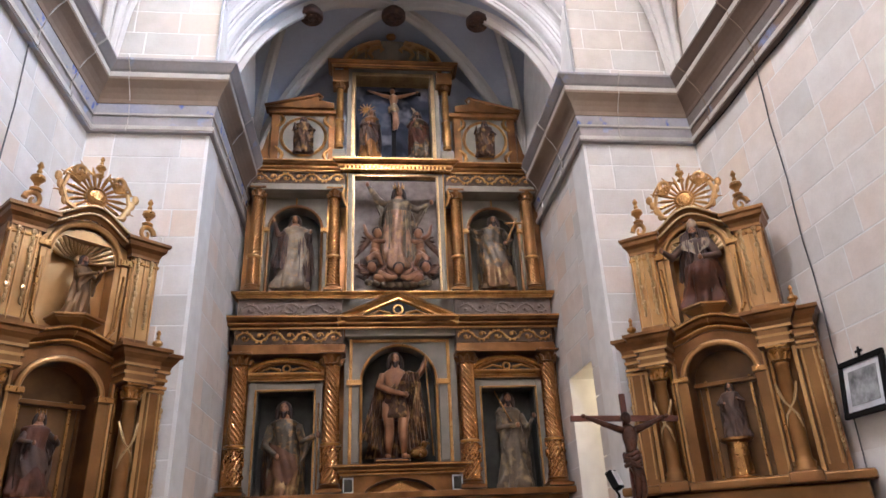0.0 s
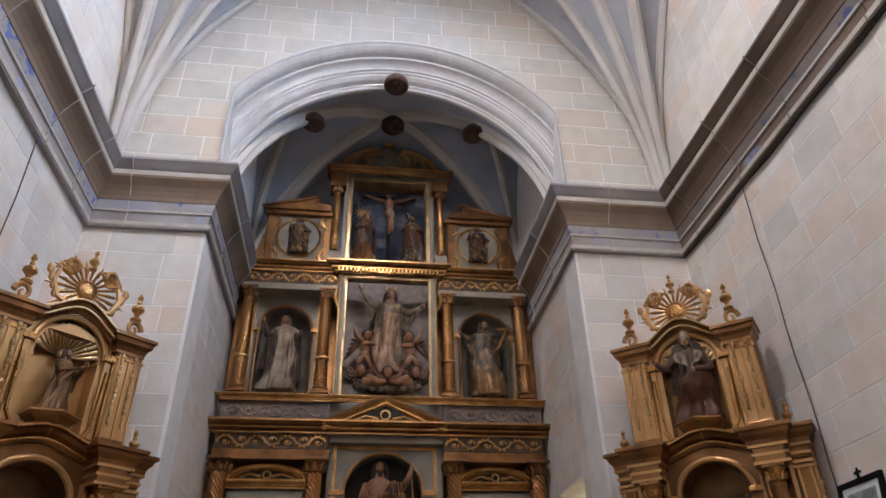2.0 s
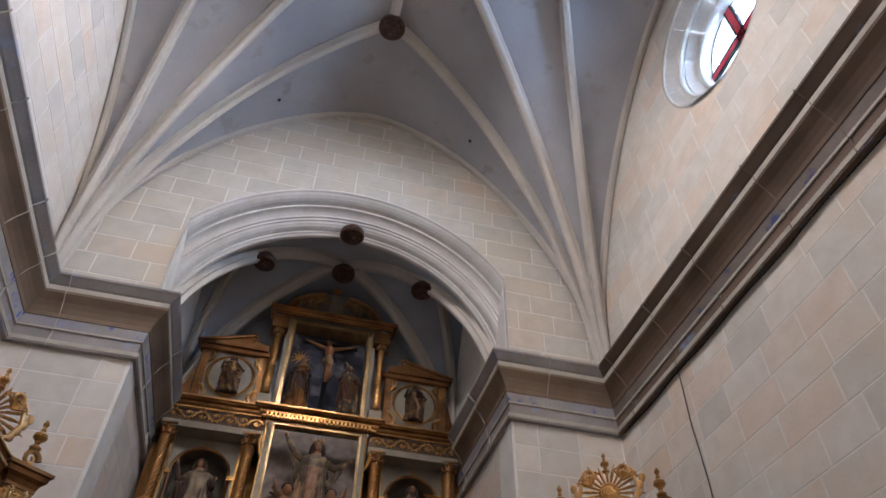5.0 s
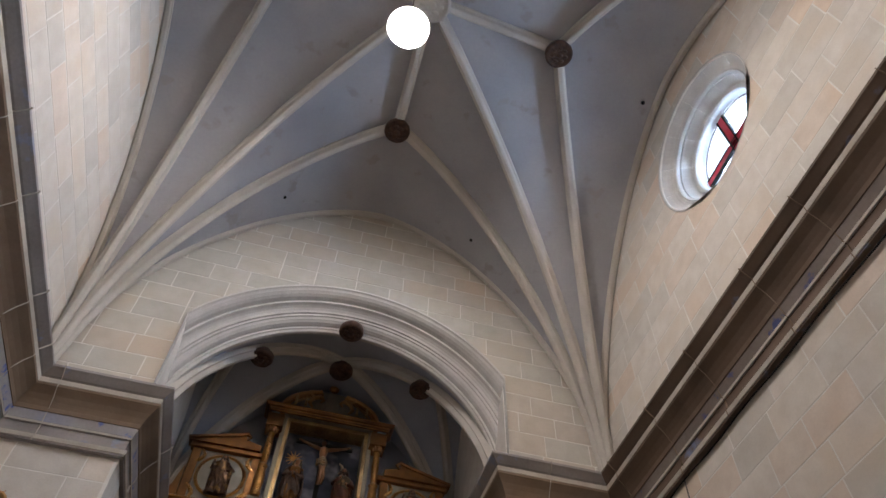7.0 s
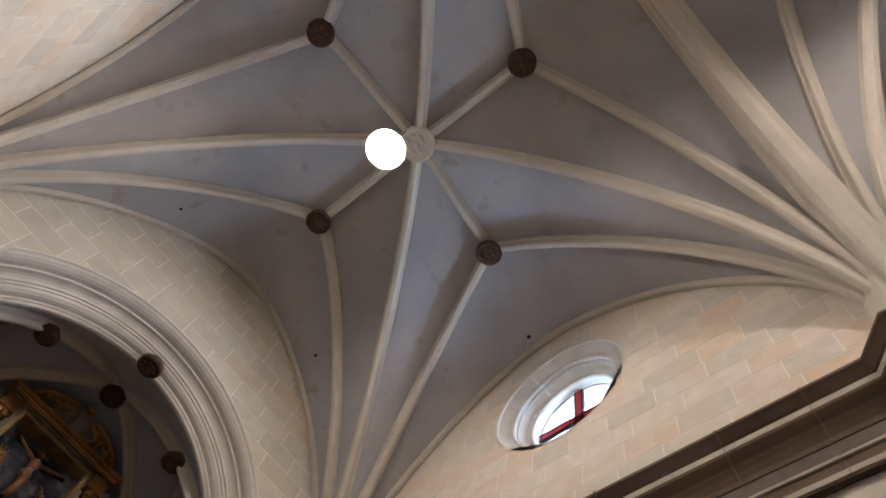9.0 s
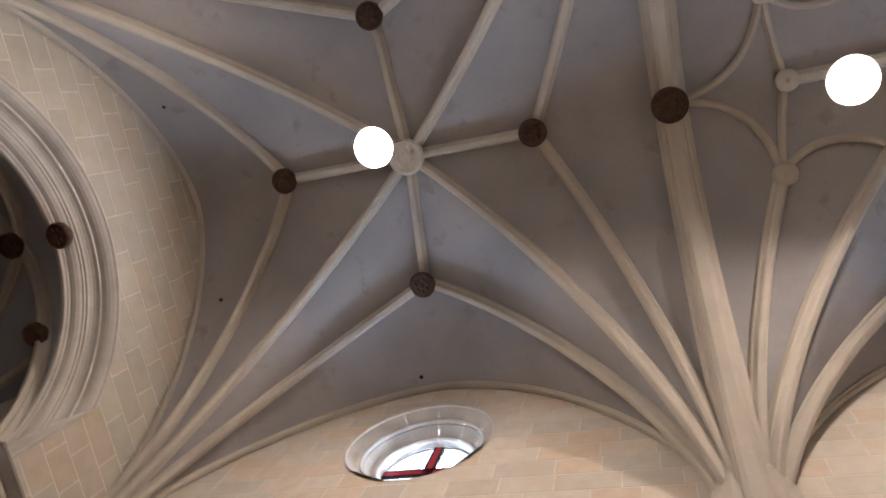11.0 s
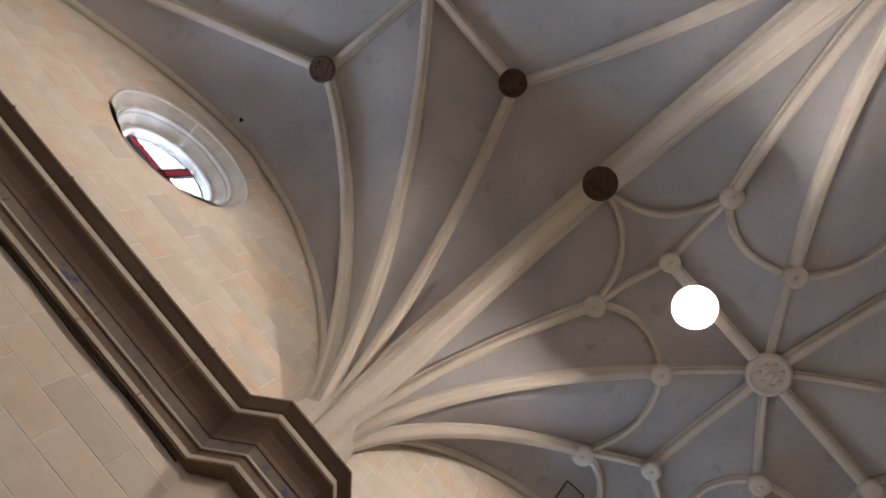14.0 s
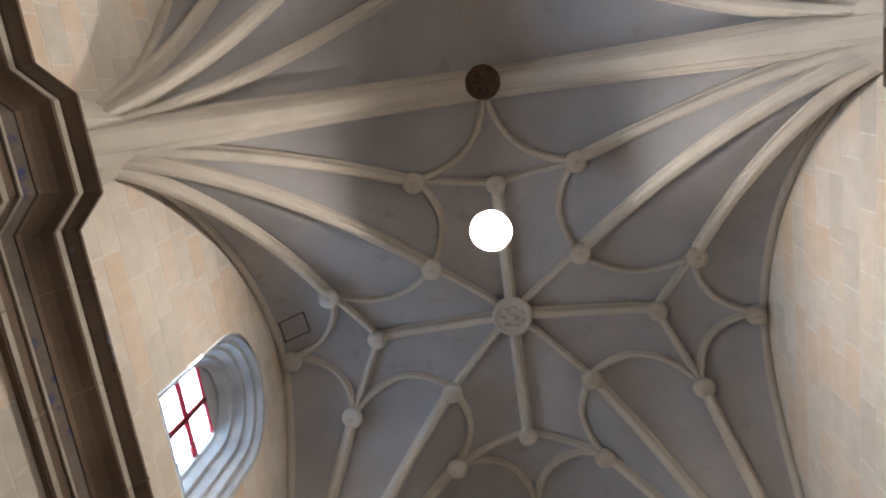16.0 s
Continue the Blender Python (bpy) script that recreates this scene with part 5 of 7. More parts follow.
for r_, dy, k_, mt in ((0.04, 8.93, 1.0, GILTWOOD), (0.03, 8.97, 0.92, GOLD), (0.02, 9.0, 0.82, PALEGOLD)):
    for half_ in (arc[:11], arc[14:]):
        piece("rim", tube(bmesh.new(), [(sx_(CXN - 0.03 + (x - CXN + 0.03) * k_, dy), dy + 0.02, sz_(8.9 + (z - 8.9) * k_, dy)) for x, z in half_], r_, 8), mt, cr, "gilded half of the broken arch")
piece("crown_base", slab(-0.42, 1.2, 8.9, 8.96, 8.9, 0.2), GOLD, cr)
for s_ in (1, -1):
    bm = tube(bmesh.new(), [(0.36 + s_ * 0.3, 8.97, 8.98), (0.36 + s_ * 0.36, 8.96, 9.06), (0.36 + s_ * 0.3, 8.95, 9.16), (0.36 + s_ * 0.2, 8.95, 9.2), (0.36 + s_ * 0.14, 8.95, 9.14), (0.36 + s_ * 0.18, 8.95, 9.09)], [0.02, 0.034, 0.04, 0.036, 0.026, 0.014], 8)
    tube(bm, [(0.36 + s_ * 0.32, 8.95, 9.18), (0.36 + s_ * 0.4, 8.94, 9.24), (0.36 + s_ * 0.36, 8.94, 9.3)], [0.03, 0.026, 0.01], 7)
    piece("crest", bm, GILTWOOD, cr, "carved leaf scroll")
    for q in (0.42, 0.58):
        piece("baluster", lathe(bmesh.new(), [(0.022, 8.96), (0.026, 8.98), (0.015, 9.0), (0.024, 9.05), (0.015, 9.1), (0.024, 9.12)], 10, Matrix.Translation((0.37 + s_ * q, 8.93, 0))), PALEGOLD, cr, "short gilded baluster")
piece("crown_block", slab(0.27, 0.49, 8.94, 9.3, 9.0, 0.1, 0.012), GREYPANEL, cr)
piece("orb", blob(bmesh.new(), sx_(0.36, 8.95), 8.95, sz_(9.45, 8.95), 0.085, 0.06, 0.06, 14, 10), GOLD, cr, "gilded orb", True)
for s_ in (1, -1):
    cx = 0.41 + s_ * 1.4
    piece("side_panel", slab(cx - 0.5, cx + 0.5, 7.0, 7.98, 9.05, 0.12), GREYPANEL, None, "grey painted panel with round medallion")
    frame_piece("panel_frame", cx - 0.5, cx + 0.5, 7.0, 7.98, 0.045, 9.035, 0.03, OLDGOLD, "worn gilded panel edge")
    for e_ in (1, -1):
        piece("stile", slab(cx + e_ * 0.43 - 0.06, cx + e_ * 0.43 + 0.06, 7.02, 7.9, 9.02, 0.08, 0.01), OLDGOLD, None, "brown gilt stile")
    piece("raking_moulding", tube(bmesh.new(), [(sx_(x, 8.9), 8.92, sz_(z, 8.9)) for x, z in ((cx + s_ * 0.62, 8.04), (cx - s_ * 0.1, 8.23), (cx - s_ * 0.2, 8.27), (cx - s_ * 0.26, 8.22), (cx - s_ * 0.22, 8.16))], [0.028, 0.03, 0.032, 0.026, 0.016], 8), OLDGOLD, None, "curled raking moulding")
    piece("panel_cornice", slab(cx - 0.55, cx + 0.55, 7.9, 7.98, 8.97, 0.15, 0.012), OLDGOLD, None, "gilded moulding under the pediment")
    for a_ in (1, -1):
        for b_ in (1, -1):
            bm = tube(bmesh.new(), [(sx_(cx + a_ * (0.44 - 0.13 * math.sin(k * 0.55)), 9.02), 9.035, sz_(7.46 + b_ * (0.16 + 0.055 * k), 9.02)) for k in range(6)], [0.012, 0.028, 0.034, 0.03, 0.022, 0.01], 6)
            piece("corner_leaf", bm, GOLD, None, "gilded carved leaf")
    bm = lathe(bmesh.new(), [(0.34, 0.0), (0.36, 0.03), (0.33, 0.05), (0.31, 0.03), (0.3, 0.0)], 32, Matrix.Translation((sx_(cx, 9.03), 9.05, sz_(7.46, 9.03))) @ pose(0, 0, 0, 90))
    med = piece("medallion", bm, GOLD, None, "round gilded medallion with carved saint")
    piece("medallion_ground", lathe(bmesh.new(), [(0.31, 0), (0.31, 0.02)], 28, Matrix.Translation((sx_(cx, 9.03), 9.04, sz_(7.46, 9.03))) @ pose(0, 0, 0, 90)), GREYPANEL, med)
    bm = prism(bmesh.new(), [(sx_(x, 8.95), sz_(z, 8.95)) for x, z in ((cx - s_ * 0.45, 7.98), (cx + s_ * 0.6, 7.98), (cx + s_ * 0.6, 8.05), (cx - s_ * 0.18, 8.26), (cx - s_ * 0.22, 8.14), (cx - s_ * 0.45, 8.08))], 8.93, 9.12)
    piece("broken_pediment", bm, OLDGOLD, None, "half of a broken pediment")
    bm = prism(bmesh.new(), [(sx_(x, 9.0), sz_(z, 9.0)) for x, z in ((cx + s_ * 0.5, 7.0), (cx + s_ * 0.72, 7.0), (cx + s_ * 0.6, 7.25), (cx + s_ * 0.52, 7.6))], 9.02, 9.12)
    piece("wing", bm, OLDGOLD)


# ---- statues in the altarpiece ----
def at(x, z, y):
    return pose(sx_(x, y), y, sz_(z, y))


def staff(p, q, r=0.008, mat=4):
    def put(bm, H):
        n0 = len(bm.faces)
        tube(bm, [Vector(p) * H, Vector(q) * H], r * H, 6)
        painted(bm, n0, mat)
    return put


def cherubs(bm, H):
    """Winged child heads and little figures on a crescent under the hem."""
    def cherub(x, y, z, r, wings=True):
        n0 = len(bm.faces)
        blob(bm, x, y, z, r, r, r * 1.15, 10, 8)
        painted(bm, n0, 2)
        n0 = len(bm.faces)
        for k in range(7):
            a_ = math.pi * k / 6
            blob(bm, x + r * 0.85 * math.cos(a_), y - r * 0.1, z + r * (0.3 + 0.75 * math.sin(a_)), r * 0.4, r * 0.5, r * 0.4, 6, 5)
        blob(bm, x, y + r * 0.3, z + r * 0.4, r, r, r * 0.95, 8, 6)
        painted(bm, n0, 3)
        if wings:
            n0 = len(bm.faces)
            for s_ in (1, -1):
                for k in range(4):
                    tube(bm, [(x + s_ * r * 0.6, y + r * 0.4, z - r), (x + s_ * r * (1.8 + 0.3 * k), y + r * 0.3, z - r * (1.3 - 0.45 * k)), (x + s_ * r * (3.0 - 0.2 * k), y + r * 0.4, z - r * (0.6 - 0.7 * k))], [r * 0.35, r * 0.32, r * 0.08], 6)
            painted(bm, n0, 5)
    for x, z in ((-0.27, 0.0), (0.0, -0.02), (0.27, 0.0)):
        cherub(x * H, -0.17 * H, z * H, 0.05 * H)
    for s_ in (1, -1):
        cherub(s_ * 0.21 * H, -0.06 * H, 0.42 * H, 0.05 * H, False)
        n0 = len(bm.faces)
        blob(bm, s_ * 0.22 * H, -0.03 * H, 0.3 * H, 0.058 * H, 0.055 * H, 0.085 * H, 10, 8)
        blob(bm, s_ * 0.235 * H, -0.03 * H, 0.215 * H, 0.055 * H, 0.055 * H, 0.06 * H, 10, 8)
        tube(bm, [(s_ * 0.25 * H, -0.05 * H, 0.35 * H), (s_ * 0.32 * H, -0.08 * H, 0.4 * H), (s_ * 0.35 * H, -0.1 * H, 0.5 * H)], [0.028 * H, 0.024 * H, 0.014 * H], 7)
        tube(bm, [(s_ * 0.24 * H, -0.05 * H, 0.19 * H), (s_ * 0.2 * H, -0.12 * H, 0.13 * H), (s_ * 0.17 * H, -0.1 * H, 0.05 * H)], [0.036 * H, 0.03 * H, 0.016 * H], 7)
        tube(bm, [(s_ * 0.2 * H, -0.05 * H, 0.2 * H), (s_ * 0.3 * H, -0.09 * H, 0.12 * H), (s_ * 0.24 * H, -0.08 * H, 0.02 * H)], [0.045 * H, 0.04 * H, 0.02 * H], 7)
        tube(bm, [(s_ * 0.25 * H, -0.05 * H, 0.33 * H), (s_ * 0.14 * H, -0.13 * H, 0.3 * H)], [0.03 * H, 0.02 * H], 7)
        blob(bm, s_ * 0.17 * H, -0.13 * H, -0.1 * H, 0.09 * H, 0.06 * H, 0.06 * H, 10, 8)
        tube(bm, [(s_ * 0.2 * H, -0.15 * H, -0.06 * H), (s_ * 0.08 * H, -0.18 * H, -0.13 * H), (s_ * 0.02 * H, -0.16 * H, -0.1 * H)], [0.04 * H, 0.035 * H, 0.02 * H], 7)
        painted(bm, n0, 2)
    n0 = len(bm.faces)
    for s_ in (1, -1):
        for k in range(6):
            tube(bm, [(s_ * 0.26 * H, -0.1 * H, (0.0 - 0.01 * k) * H), (s_ * (0.36 - 0.012 * k) * H, -0.12 * H, (0.03 - 0.018 * k) * H), (s_ * (0.5 - 0.035 * k) * H, -0.11 * H, (0.055 - 0.034 * k) * H)], [0.02 * H, 0.022 * H, 0.006 * H], 6)
            tube(bm, [(s_ * 0.24 * H, 0.0, (0.36 + 0.01 * k) * H), (s_ * (0.31 + 0.012 * k) * H, 0.01 * H, (0.42 - 0.03 * k) * H), (s_ * (0.36 + 0.016 * k) * H, 0.0, (0.47 - 0.06 * k) * H)], [0.018 * H, 0.022 * H, 0.006 * H], 6)
    painted(bm, n0, 5)
    n0 = len(bm.faces)
    tube(bm, [((-0.42 + 0.84 * k / 14) * H, -0.08 * H, (-0.06 - 0.12 * math.sin(math.pi * k / 14)) * H) for k in range(15)], [0.01 * H + 0.045 * H * math.sin(math.pi * k / 14) for k in range(15)], 8)
    painted(bm, n0, 3)
    n0 = len(bm.faces)
    for k in range(9):
        x_ = -0.3 + 0.075 * k
        blob(bm, x_ * H, -0.12 * H, (-0.13 - 0.04 * math.cos(x_ * 4)) * H, 0.045 * H, 0.04 * H, 0.035 * H, 8, 6)
    painted(bm, n0, 1)


def hermit(m, H):
    """A bearded saint, bare-legged, in a hide tunic and a wide falling cloak: one mesh."""
    bm = bmesh.new()
    for s_ in (1, -1):
        tube(bm, [(s_ * 0.065 * H, -0.02 * H, 0.5 * H), (s_ * 0.07 * H, -0.06 * H, 0.4 * H), (s_ * 0.06 * H, -0.09 * H, 0.27 * H), (s_ * 0.065 * H, -0.055 * H, 0.19 * H), (s_ * 0.07 * H, -0.05 * H, 0.05 * H)], [0.065 * H, 0.06 * H, 0.043 * H, 0.045 * H, 0.024 * H], 12)
        tube(bm, [(s_ * 0.07 * H, -0.03 * H, 0.03 * H), (s_ * 0.08 * H, -0.09 * H, 0.025 * H), (s_ * 0.095 * H, -0.15 * H, 0.012 * H)], [0.026 * H, 0.028 * H, 0.016 * H], 8)
    loft(bm, [(0, -0.02 * H, z * H, a * H, b * H) for z, a, b in ((.55, .092, .07), (.62, .088, .068), (.68, .1, .074), (.74, .115, .078), (.785, .115, .065), (.815, .08, .05), (.835, .045, .042), (.87, .037, .037))], 28)
    for pts in ([(-0.115, -0.02, 0.765), (-0.15, -0.08, 0.66), (-0.06, -0.14, 0.6), (0.09, -0.17, 0.555)], [(0.115, -0.02, 0.775), (0.2, -0.05, 0.74), (0.25, -0.09, 0.8), (0.28, -0.11, 0.89)]):
        tube(bm, [Vector(p) * H for p in pts], [0.042 * H, 0.038 * H, 0.03 * H, 0.02 * H], 10)
        q = Vector(pts[-1]) * H
        blob(bm, q.x, q.y, q.z, 0.024 * H, 0.02 * H, 0.03 * H, 8, 6)
    painted(bm, 0, 2)
    n0 = len(bm.faces)
    loft(bm, [(0.005 * H, -0.025 * H, z * H, a * H, b * H) for z, a, b in ((.36, .128, .1), (.4, .13, .1), (.44, .125, .096), (.5, .118, .09), (.555, .104, .08), (.58, .096, .076), (.6, .102, .08), (.62, .095, .072))], 56, 0.26, 0.7)
    drape(bm, lambda u: ((0.13 - 0.05 * u) * H, (-0.06 - 0.05 * math.sin(math.pi * u)) * H, (0.8 - 0.03 * u) * H), lambda u: ((0.16 - 0.26 * u) * H, -0.11 * H, (0.52 + 0.07 * u) * H), 4, 0.03 * H)
    painted(bm, n0, 0)
    n0 = len(bm.faces)
    drape(bm, lambda u: ((-0.1 - 0.07 * u) * H, (0.0 - 0.03 * u) * H, (0.8 - 0.08 * u) * H), lambda u: ((-0.12 - 0.2 * u) * H, (-0.02 - 0.03 * u) * H, (0.05 + 0.16 * u) * H), 6, 0.055 * H, 30, 20)
    drape(bm, lambda u: ((0.04 + 0.17 * u) * H, (-0.06 - 0.05 * u) * H, (0.815 - 0.05 * u) * H), lambda u: ((0.1 + 0.2 * u) * H, (-0.08 - 0.04 * u) * H, (0.06 + 0.12 * u) * H), 6, 0.055 * H, 30, 20)
    drape(bm, lambda u: ((-0.13 + 0.26 * u) * H, 0.07 * H, 0.78 * H), lambda u: ((-0.28 + 0.56 * u) * H, 0.08 * H, 0.03 * H), 9, 0.05 * H, 34)
    painted(bm, n0, 1)
    n0 = len(bm.faces)
    drape(bm, lambda u: ((0.17 + 0.06 * u) * H, (-0.09 - 0.03 * u) * H, (0.7 - 0.03 * u) * H), lambda u: ((0.15 + 0.05 * u) * H, (-0.12 - 0.02 * u) * H, (0.36 - 0.14 * u) * H), 3, 0.03 * H, 12)
    painted(bm, n0, 5)
    carved_head(bm, H, 0, 1, True)
    n0 = len(bm.faces)
    B(bm, -0.2 * H, 0.12 * H, -0.17 * H, 0.1 * H, -0.035 * H, 0.004 * H, bevel=0.02)
    painted(bm, n0, 3)
    n0 = len(bm.faces)
    # a lamb lying at the feet, and the thin staff
    blob(bm, 0.2 * H, -0.06 * H, 0.055 * H, 0.085 * H, 0.055 * H, 0.055 * H, 12, 8)
    blob(bm, 0.25 * H, -0.09 * H, 0.125 * H, 0.03 * H, 0.036 * H, 0.032 * H, 8, 6)
    tube(bm, [(0.22 * H, -0.07 * H, 0.07 * H), (0.25 * H, -0.08 * H, 0.12 * H)], 0.03 * H, 7)
    for e_ in (1, -1):
        tube(bm, [(0.25 * H + e_ * 0.025 * H, -0.08 * H, 0.14 * H), (0.25 * H + e_ * 0.05 * H, -0.08 * H, 0.125 * H)], [0.012 * H, 0.005 * H], 5)
        tube(bm, [(0.16 * H + e_ * 0.05 * H, -0.1 * H, 0.03 * H), (0.17 * H + e_ * 0.06 * H, -0.14 * H, 0.012 * H)], 0.014 * H, 6)
    tube(bm, [(0.33 * H, -0.12 * H, 0.02 * H), (0.275 * H, -0.13 * H, 0.95 * H)], 0.007 * H, 6)
    painted(bm, n0, 4)
    me = bpy.data.meshes.new("saint_statue")
    for face in bm.faces:
        face.smooth = True
    bm.to_mesh(me)
    bm.free()
    for mt in (BROWNGOLD, BROWNGOLD, SKIN, HAIR, GOLD, TANROBE):
        me.materials.append(mt)
    ob = new("saint_statue", me)
    ob.matrix_world = m
    return tagged(ob, "bearded saint statue in hide and cloak with raised staff", "statue", "saints in the altarpiece")


FL, HR = SKIN, HAIR
hermit(at(0.36, 2.67, 9.1), 1.42)
figure("saint_statue", at(-1.04, 2.05, 9.15), 1.42, (TANROBE, GREYROBE, FL, HR), "carved apostle statue in grey tunic and tan mantle", [[(-0.12, -0.02, 0.76), (-0.16, -0.08, 0.58), (-0.06, -0.16, 0.5)], [(0.12, -0.02, 0.76), (0.17, -0.08, 0.62), (0.28, -0.12, 0.66)]], seed=5, bodice=0.5, drape_mat=5, extra=staff((0.3, -0.13, 0.1), (0.3, -0.13, 0.95)), group="saints in the altarpiece")
figure("saint_statue", at(1.86, 2.28, 9.15), 1.25, (HABIT, HABIT, FL, HR), "friar statue in a brown-grey habit", [[(-0.11, -0.02, 0.74), (-0.15, -0.1, 0.6), (0.02, -0.15, 0.62)], [(0.11, -0.02, 0.74), (0.16, -0.1, 0.6), (0.22, -0.12, 0.7)]], seed=7, cloak=False, hood=True, extra=staff((-0.17, -0.12, 0.98), (-0.02, -0.15, 0.66)), group="saints in the altarpiece")
figure("virgin_statue", at(0.42, 5.22, 8.98), 1.38, (ROSE, HABIT, FL, HR), "crowned lady statue carried up by cherubs", [[(-0.11, -0.02, 0.76), (-0.2, -0.06, 0.8), (-0.3, -0.1, 0.95)], [(0.11, -0.02, 0.76), (0.22, -0.08, 0.68), (0.33, -0.12, 0.74)]], crown=True, beard=False, seed=11, front=False, bodice=0.66, extra=cherubs, wide=1.1, group="saints in the altarpiece")
figure("saint_statue", at(-1.04, 4.97, 9.12), 1.16, (WHITEROBE, DARKROBE, FL, DARKROBE), "nun statue in cream habit and dark cloak", [[(-0.12, -0.02, 0.74), (-0.2, -0.1, 0.68), (-0.24, -0.12, 0.84)], [(0.12, -0.02, 0.74), (0.19, -0.1, 0.62), (0.2, -0.14, 0.68)]], beard=False, front=False, seed=13, wide=1.22, group="saints in the altarpiece")


def big_cross(bm, H):
    n0 = len(bm.faces)
    tube(bm, [(0.12 * H, -0.16 * H, 0.55 * H), (0.28 * H, -0.14 * H, 0.9 * H)], 0.014 * H, 6)
    tube(bm, [(0.12 * H, -0.15 * H, 0.83 * H), (0.36 * H, -0.15 * H, 0.83 * H)], 0.014 * H, 6)
    painted(bm, n0, 4)


figure("saint_statue", at(1.83, 4.97, 9.12), 1.18, (TANROBE, GREYROBE, FL, HR), "saint statue in golden robe holding a cross", [[(-0.12, -0.02, 0.75), (-0.24, -0.08, 0.72), (-0.3, -0.1, 0.76)], [(0.12, -0.02, 0.75), (0.18, -0.1, 0.6), (0.12, -0.16, 0.56)]], seed=17, bodice=0.56, extra=big_cross, wide=1.22, group="saints in the altarpiece")
figure("saint_statue", at(0.02, 7.08, 9.12), 0.92, (OLDGOLD, DARKROBE, FL, GREYROBE), "mourning woman statue in grey veil", [[(-0.11, -0.02, 0.74), (-0.15, -0.1, 0.6), (0.0, -0.16, 0.64)], [(0.11, -0.02, 0.74), (0.14, -0.1, 0.6), (0.0, -0.16, 0.62)]], beard=False, seed=19, group="saints in the altarpiece")
figure("saint_statue", at(0.77, 7.08, 9.12), 0.9, (GREYROBE, REDROBE, FL, HR), "mourning apostle statue in red cloak", [[(-0.11, -0.02, 0.74), (-0.18, -0.1, 0.62), (-0.1, -0.16, 0.7)], [(0.11, -0.02, 0.74), (0.14, -0.1, 0.6), (0.05, -0.16, 0.6)]], seed=23, group="saints in the altarpiece")
for s_ in (1, -1):
    figure("medallion_saint", at(0.41 + s_ * 1.4, 7.16, 8.99), 0.66, (BROWNGOLD, BROWNGOLD, FL, HR), "small gilded relief saint in medallion", [[(-0.12, -0.02, 0.74), (-0.24, -0.05, 0.62), (-0.2, -0.1, 0.75)], [(0.12, -0.02, 0.74), (0.24, -0.06, 0.6), (0.1, -0.12, 0.55)]], seed=29 + s_, wide=1.2, group="medallion saints")


def crucified(m, H, mats, label, name="crucified_figure"):
    """A carved figure with spread arms, one mesh; origin at the feet."""
    bm = bmesh.new()
    tube(bm, [(0, 0, 0.0), (0.01 * H, -0.02 * H, 0.12 * H), (0.02 * H, -0.06 * H, 0.3 * H), (0, -0.02 * H, 0.48 * H)], [0.03 * H, 0.04 * H, 0.045 * H, 0.07 * H], 10)
    tube(bm, [(0.05 * H, 0, 0.02 * H), (0.07 * H, -0.03 * H, 0.15 * H), (0.05 * H, -0.06 * H, 0.3 * H), (0.03 * H, -0.02 * H, 0.48 * H)], [0.025 * H, 0.04 * H, 0.045 * H, 0.06 * H], 10)
    tube(bm, [(0, -0.01 * H, 0.46 * H), (0, -0.02 * H, 0.58 * H), (0, -0.03 * H, 0.7 * H), (0, -0.02 * H, 0.78 * H), (0, -0.02 * H, 0.83 * H)], [0.068 * H, 0.058 * H, 0.084 * H, 0.078 * H, 0.03 * H], 14)
    for s_ in (1, -1):
        tube(bm, [(s_ * 0.07 * H, -0.02 * H, 0.77 * H), (s_ * 0.26 * H, 0, 0.84 * H), (s_ * 0.46 * H, 0.01 * H, 0.92 * H)], [0.042 * H, 0.032 * H, 0.02 * H], 8)
        blob(bm, s_ * 0.49 * H, 0, 0.93 * H, 0.03 * H, 0.015 * H, 0.022 * H, 8, 6)
    painted(bm, 0, 0)
    n0 = len(bm.faces)
    blob(bm, -0.02 * H, -0.05 * H, 0.89 * H, 0.048 * H, 0.05 * H, 0.062 * H, 12, 8)
    painted(bm, n0, 0)
    n0 = len(bm.faces)
    blob(bm, -0.02 * H, -0.03 * H, 0.91 * H, 0.056 * H, 0.055 * H, 0.058 * H, 12, 8)
    painted(bm, n0, 2)
    n0 = len(bm.faces)
    for k in range(4):
        tube(bm, [((-0.09 + 0.18 * j / 8) * H, -0.1 * H * math.sin(math.pi * j / 8) - 0.01 * H, (0.4 + 0.04 * k + 0.02 * math.sin(j + k)) * H) for j in range(9)], 0.026 * H, 7)
    painted(bm, n0, 1)
    me = bpy.data.meshes.new(name)
    bmesh.ops.recalc_face_normals(bm, faces=bm.faces)
    for face in bm.faces:
        face.smooth = True
    bm.to_mesh(me)
    bm.free()
    for mt in mats:
        me.materials.append(mt)
    ob = new(name, me)
    ob.matrix_world = m
    return tagged(ob, label, "statue")


crucified(at(0.385, 7.62, 9.18), 0.8, (SKIN, WHITEROBE, HAIR), "pale carved crucified figure on a dark cross")
cx_ = empty("altar_cross", at(0.385, 7.1, 9.25), "dark wooden cross before a painted sky", "cross")
part("upright", box(-0.035, 0.035, 0.0, 0.03, 0, 1.5, bevel=0.004), BLACK, cx_)
part("crossbar", box(-0.45, 0.45, -0.004, 0.026, 1.22, 1.28, bevel=0.004), BLACK, cx_)
bm = bmesh.new()
for k in range(12):
    t = 2 * math.pi * k / 12
    tube(bm, [(0, 0, 0), (0.14 * math.cos(t), 0, 0.14 * math.sin(t))], [0.016, 0.003], 5)
st = part("painted_sun", bm, GOLD, altar, "small gilded sun")
st.matrix_world = at(-0.03, 7.98, 9.26)
bm = bmesh.new()
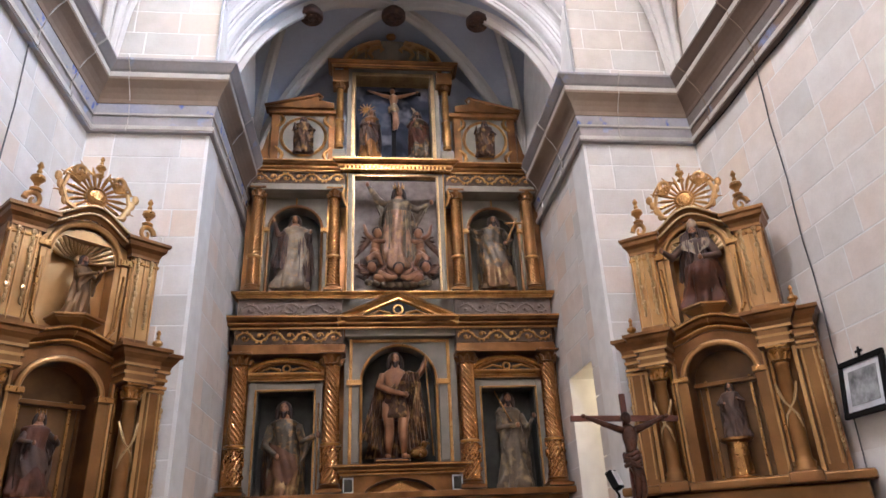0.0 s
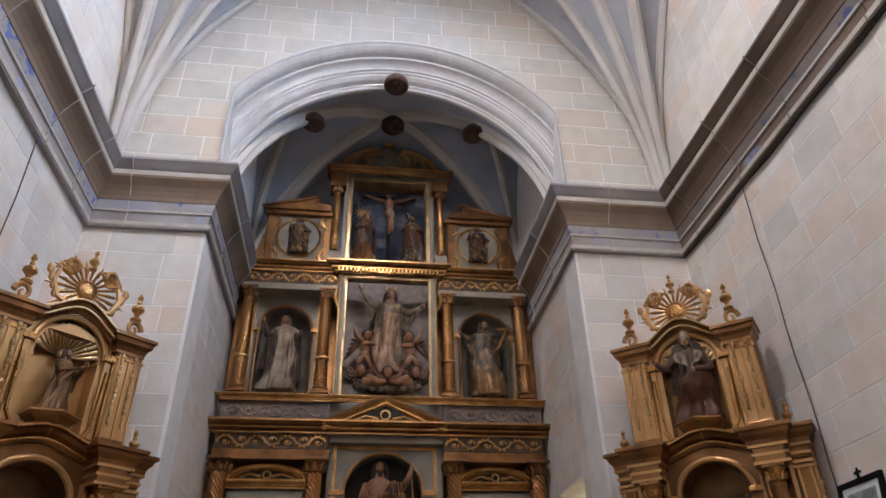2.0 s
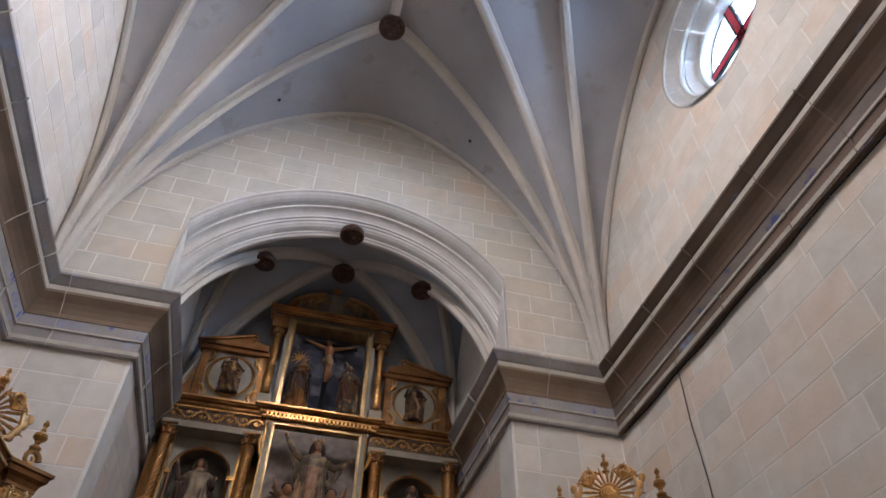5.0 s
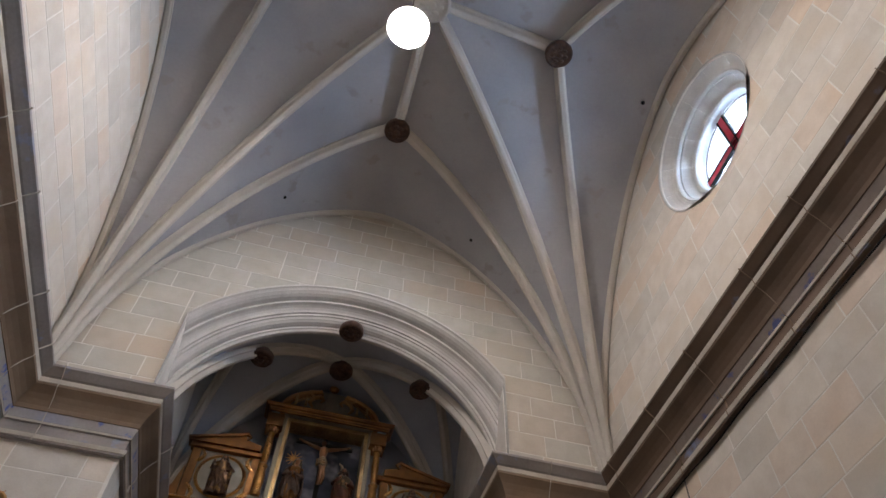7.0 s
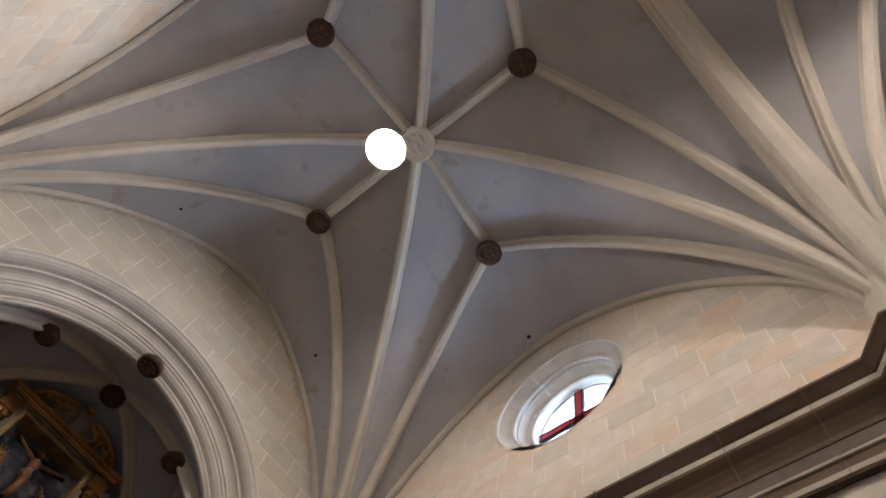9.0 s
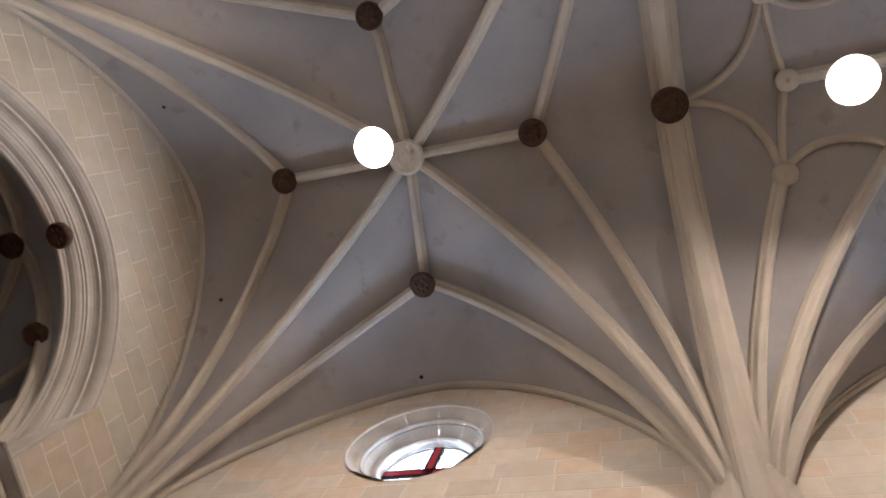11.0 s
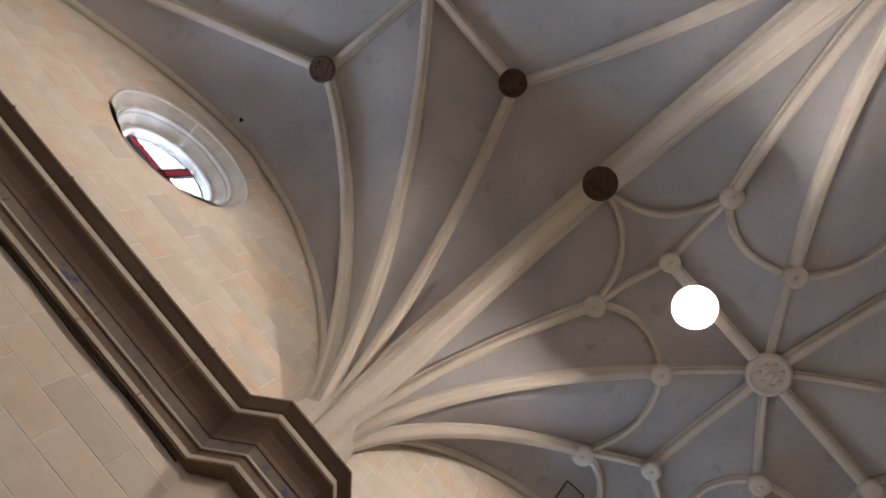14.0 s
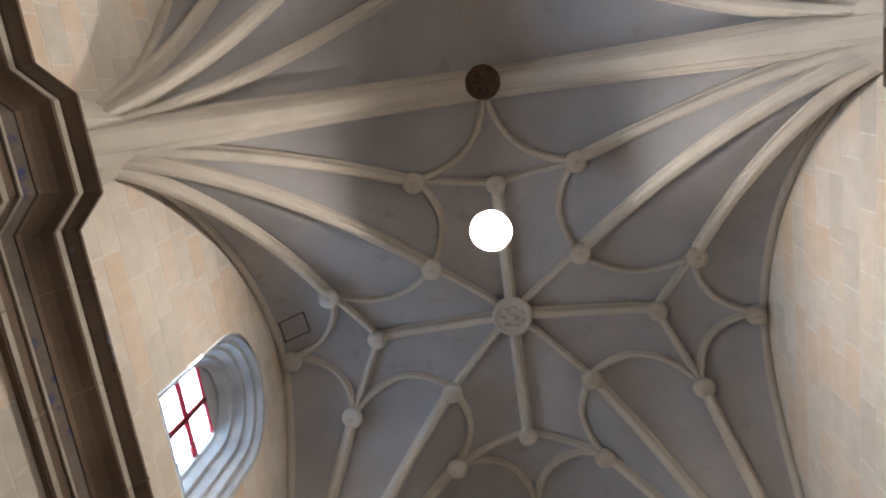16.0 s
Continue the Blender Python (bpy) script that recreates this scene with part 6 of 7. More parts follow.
tube(bm, [(0.1 * math.cos(t), 0, 0.1 * math.sin(t)) for t in [-1.2 + 2.4 * k / 10 for k in range(11)]], [0.004 + 0.022 * math.sin(math.pi * k / 10) for k in range(11)], 6)
mn = part("painted_moon", bm, WHITEROBE, altar, "pale crescent moon")
mn.matrix_world = at(0.62, 7.95, 9.26)


# ---- the two side altarpieces, set across the corners ----
def wave(x, amp, half=0.42):
    return amp * (0.5 + 0.5 * math.cos(math.pi * min(abs(x) / half, 1)))


def wavy_cornice(bm, x0, x1, z, amp, prof_, y=0.0, half=0.42):
    """A moulding that swells upwards in its middle; prof_ of (out, dz)."""
    xs = [x0 + (x1 - x0) * k / 40 for k in range(41)]
    rings = [[bm.verts.new((x, y - o, z + wave(x, amp, half) + dz)) for o, dz in prof_] for x in xs]
    n = len(prof_)
    for a, b in zip(rings, rings[1:]):
        for j in range(n):
            bm.faces.new((a[j], b[j], b[(j + 1) % n], a[(j + 1) % n]))
    bm.faces.new(rings[0])
    bm.faces.new(rings[-1][::-1])
    return bm


def finial(bm, x, y, z, s=1.0):
    lathe(bm, [(0.05 * s, 0), (0.055 * s, 0.02 * s), (0.02 * s, 0.05 * s), (0.03 * s, 0.08 * s), (0.065 * s, 0.12 * s), (0.06 * s, 0.15 * s), (0.02 * s, 0.18 * s), (0.025 * s, 0.2 * s), (0.015 * s, 0.23 * s), (0.03 * s, 0.26 * s), (0.012 * s, 0.3 * s)], 14, Matrix.Translation((x, y, z)))
    return bm


def garland(bm, x, y, z0, z1, seed):
    rnd = random.Random(seed)
    n = int((z1 - z0) / 0.052)
    for k in range(n):
        z = z1 - (z1 - z0) * k / n
        blob(bm, x + rnd.uniform(-0.006, 0.006), y, z, 0.015 + 0.009 * (k % 3 == 0), 0.018, 0.03, 8, 6)
        blob(bm, x + rnd.uniform(-0.01, 0.01), y, z - 0.03, 0.009, 0.012, 0.012, 6, 5)
    return bm


def niche_board(half, spring, x0, x1, z0, z1, y, depth):
    n = 20
    ins = [(-half, z0)] + [(-half * math.cos(math.pi * k / n), spring + half * math.sin(math.pi * k / n)) for k in range(n + 1)] + [(half, z0)]
    outs = [(x0, z0)] + [(x0 + (x1 - x0) * max(0, min(1, (k - 4) / (n - 8))), z1 if 4 <= k <= n - 4 else spring + (z1 - spring) * (min(k, n - k) / 4)) for k in range(n + 1)] + [(x1, z0)]
    bm = bmesh.new()
    rows4 = [[bm.verts.new((x, y + d, z)) for x, z in o] for o, d in ((ins, depth), (ins, 0), (outs, 0), (outs, depth))]
    for a, b in zip(rows4, rows4[1:]):
        for k in range(len(a) - 1):
            bm.faces.new((a[k], a[k + 1], b[k + 1], b[k]))
    return bm


def side_altar(m, label):
    sa = empty("side_altarpiece", m, label, "altarpiece", "side altarpieces")
    P = lambda name, bm, mat, parent=sa, lab="", smooth=False: part(name, bm, mat, parent, lab, smooth)
    P("base", box(-0.95, 0.95, -0.12, 0.45, 0, 1.98, bevel=0.02), BROWNGILT)
    P("table_edge", box(-1.02, 1.02, -0.2, 0.4, 1.98, 2.06, bevel=0.02), BROWNGILT)
    # darker gilding colours in the shade of the recesses between pilasters and columns
    P("body", niche_board(0.3, 2.97, -0.86, 0.86, 2.06, 3.32, 0.0, 0.3), OLDGOLD, sa, "gilded lower storey with arched niche")
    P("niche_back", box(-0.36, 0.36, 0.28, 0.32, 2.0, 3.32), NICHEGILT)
    P("niche_ledge", box(-0.3, 0.3, 0.2, 0.28, 2.93, 2.97, bevel=0.008), BROWNGILT)
    for e in (-0.27, 0.27):
        P("niche_panel_edge", box(e - 0.012, e + 0.012, 0.25, 0.28, 2.1, 2.93, bevel=0.004), OLDGOLD)
    for s in (1, -1):
        P("niche_strip", box(s * 0.2 - 0.012, s * 0.2 + 0.012, 0.255, 0.28, 2.1, 3.0, bevel=0.004), GOLD)
        P("jamb", box(s * 0.345 - 0.05, s * 0.345 + 0.05, -0.05, 0.0, 2.06, 2.95, bevel=0.008), BROWNGILT)
        P("impost", box(s * 0.35 - 0.07, s * 0.35 + 0.07, -0.08, 0.0, 2.95, 3.0, bevel=0.008), GOLD)
        P("pilaster", box(s * 0.755 - 0.075, s * 0.755 + 0.075, -0.08, 0.3, 2.06, 3.2, bevel=0.012), BROWNGILT)
        for e in (-0.05, 0.045):
            P("pilaster_edge", box(s * 0.755 + e - 0.009, s * 0.755 + e + 0.009, -0.092, -0.075, 2.12, 3.14, bevel=0.004), GILTWOOD)
        P("necking", box(s * 0.755 - 0.085, s * 0.755 + 0.085, -0.095, 0.1, 3.08, 3.11, bevel=0.006), GILTWOOD)
        tagged(P("garland", garland(bmesh.new(), s * 0.835, -0.06, 2.2, 3.1, 4), PALEGOLD), kind="stuff")
        col = P("column", lathe(bmesh.new(), [(0.098, 2.06), (0.098, 2.1), (0.078, 2.115), (0.09, 2.145), (0.066, 2.17), (0.064, 2.2), (0.068, 2.5), (0.056, 2.94), (0.064, 2.95), (0.064, 2.97), (0.056, 2.98)], 20, Matrix.Translation((s * 0.53, -0.13, 0))), BROWNGILT, sa, "gilt column with garland", True)
        P("capital", capital(bmesh.new(), s * 0.53, -0.13, 2.98, 3.12, 0.068), GOLD, col)
        P("entablature_block", box(s * 0.53 - 0.13, s * 0.53 + 0.13, -0.24, 0.0, 3.12, 3.3, bevel=0.012), BROWNGILT)
        P("entablature_block", box(s * 0.75 - 0.085, s * 0.75 + 0.085, -0.105, 0.3, 3.16, 3.3, bevel=0.012), BROWNGILT)
        run = [(s * 0.83, 0.25), (s * 0.83, -0.11), (s * 0.67, -0.11), (s * 0.67, -0.23), (s * 0.4, -0.23), (s * 0.4, 0.0)]
        bm = moulding(bmesh.new(), run if s < 0 else run[::-1], [(-a, z) for a, z in ((0, 3.28), (0.02, 3.28), (0.03, 3.32), (0.06, 3.36), (0.07, 3.39), (0.095, 3.4), (0.095, 3.43), (0, 3.45))])
        P("cornice_end", bm, OLDGOLD)
        P("finial", finial(bmesh.new(), s * 0.74, -0.05, 3.45, 0.72), GOLD)
        for z in (3.13, 3.2, 3.27):
            P("fillet", moulding(bmesh.new(), run if s < 0 else run[::-1], [(0.02, z - 0.012), (-0.012 if z < 3.25 else -0.026, z - 0.012), (-0.012 if z < 3.25 else -0.026, z + 0.012), (0.02, z + 0.012)]), GILTWOOD, sa, "thin gilt fillet under the cornice")
        for e in (-0.13, 0.13):
            P("column_strip", box(s * 0.53 + e - 0.012, s * 0.53 + e + 0.012, -0.07, 0.0, 2.06, 3.12, bevel=0.005), GILTWOOD)
        P("plinth_block", box(s * 0.53 - 0.13, s * 0.53 + 0.13, -0.25, 0.0, 1.985, 2.075, bevel=0.012), OLDGOLD)
        bm = bmesh.new()
        for j in (1, -1):
            tube(bm, [(s * 0.53 + j * (0.012 + 0.07 * (k / 8) ** 0.6), -0.2 + 0.05 * k / 8, 2.6 + 0.2 * k / 8) for k in range(9)], [0.008 + 0.006 * math.sin(math.pi * k / 8) for k in range(9)], 6)
            tube(bm, [(s * 0.53 + j * 0.012, -0.2, 2.6), (s * 0.53 - j * 0.04, -0.19, 2.52), (s * 0.53 - j * 0.06, -0.17, 2.42)], [0.01, 0.012, 0.005], 6)
        P("ribbon", bm, PALEGOLD, col, "gilded crossed ribbon")
        # upper storey
        P("upper_pilaster", box(s * 0.515 - 0.115, s * 0.515 + 0.115, -0.06, 0.25, 3.46, 4.34, bevel=0.012), GILTWOOD)
        for j in (0.05, -0.07):
            tagged(P("garland", garland(bmesh.new(), s * (0.52 + j), -0.075, 3.62, 4.28, int(50 + 10 * j)), PALEGOLD), kind="stuff")
        for j in (0.105, -0.005, -0.105):
            P("fillet_strip", box(s * 0.52 + j - 0.007, s * 0.52 + j + 0.007, -0.075, -0.055, 3.5, 4.3, bevel=0.004), GILTWOOD)
        P("upper_plinth", box(s * 0.515 - 0.125, s * 0.515 + 0.125, -0.075, 0.2, 3.44, 3.54, bevel=0.012), OLDGOLD)
        P("upper_necking", box(s * 0.52 - 0.13, s * 0.52 + 0.13, -0.075, 0.2, 4.24, 4.27, bevel=0.008), GOLD)
        P("fillet_strip", box(s * 0.44 - 0.012, s * 0.44 + 0.012, -0.05, 0.0, 2.06, 3.1, bevel=0.005), GOLD)
        P("fillet_strip", box(s * 0.655 - 0.018, s * 0.655 + 0.018, -0.1, 0.0, 2.06, 3.15, bevel=0.006), GILTWOOD)
        P("fillet_strip", box(s * 0.395 - 0.01, s * 0.395 + 0.01, -0.045, 0.0, 3.5, 4.32, bevel=0.004), GOLD)
        P("fillet_strip", box(s * 0.62 - 0.03, s * 0.62 + 0.03, -0.03, 0.2, 3.46, 4.34, bevel=0.01), OLDGOLD)
        P("upper_strip", box(s * 0.345 - 0.03, s * 0.345 + 0.03, -0.03, 0.0, 3.5, 4.2, bevel=0.01), GILTWOOD)
        P("upper_impost", box(s * 0.35 - 0.055, s * 0.35 + 0.055, -0.06, 0.0, 4.2, 4.26, bevel=0.008), GOLD)
        bm = moulding(bmesh.new(), [(s * 0.5 - 0.12, 0.2), (s * 0.5 - 0.12, -0.07), (s * 0.5 + 0.12, -0.07), (s * 0.5 + 0.12, 0.2)], [(-a, z) for a, z in ((0, 4.3), (0.015, 4.3), (0.015, 4.33), (0.03, 4.37), (0.06, 4.4), (0.065, 4.44), (0.085, 4.45), (0.085, 4.48), (0, 4.5))])
        P("upper_cornice_end", bm, OLDGOLD)
        bm = tube(bmesh.new(), [(s * (0.5 + 0.075 * (1 - k / 16) * math.cos(k * 0.55)), -0.02, 4.585 + 0.085 * (1 - k / 18) * math.sin(k * 0.55)) for k in range(15)], [0.028 - 0.0012 * k for k in range(15)], 8)
        B(bm, s * 0.5 - 0.09, s * 0.5 + 0.09, -0.05, 0.05, 4.49, 4.53)
        P("volute", bm, GILTWOOD, sa, "gilded scroll volute")
        P("finial", finial(bmesh.new(), s * 0.5, -0.02, 4.67, 0.95), GOLD)
    P("arch_band", tube(bmesh.new(), [(-0.33 * math.cos(math.pi * k / 20), -0.02, 2.98 + 0.3 * math.sin(math.pi * k / 20)) for k in range(21)], 0.028, 8), GILTWOOD)
    cp = [(0, 0), (0.03, 0.0), (0.05, 0.04), (0.1, 0.07), (0.12, 0.1), (0.15, 0.11), (0.15, 0.14), (0, 0.16)]
    P("gable", prism(bmesh.new(), [(-0.5 + k / 24, 3.315 + wave(-0.5 + k / 24, 0.1)) for k in range(25)] + [(0.5, 3.285), (-0.5, 3.285)], 0.004, 0.28), OLDGOLD)
    P("cornice", wavy_cornice(bmesh.new(), -0.5, 0.5, 3.3, 0.1, cp), OLDGOLD, sa, "swelling gilded cornice")
    P("upper_body", niche_board(0.27, 4.18, -0.62, 0.62, 3.44, 4.36, 0.0, 0.2), GILTWOOD, sa, "gilded upper storey with shell niche")
    P("upper_back", box(-0.34, 0.34, 0.18, 0.22, 3.44, 4.6), GILTWOOD)
    P("upper_gable", prism(bmesh.new(), [(-0.42 + 0.84 * k / 24, 4.37 + wave(-0.42 + 0.84 * k / 24, 0.19)) for k in range(25)] + [(0.42, 4.35)] + [(0.305 * math.cos(math.pi * k / 16), 4.2 + 0.305 * math.sin(math.pi * k / 16)) for k in range(1, 16)] + [(-0.42, 4.35)], 0.004, 0.19), GILTWOOD)
    for z, dy in ((0.02, -0.115), (0.085, -0.125)):
        P("gilt_edge", tube(bmesh.new(), [(-0.42 + 0.84 * k / 30, dy + 0.03 - z * 0.3, 4.375 + z + wave(-0.42 + 0.84 * k / 30, 0.2)) for k in range(31)], 0.011, 6), PALEGOLD)
    for z, dy in ((0.03, -0.06), (0.12, -0.15)):
        P("gilt_edge", tube(bmesh.new(), [(-0.5 + k / 30, dy, 3.3 + z + wave(-0.5 + k / 30, 0.1)) for k in range(31)], 0.011, 6), GOLD)
    sh = P("shell", lathe(bmesh.new(), [(0.01, 0), (0.05, 0.02), (0.05, 0.04), (0.01, 0.06)], 12, pose(0, 0.12, 4.2, 90)), PALEGOLD, sa, "gilded scallop shell niche head", True)
    first_ = None
    for k in range(15):
        if first_ is None:
            first_ = P("flute", tube(bmesh.new(), [(0.03, 0.14, 0), (0.15, 0.12, 0), (0.27, 0.02, 0)], [0.006, 0.017, 0.029], 6), PALEGOLD, sh, "", True)
            fl = first_
        else:
            fl = new("flute", first_.data)
            fl.parent = sh
        fl.matrix_local = pose(0, 0, 4.2, 0, -180 * (k + 0.5) / 15, 0)
    P("upper_arch", tube(bmesh.new(), [(-0.31 * math.cos(math.pi * k / 20), -0.015, 4.2 + 0.31 * math.sin(math.pi * k / 20)) for k in range(21)], 0.03, 8), GILTWOOD)
    P("upper_cornice", wavy_cornice(bmesh.new(), -0.42, 0.42, 4.36, 0.2, [(a * 0.8, b * 0.8) for a, b in cp]), OLDGOLD, sa, "arched gilded cornice")
    P("bracket", lathe(bmesh.new(), [(0.03, 3.45), (0.06, 3.46), (0.1, 3.5), (0.18, 3.56), (0.225, 3.585), (0.215, 3.595), (0.24, 3.605), (0.24, 3.62)], 6, Matrix.Translation((0, -0.03, 0)) @ pose(0, 0, 0, 0, 0, 30)), GILTWOOD, sa, "moulded statue bracket")
    bm = tube(bmesh.new(), [(x, -0.03, z) for x, z in ((-0.36, 4.1), (-0.34, 3.6), (-0.28, 3.5), (-0.12, 3.47), (0.12, 3.47), (0.28, 3.5), (0.34, 3.6), (0.36, 4.1))], 0.02, 6)
    P("niche_moulding", bm, GOLD)
    # sunburst
    sb = P("sunburst", lathe(bmesh.new(), [(0.1, 0), (0.11, 0.02), (0.1, 0.03)], 20, pose(0, 0.02, 4.8, 90)), GOLD, sa, "gilded sunburst crest")
    longest = None
    for k in range(22):
        if longest is None:
            longest = P("ray", tube(bmesh.new(), [(0.06, 0, 0), (0.26, -0.01, 0), (0.37, 0, 0)], [0.01, 0.019, 0.003], 5), GOLD, sb)
            ray_ = longest
        else:
            ray_ = new("ray", longest.data)
            ray_.parent = sb
        ray_.matrix_local = pose(0, 0, 4.8, 0, -(360 * k / 22 + 6), 0) @ Matrix.Diagonal((1 if k % 2 else 0.82, 1, 1, 1))
    P("sun_disc", lathe(bmesh.new(), [(0.09, 0), (0.095, 0.03), (0.075, 0.045), (0.07, 0.035), (0.04, 0.045)], 20, pose(0, 0, 4.8, 90)), GOLD, sb)
    for s in (1, -1):
        bm = tube(bmesh.new(), [(s * (0.17 + 0.06 * (1 - k / 20) * math.cos(0.5 * k - 0.8)), -0.03, 5.0 + 0.06 * (1 - k / 20) * math.sin(0.5 * k - 0.8)) for k in range(15)], [0.03 - 0.0015 * k for k in range(15)], 7)
        for k in range(4):
            blob(bm, s * (0.26 + 0.03 * k), -0.02, 4.68 + 0.07 * k, 0.035, 0.02, 0.05, 7, 5)
        tube(bm, [(s * 0.1, -0.02, 4.6), (s * 0.24, -0.02, 4.66), (s * 0.3, -0.02, 4.8), (s * 0.27, -0.02, 4.92)], [0.03, 0.025, 0.025, 0.02], 6)
        P("scroll", bm, GILTWOOD, sb)
        bm = bmesh.new()
        for k in range(7):
            a = math.radians(18 + 17 * k)
            tube(bm, [(s * 0.16, -0.015, 4.9), (s * (0.16 + 0.08 * math.cos(a)), -0.035, 4.9 + 0.08 * math.sin(a)), (s * (0.16 + 0.135 * math.cos(a)), -0.01, 4.9 + 0.135 * math.sin(a))], [0.01, 0.018, 0.012], 6)
        tube(bm, [(s * (0.16 + 0.145 * math.cos(math.radians(8 + 7 * k))), -0.012, 4.9 + 0.145 * math.sin(math.radians(8 + 7 * k))) for k in range(19)], 0.011, 6)
        P("rocaille", bm, GOLD, sb, "gilded shell scroll beside the rays")
    P("finial", finial(bmesh.new(), 0, 0, 5.02, 0.7), GOLD, sb)
    return sa


def vestment(bm, H):
    """A low mitre and a pale cape collar for the seated bishop."""
    n0 = len(bm.faces)
    lathe(bm, [(0.05 * H, 0.83 * H), (0.056 * H, 0.85 * H), (0.05 * H, 0.9 * H), (0.02 * H, 0.94 * H), (0.004 * H, 0.95 * H)], 16)
    for e_ in (1, -1):
        drape(bm, lambda u: (e_ * (0.02 + 0.1 * u) * H, (-0.09 + 0.03 * u) * H, (0.71 - 0.02 * u) * H), lambda u: (e_ * (0.015 + 0.13 * u) * H, (-0.13 + 0.03 * u) * H, (0.52 + 0.08 * u) * H), 2, 0.02 * H, 10, 6)
    painted(bm, n0, 4)


mR = pose(3.23, 5.935, 0, 0, 0, -38.5)
mL = pose(-2.495, 5.85, -0.1, 0, 0, 42.7)
side_altar(mR, "gilded baroque side altarpiece with a seated saint")
side_altar(mL, "gilded baroque side altarpiece with a preaching friar")
figure("seated_saint_statue", mR @ pose(0.02, -0.02, 3.62, 0, 0, 8), 1.0, (REDROBE, DARKROBE, FL, HR, WHITEROBE), "seated bishop saint statue in red and brown robes", [[(-0.12, -0.02, 0.66), (-0.24, -0.12, 0.52), (-0.3, -0.22, 0.56)], [(0.12, -0.02, 0.66), (0.18, -0.16, 0.46), (0.05, -0.24, 0.44)]], seated=True, extra=vestment, front=False, bodice=0.5, seed=37, wide=0.95)
figure("friar_statue", mL @ pose(0.0, 0.0, 3.62, 0, 0, 20), 0.6, (NICHEGILT, DARKROBE, FL, HR), "friar statue in brown robe holding a small cross", [[(-0.11, -0.02, 0.74), (-0.14, -0.12, 0.62), (0.05, -0.24, 0.7)], [(0.11, -0.02, 0.74), (0.16, -0.14, 0.62), (0.14, -0.26, 0.76)]], cloak=False, seed=41, extra=staff((0.12, -0.28, 0.72), (0.3, -0.3, 0.86), 0.012), wide=1.1)
figure("small_saint_statue", mR @ pose(0.02, 0.1, 2.42), 0.5, (DARKROBE, DARKROBE, FL, HR), "small dark saint statue in lower niche", [[(-0.12, -0.02, 0.74), (-0.2, -0.1, 0.62), (-0.1, -0.2, 0.6)], [(0.12, -0.02, 0.74), (0.22, -0.1, 0.62), (0.16, -0.2, 0.66)]], seed=43, wide=1.2)
figure("small_saint_statue", mL @ pose(-0.08, 0.1, 2.2), 0.66, (REDROBE, DARKROBE, FL, HR), "small crowned lady statue in lower niche", [[(-0.12, -0.02, 0.74), (-0.2, -0.1, 0.62), (-0.1, -0.2, 0.6)], [(0.12, -0.02, 0.74), (0.22, -0.1, 0.62), (0.16, -0.2, 0.66)]], crown=True, beard=False, seed=47, wide=1.2)
for mm, zz in ((mR, 2.42), (mL, 2.2)):
    pl = part("statue_pedestal", lathe(bmesh.new(), [(0.16, 2.06), (0.17, 2.08), (0.1, 2.1), (0.09, zz - 0.04), (0.14, zz - 0.02), (0.14, zz)], 18), GOLD)
    pl.matrix_world = mm @ pose(0, 0.1, 0)
    tagged(pl, "small turned gilded pedestal in niche", "pedestal", "niche pedestals")

# ---- crucifix on a stand and a floodlight beside it ----
cf = empty("processional_cross", pose(1.9, 5.0, 0, 0, 0, 6), "dark red wooden cross on a tall pole", "cross")
part("upright", box(-0.022, 0.022, -0.012, 0.012, 1.72, 2.63, bevel=0.004), CROSSWOOD, cf)
part("crossbar", box(-0.43, 0.43, -0.016, 0.008, 2.425, 2.468, bevel=0.004), CROSSWOOD, cf)
part("pole", tube(bmesh.new(), [(0, 0, 0.03), (0, 0, 1.75)], 0.018, 10), CROSSWOOD, cf)
part("foot", lathe(bmesh.new(), [(0.2, 0), (0.2, 0.03), (0.06, 0.07), (0.03, 0.12)], 20), CROSSWOOD, cf)
crucified(pose(1.9, 4.975, 1.83, 0, 0, 6), 0.68, (DARKBODY, DARKBODY, DARKBODY), "dark bronzed crucified figure on a wooden cross")
fl_ = empty("floodlight", pose(1.78, 5.06, 2.02), "small black floodlight on a thin stand", "floodlight")
hd = part("head", box(-0.045, 0.045, -0.03, 0.03, -0.07, 0.07, bevel=0.012), BLACK, fl_)
hd.rotation_euler = (radians(-25), 0, radians(40))
part("lens", box(-0.035, 0.035, -0.034, -0.028, -0.055, 0.055, bevel=0.004), WHITEMAT, hd)
part("stand", tube(bmesh.new(), [(0.03, 0.03, -2.02), (0.03, 0.03, -0.1), (0.0, 0.02, -0.05)], 0.01, 8), BLACK, fl_)
part("stand_foot", lathe(bmesh.new(), [(0.14, -2.02), (0.14, -2.0), (0.02, -1.98)], 16), BLACK, fl_)

# ---- picture, wires, vent holes, lit side door ----
pc = empty("framed_picture", pose(XE - 0.03, 5.08, 2.68, 0, 8, 0), "black framed grey print with small cross on top", "picture")
bm = bmesh.new()
for a in ((-0.27, 0.27, 0.19, 0.235), (-0.27, 0.27, -0.235, -0.19), (-0.27, -0.225, -0.19, 0.19), (0.225, 0.27, -0.19, 0.19)):
    B(bm, -0.02, 0.015, a[0], a[1], a[2], a[3], bevel=0.006)
part("frame", bm, BLACK, pc)
part("mat", box(-0.002, 0.004, -0.225, 0.225, -0.19, 0.19), WHITEMAT, pc)
part("print", box(-0.006, -0.002, -0.17, 0.17, -0.14, 0.14), PRINTGREY, pc)
bm = box(-0.01, 0.005, -0.012, 0.012, 0.235, 0.32, bevel=0.003)
B(bm, -0.011, 0.004, -0.04, 0.04, 0.272, 0.292, bevel=0.003)
part("cross", bm, BLACK, pc)
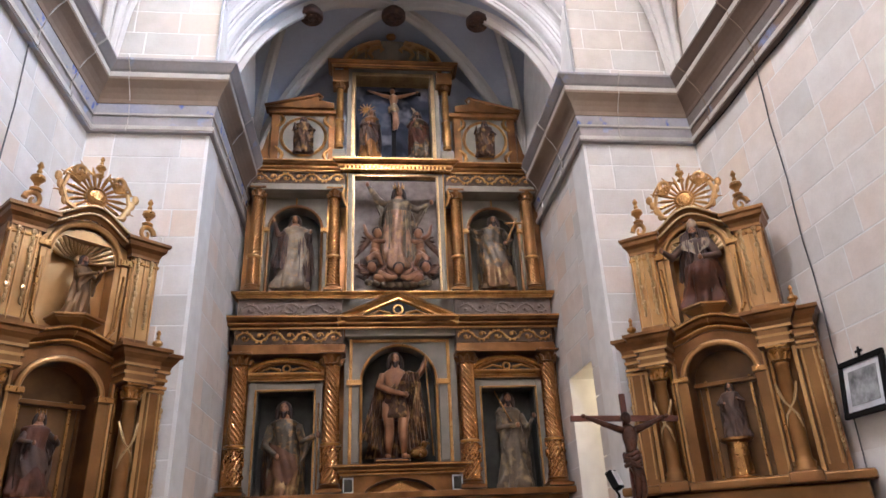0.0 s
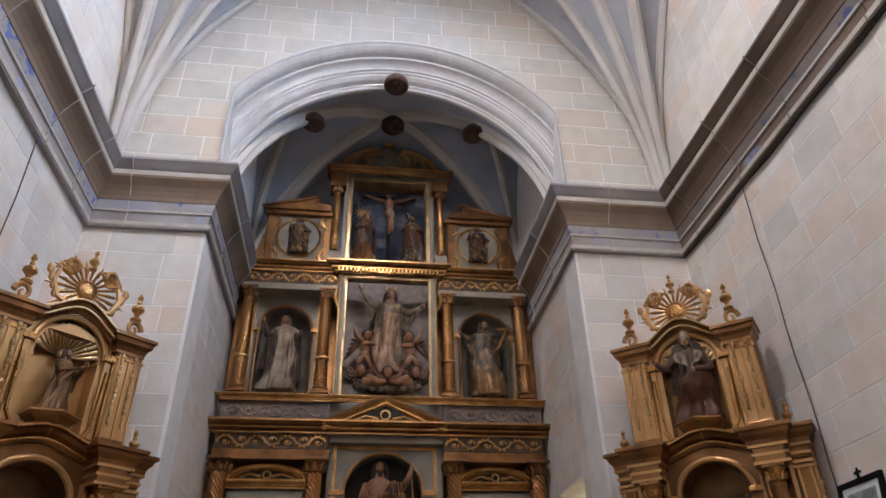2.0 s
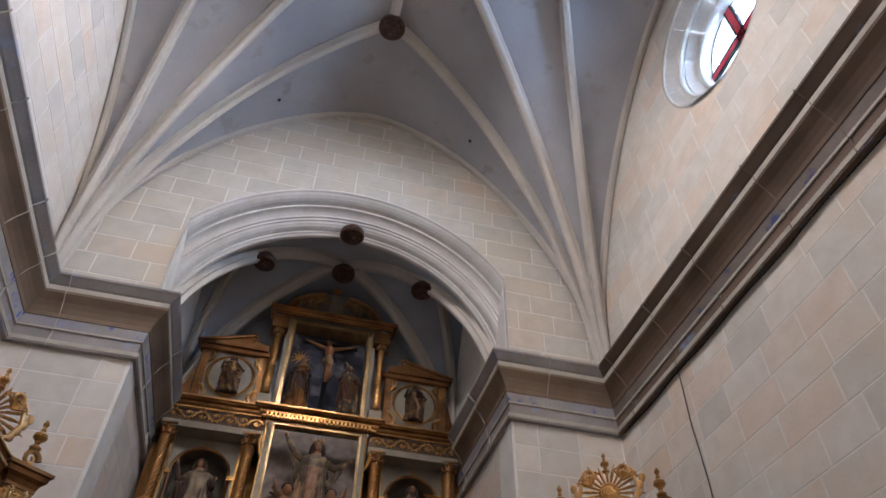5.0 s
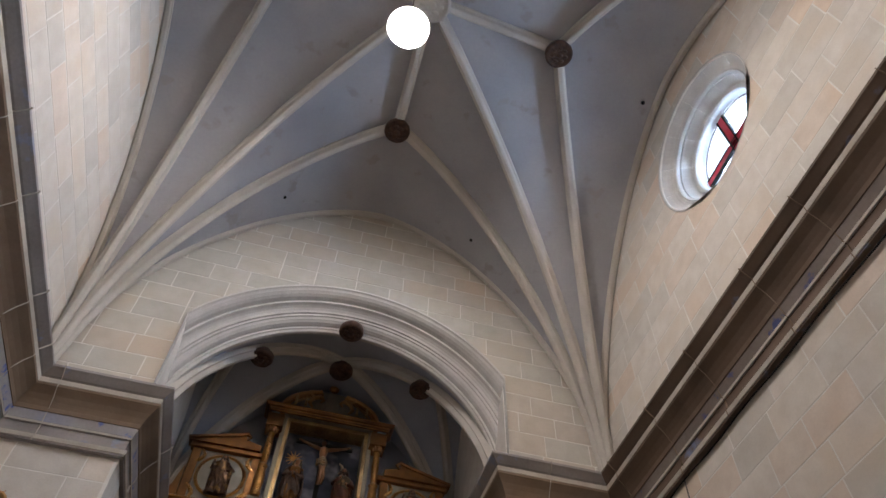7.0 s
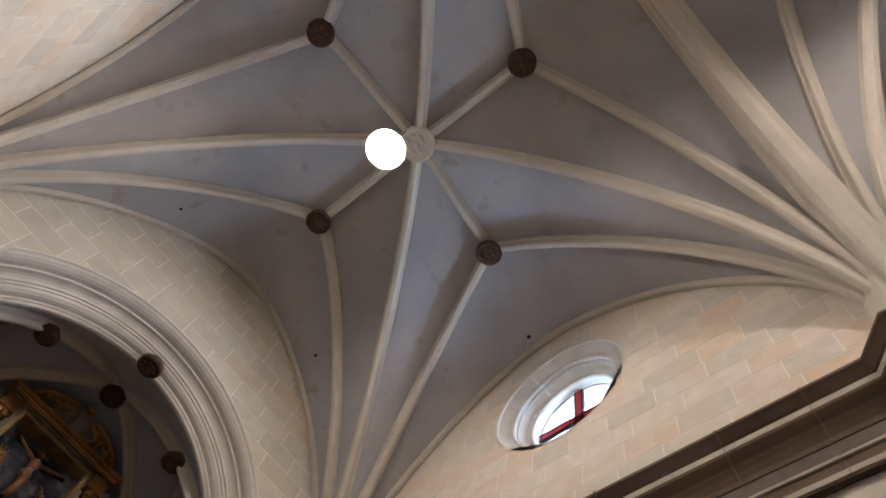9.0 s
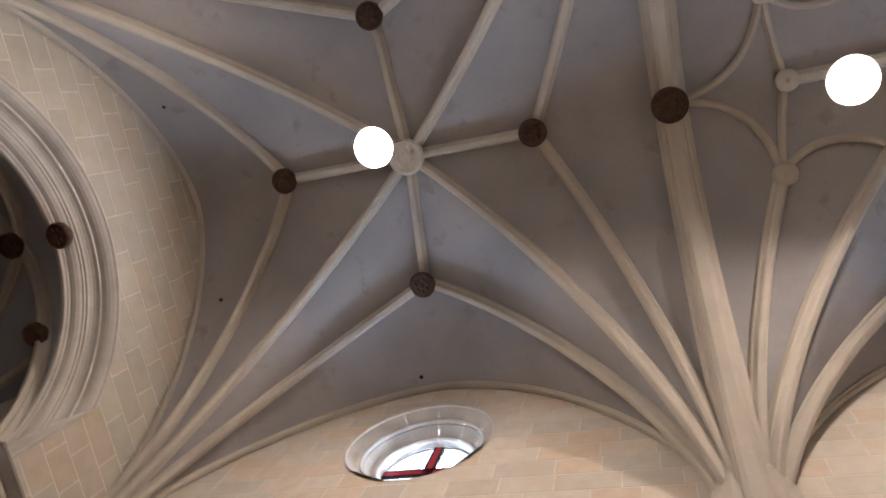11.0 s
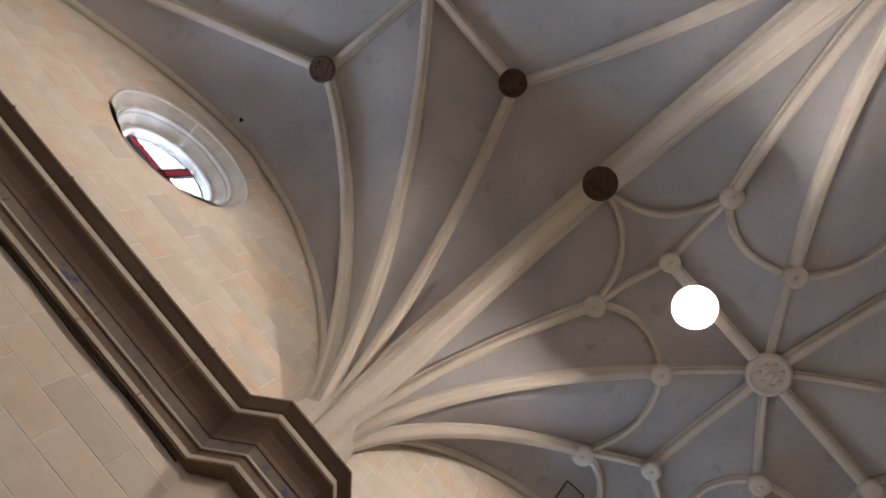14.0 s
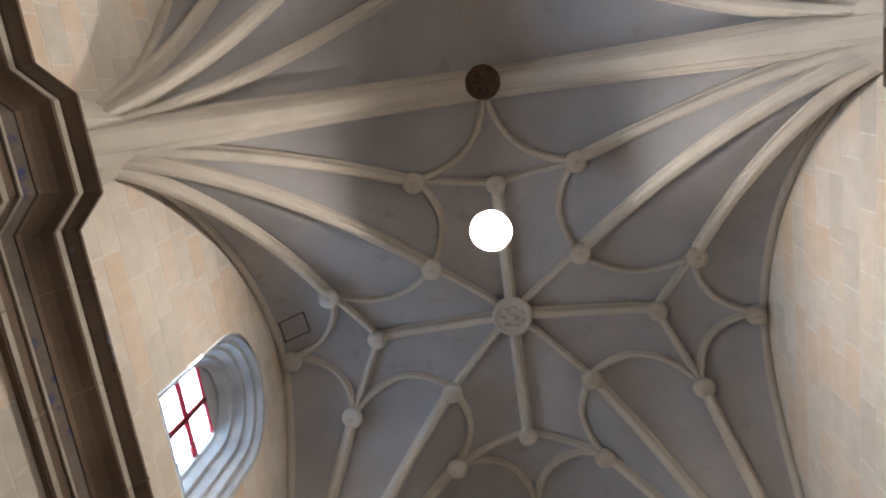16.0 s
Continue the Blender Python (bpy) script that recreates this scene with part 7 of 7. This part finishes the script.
GREYCABLE = material("grey_cable", (0.13, 0.12, 0.11), 0.6, scale=6)
for x, z0 in ((XE - 0.012, 1.5), (XW + 0.012, 1.5)):
    wr = part("wall_cable", tube(bmesh.new(), [(x, 5.34 + 0.012 * math.sin(k * 1.7), z0 + (6.0 - z0) * k / 14) for k in range(15)], 0.007, 6), GREYCABLE)
    tagged(wr, "thin grey cable clipped to the wall", "cable", "wall cables")
wr = part("cornice_cable", tube(bmesh.new(), [(XE - 0.02, y, 5.985 + 0.012 * math.sin(y * 5)) for y in [YT + 0.6 + 0.3 * k for k in range(24)]], 0.009, 6), BLACK)
tagged(wr, "dark cable running under the cornice", "cable", "wall cables")
for vx, vy in ((-0.123, 0.687), (0.213, 0.683), (0.393, 0.356)):
    s_ = 7.0
    while s_ < 11 and 1.6 + s_ < bay1.height(vx * s_, vy * s_):
        s_ += 0.01
    part("vent_hole", blob(bmesh.new(), vx * s_, vy * s_, 1.6 + s_, 0.03, 0.03, 0.03, 10, 6), BLACK, vault1, "small dark vent hole")

# bright sky beyond the windows
SKYGLOW = glowing("sky_glow", (0.86, 0.93, 1.0), 14)
for (y, z) in (OC1, OC2):
    tagged(part("backdrop", box(7.0, 7.02, y - 3, y + 3, z - 1.5, z + 6), SKYGLOW), "plain bright sky outside the window", "backdrop", kind="structure")


# ---- ashlar blocks, laid in courses ----
def block_mesh(w, h, rise=0.0018):
    bm = bmesh.new()
    a = [bm.verts.new((x * w / 2, 0, z * h / 2)) for x, z in ((-1, -1), (1, -1), (1, 1), (-1, 1))]
    b = [bm.verts.new((x * (w / 2 - 0.002), -rise, z * (h / 2 - 0.002))) for x, z in ((-1, -1), (1, -1), (1, 1), (-1, 1))]
    bm.faces.new(b)
    for k in range(4):
        bm.faces.new((a[k], a[(k + 1) % 4], b[(k + 1) % 4], b[k]))
    me = bpy.data.meshes.new("block")
    bm.to_mesh(me)
    bm.free()
    me.materials.append(STONE)
    return me


GAP, COURSE = 0.014, 0.325
LENGTHS = (0.52, 0.62, 0.72)
SHARED = {w: block_mesh(w - GAP, COURSE - GAP) for w in LENGTHS}


def cut_block(outline, rise=0.0018):
    bm = bmesh.new()
    a = [bm.verts.new((x, 0, z)) for x, z in outline]
    b = [bm.verts.new((x, -rise, z)) for x, z in outline]
    bm.faces.new(b)
    for k in range(len(a)):
        bm.faces.new((a[k], a[(k + 1) % len(a)], b[(k + 1) % len(a)], b[k]))
    me = bpy.data.meshes.new("block")
    bm.to_mesh(me)
    bm.free()
    me.materials.append(STONE)
    return me


def lay(parent, m, u0, u1, z0, z1, seed, keep=None, push=None, stone=None):
    """Courses of blocks on a wall: m takes (u, out, z) to the world; keep(u, z) drops hidden blocks; push moves outline points out of an opening."""
    rnd = random.Random(seed)
    z = z0
    while z < z1 - 0.05:
        h = min(COURSE, z1 - z)
        u = u0
        first = rnd.choice((0.3, 0.45, 0.62))
        while u < u1 - 0.02:
            w = first or rnd.choice(LENGTHS)
            first = 0
            if u + w > u1 - 0.12:
                w = u1 - u
            cu, cz = u + w / 2, z + h / 2
            corners_ = [(u + a * w, z + b * h) for a in (0, 1) for b in (0, 1)]
            if not keep or any(keep(*c) for c in corners_):
                moved = False
                if push:
                    line_ = []
                    hw, hh = (w - GAP) / 2, (h - GAP) / 2
                    for (xa, za), (xb, zb) in zip(((-1, -1), (1, -1), (1, 1), (-1, 1)), ((1, -1), (1, 1), (-1, 1), (-1, -1))):
                        for k in range(8):
                            line_.append((cu + hw * (xa + (xb - xa) * k / 8), cz + hh * (za + (zb - za) * k / 8)))
                    new_line = [push(*p) for p in line_]
                    moved = [p != q for p, q in zip(line_, new_line)]
                    if all(moved):
                        u += w
                        continue
                    moved = any(moved)
                if moved:
                    clean = []
                    for p in new_line:
                        if not clean or math.hypot(p[0] - clean[-1][0], p[1] - clean[-1][1]) > 0.004:
                            clean.append(p)
                    me = cut_block([(p[0] - cu, p[1] - cz) for p in clean])
                elif h == COURSE and w in SHARED:
                    me = SHARED[w]
                else:
                    me = block_mesh(w - GAP, h - GAP)
                ob = new("block", me)
                ob.parent = parent
                ob.matrix_world = m @ Matrix.Translation((cu, 0, cz))
                if stone:
                    ob.material_slots[0].link = "OBJECT"
                    ob.material_slots[0].material = stone
            u += w
        z += h


front = Matrix.Translation((0, YF + 0.009, 0))
eastm = Matrix.Translation((XE + 0.011, 0, 0)) @ pose(0, 0, 0, 0, 0, -90)
westm = Matrix.Translation((XW - 0.009, 0, 0)) @ pose(0, 0, 0, 0, 0, 90)


def off_circle(cy, cz, r, flip):
    def push(u, z):
        y = -u if flip else u
        d = math.hypot(y - cy, z - cz)
        if d >= r:
            return (u, z)
        k = r / max(d, 1e-6)
        y, z = cy + (y - cy) * k, cz + (z - cz) * k
        return (-y if flip else y, z)
    return push


def off_arch(u, z):
    d = math.hypot(u - AX, z - AZ)
    if d >= 2.7 or abs(u - AX) >= 2.203:
        return (u, z)
    px, pz = AX + (u - AX) * 2.7 / d, AZ + (z - AZ) * 2.7 / d
    return (max(AX - 2.203, min(AX + 2.203, px)), pz) if abs(px - AX) < 2.203 else (AX + math.copysign(2.203, u - AX), z)


lay(wall_chancel, front, XW, CW - 0.02, 1.5, 6.08, 1)
lay(wall_chancel, front, CE + 0.02, XE, 1.5, 6.08, 2)
# courses round the arch take the ashlar copy with dimmer light coloured in
lay(wall_chancel, front, XW, XE, SPRING - 0.02, 11.7, 3, lambda u, z: z < SPRING + (TOP - SPRING) * curve((u - XC) / 3.55) + 0.1, off_arch, DIMSTONE)
lay(wall_east_low, eastm, -YF, 6.5, 2.2, 6.08, 4)


def under1(y, z):
    bay = bay1 if y > YT else bay2
    return z < SPRING + (bay.top - bay.drop - SPRING) * curve((y - bay.yc) / bay.hy) + 0.1


def push2(u, z):
    if not in_window(-u, z, 0.012):
        return (u, z)
    dy, dz = -u - W2C[0], z - W2C[1]
    d = max(math.hypot(dy, dz), 1e-6)
    r = window_reach(dy / d, dz / d, 0.012)
    return (-(W2C[0] + r * dy / d), W2C[1] + r * dz / d)


push1 = off_circle(*OC1, 1.03, True)
lay(wall_east, eastm, -YF, 7.6, SPRING - 0.02, 11.7, 5, lambda u, z: under1(-u, z), lambda u, z: push1(u, z) if -u > YT else push2(u, z))
lay(wall_west, westm, 3.2, YF, 2.2, 6.08, 6)
lay(wall_west, westm, -7.4, YF, SPRING - 0.02, 11.7, 7, under1)
lay(chancel_west, Matrix.Translation((CW - 0.002, 0, 0)) @ pose(0, 0, 0, 0, 0, 90), YF + 0.01, 9.0, 1.5, 6.08, 8)
doorm = Matrix.Translation((CE + 0.002, 0, 0)) @ pose(0, 0, 0, 0, 0, -90)
for u0, u1, z0, seed in ((-9.0, -8.51, 1.5, 9), (-8.51, -7.56, 3.56, 10), (-7.56, -YF - 0.01, 1.5, 12)):
    lay(chancel_east, doorm, u0, u1, z0, 6.08, seed)
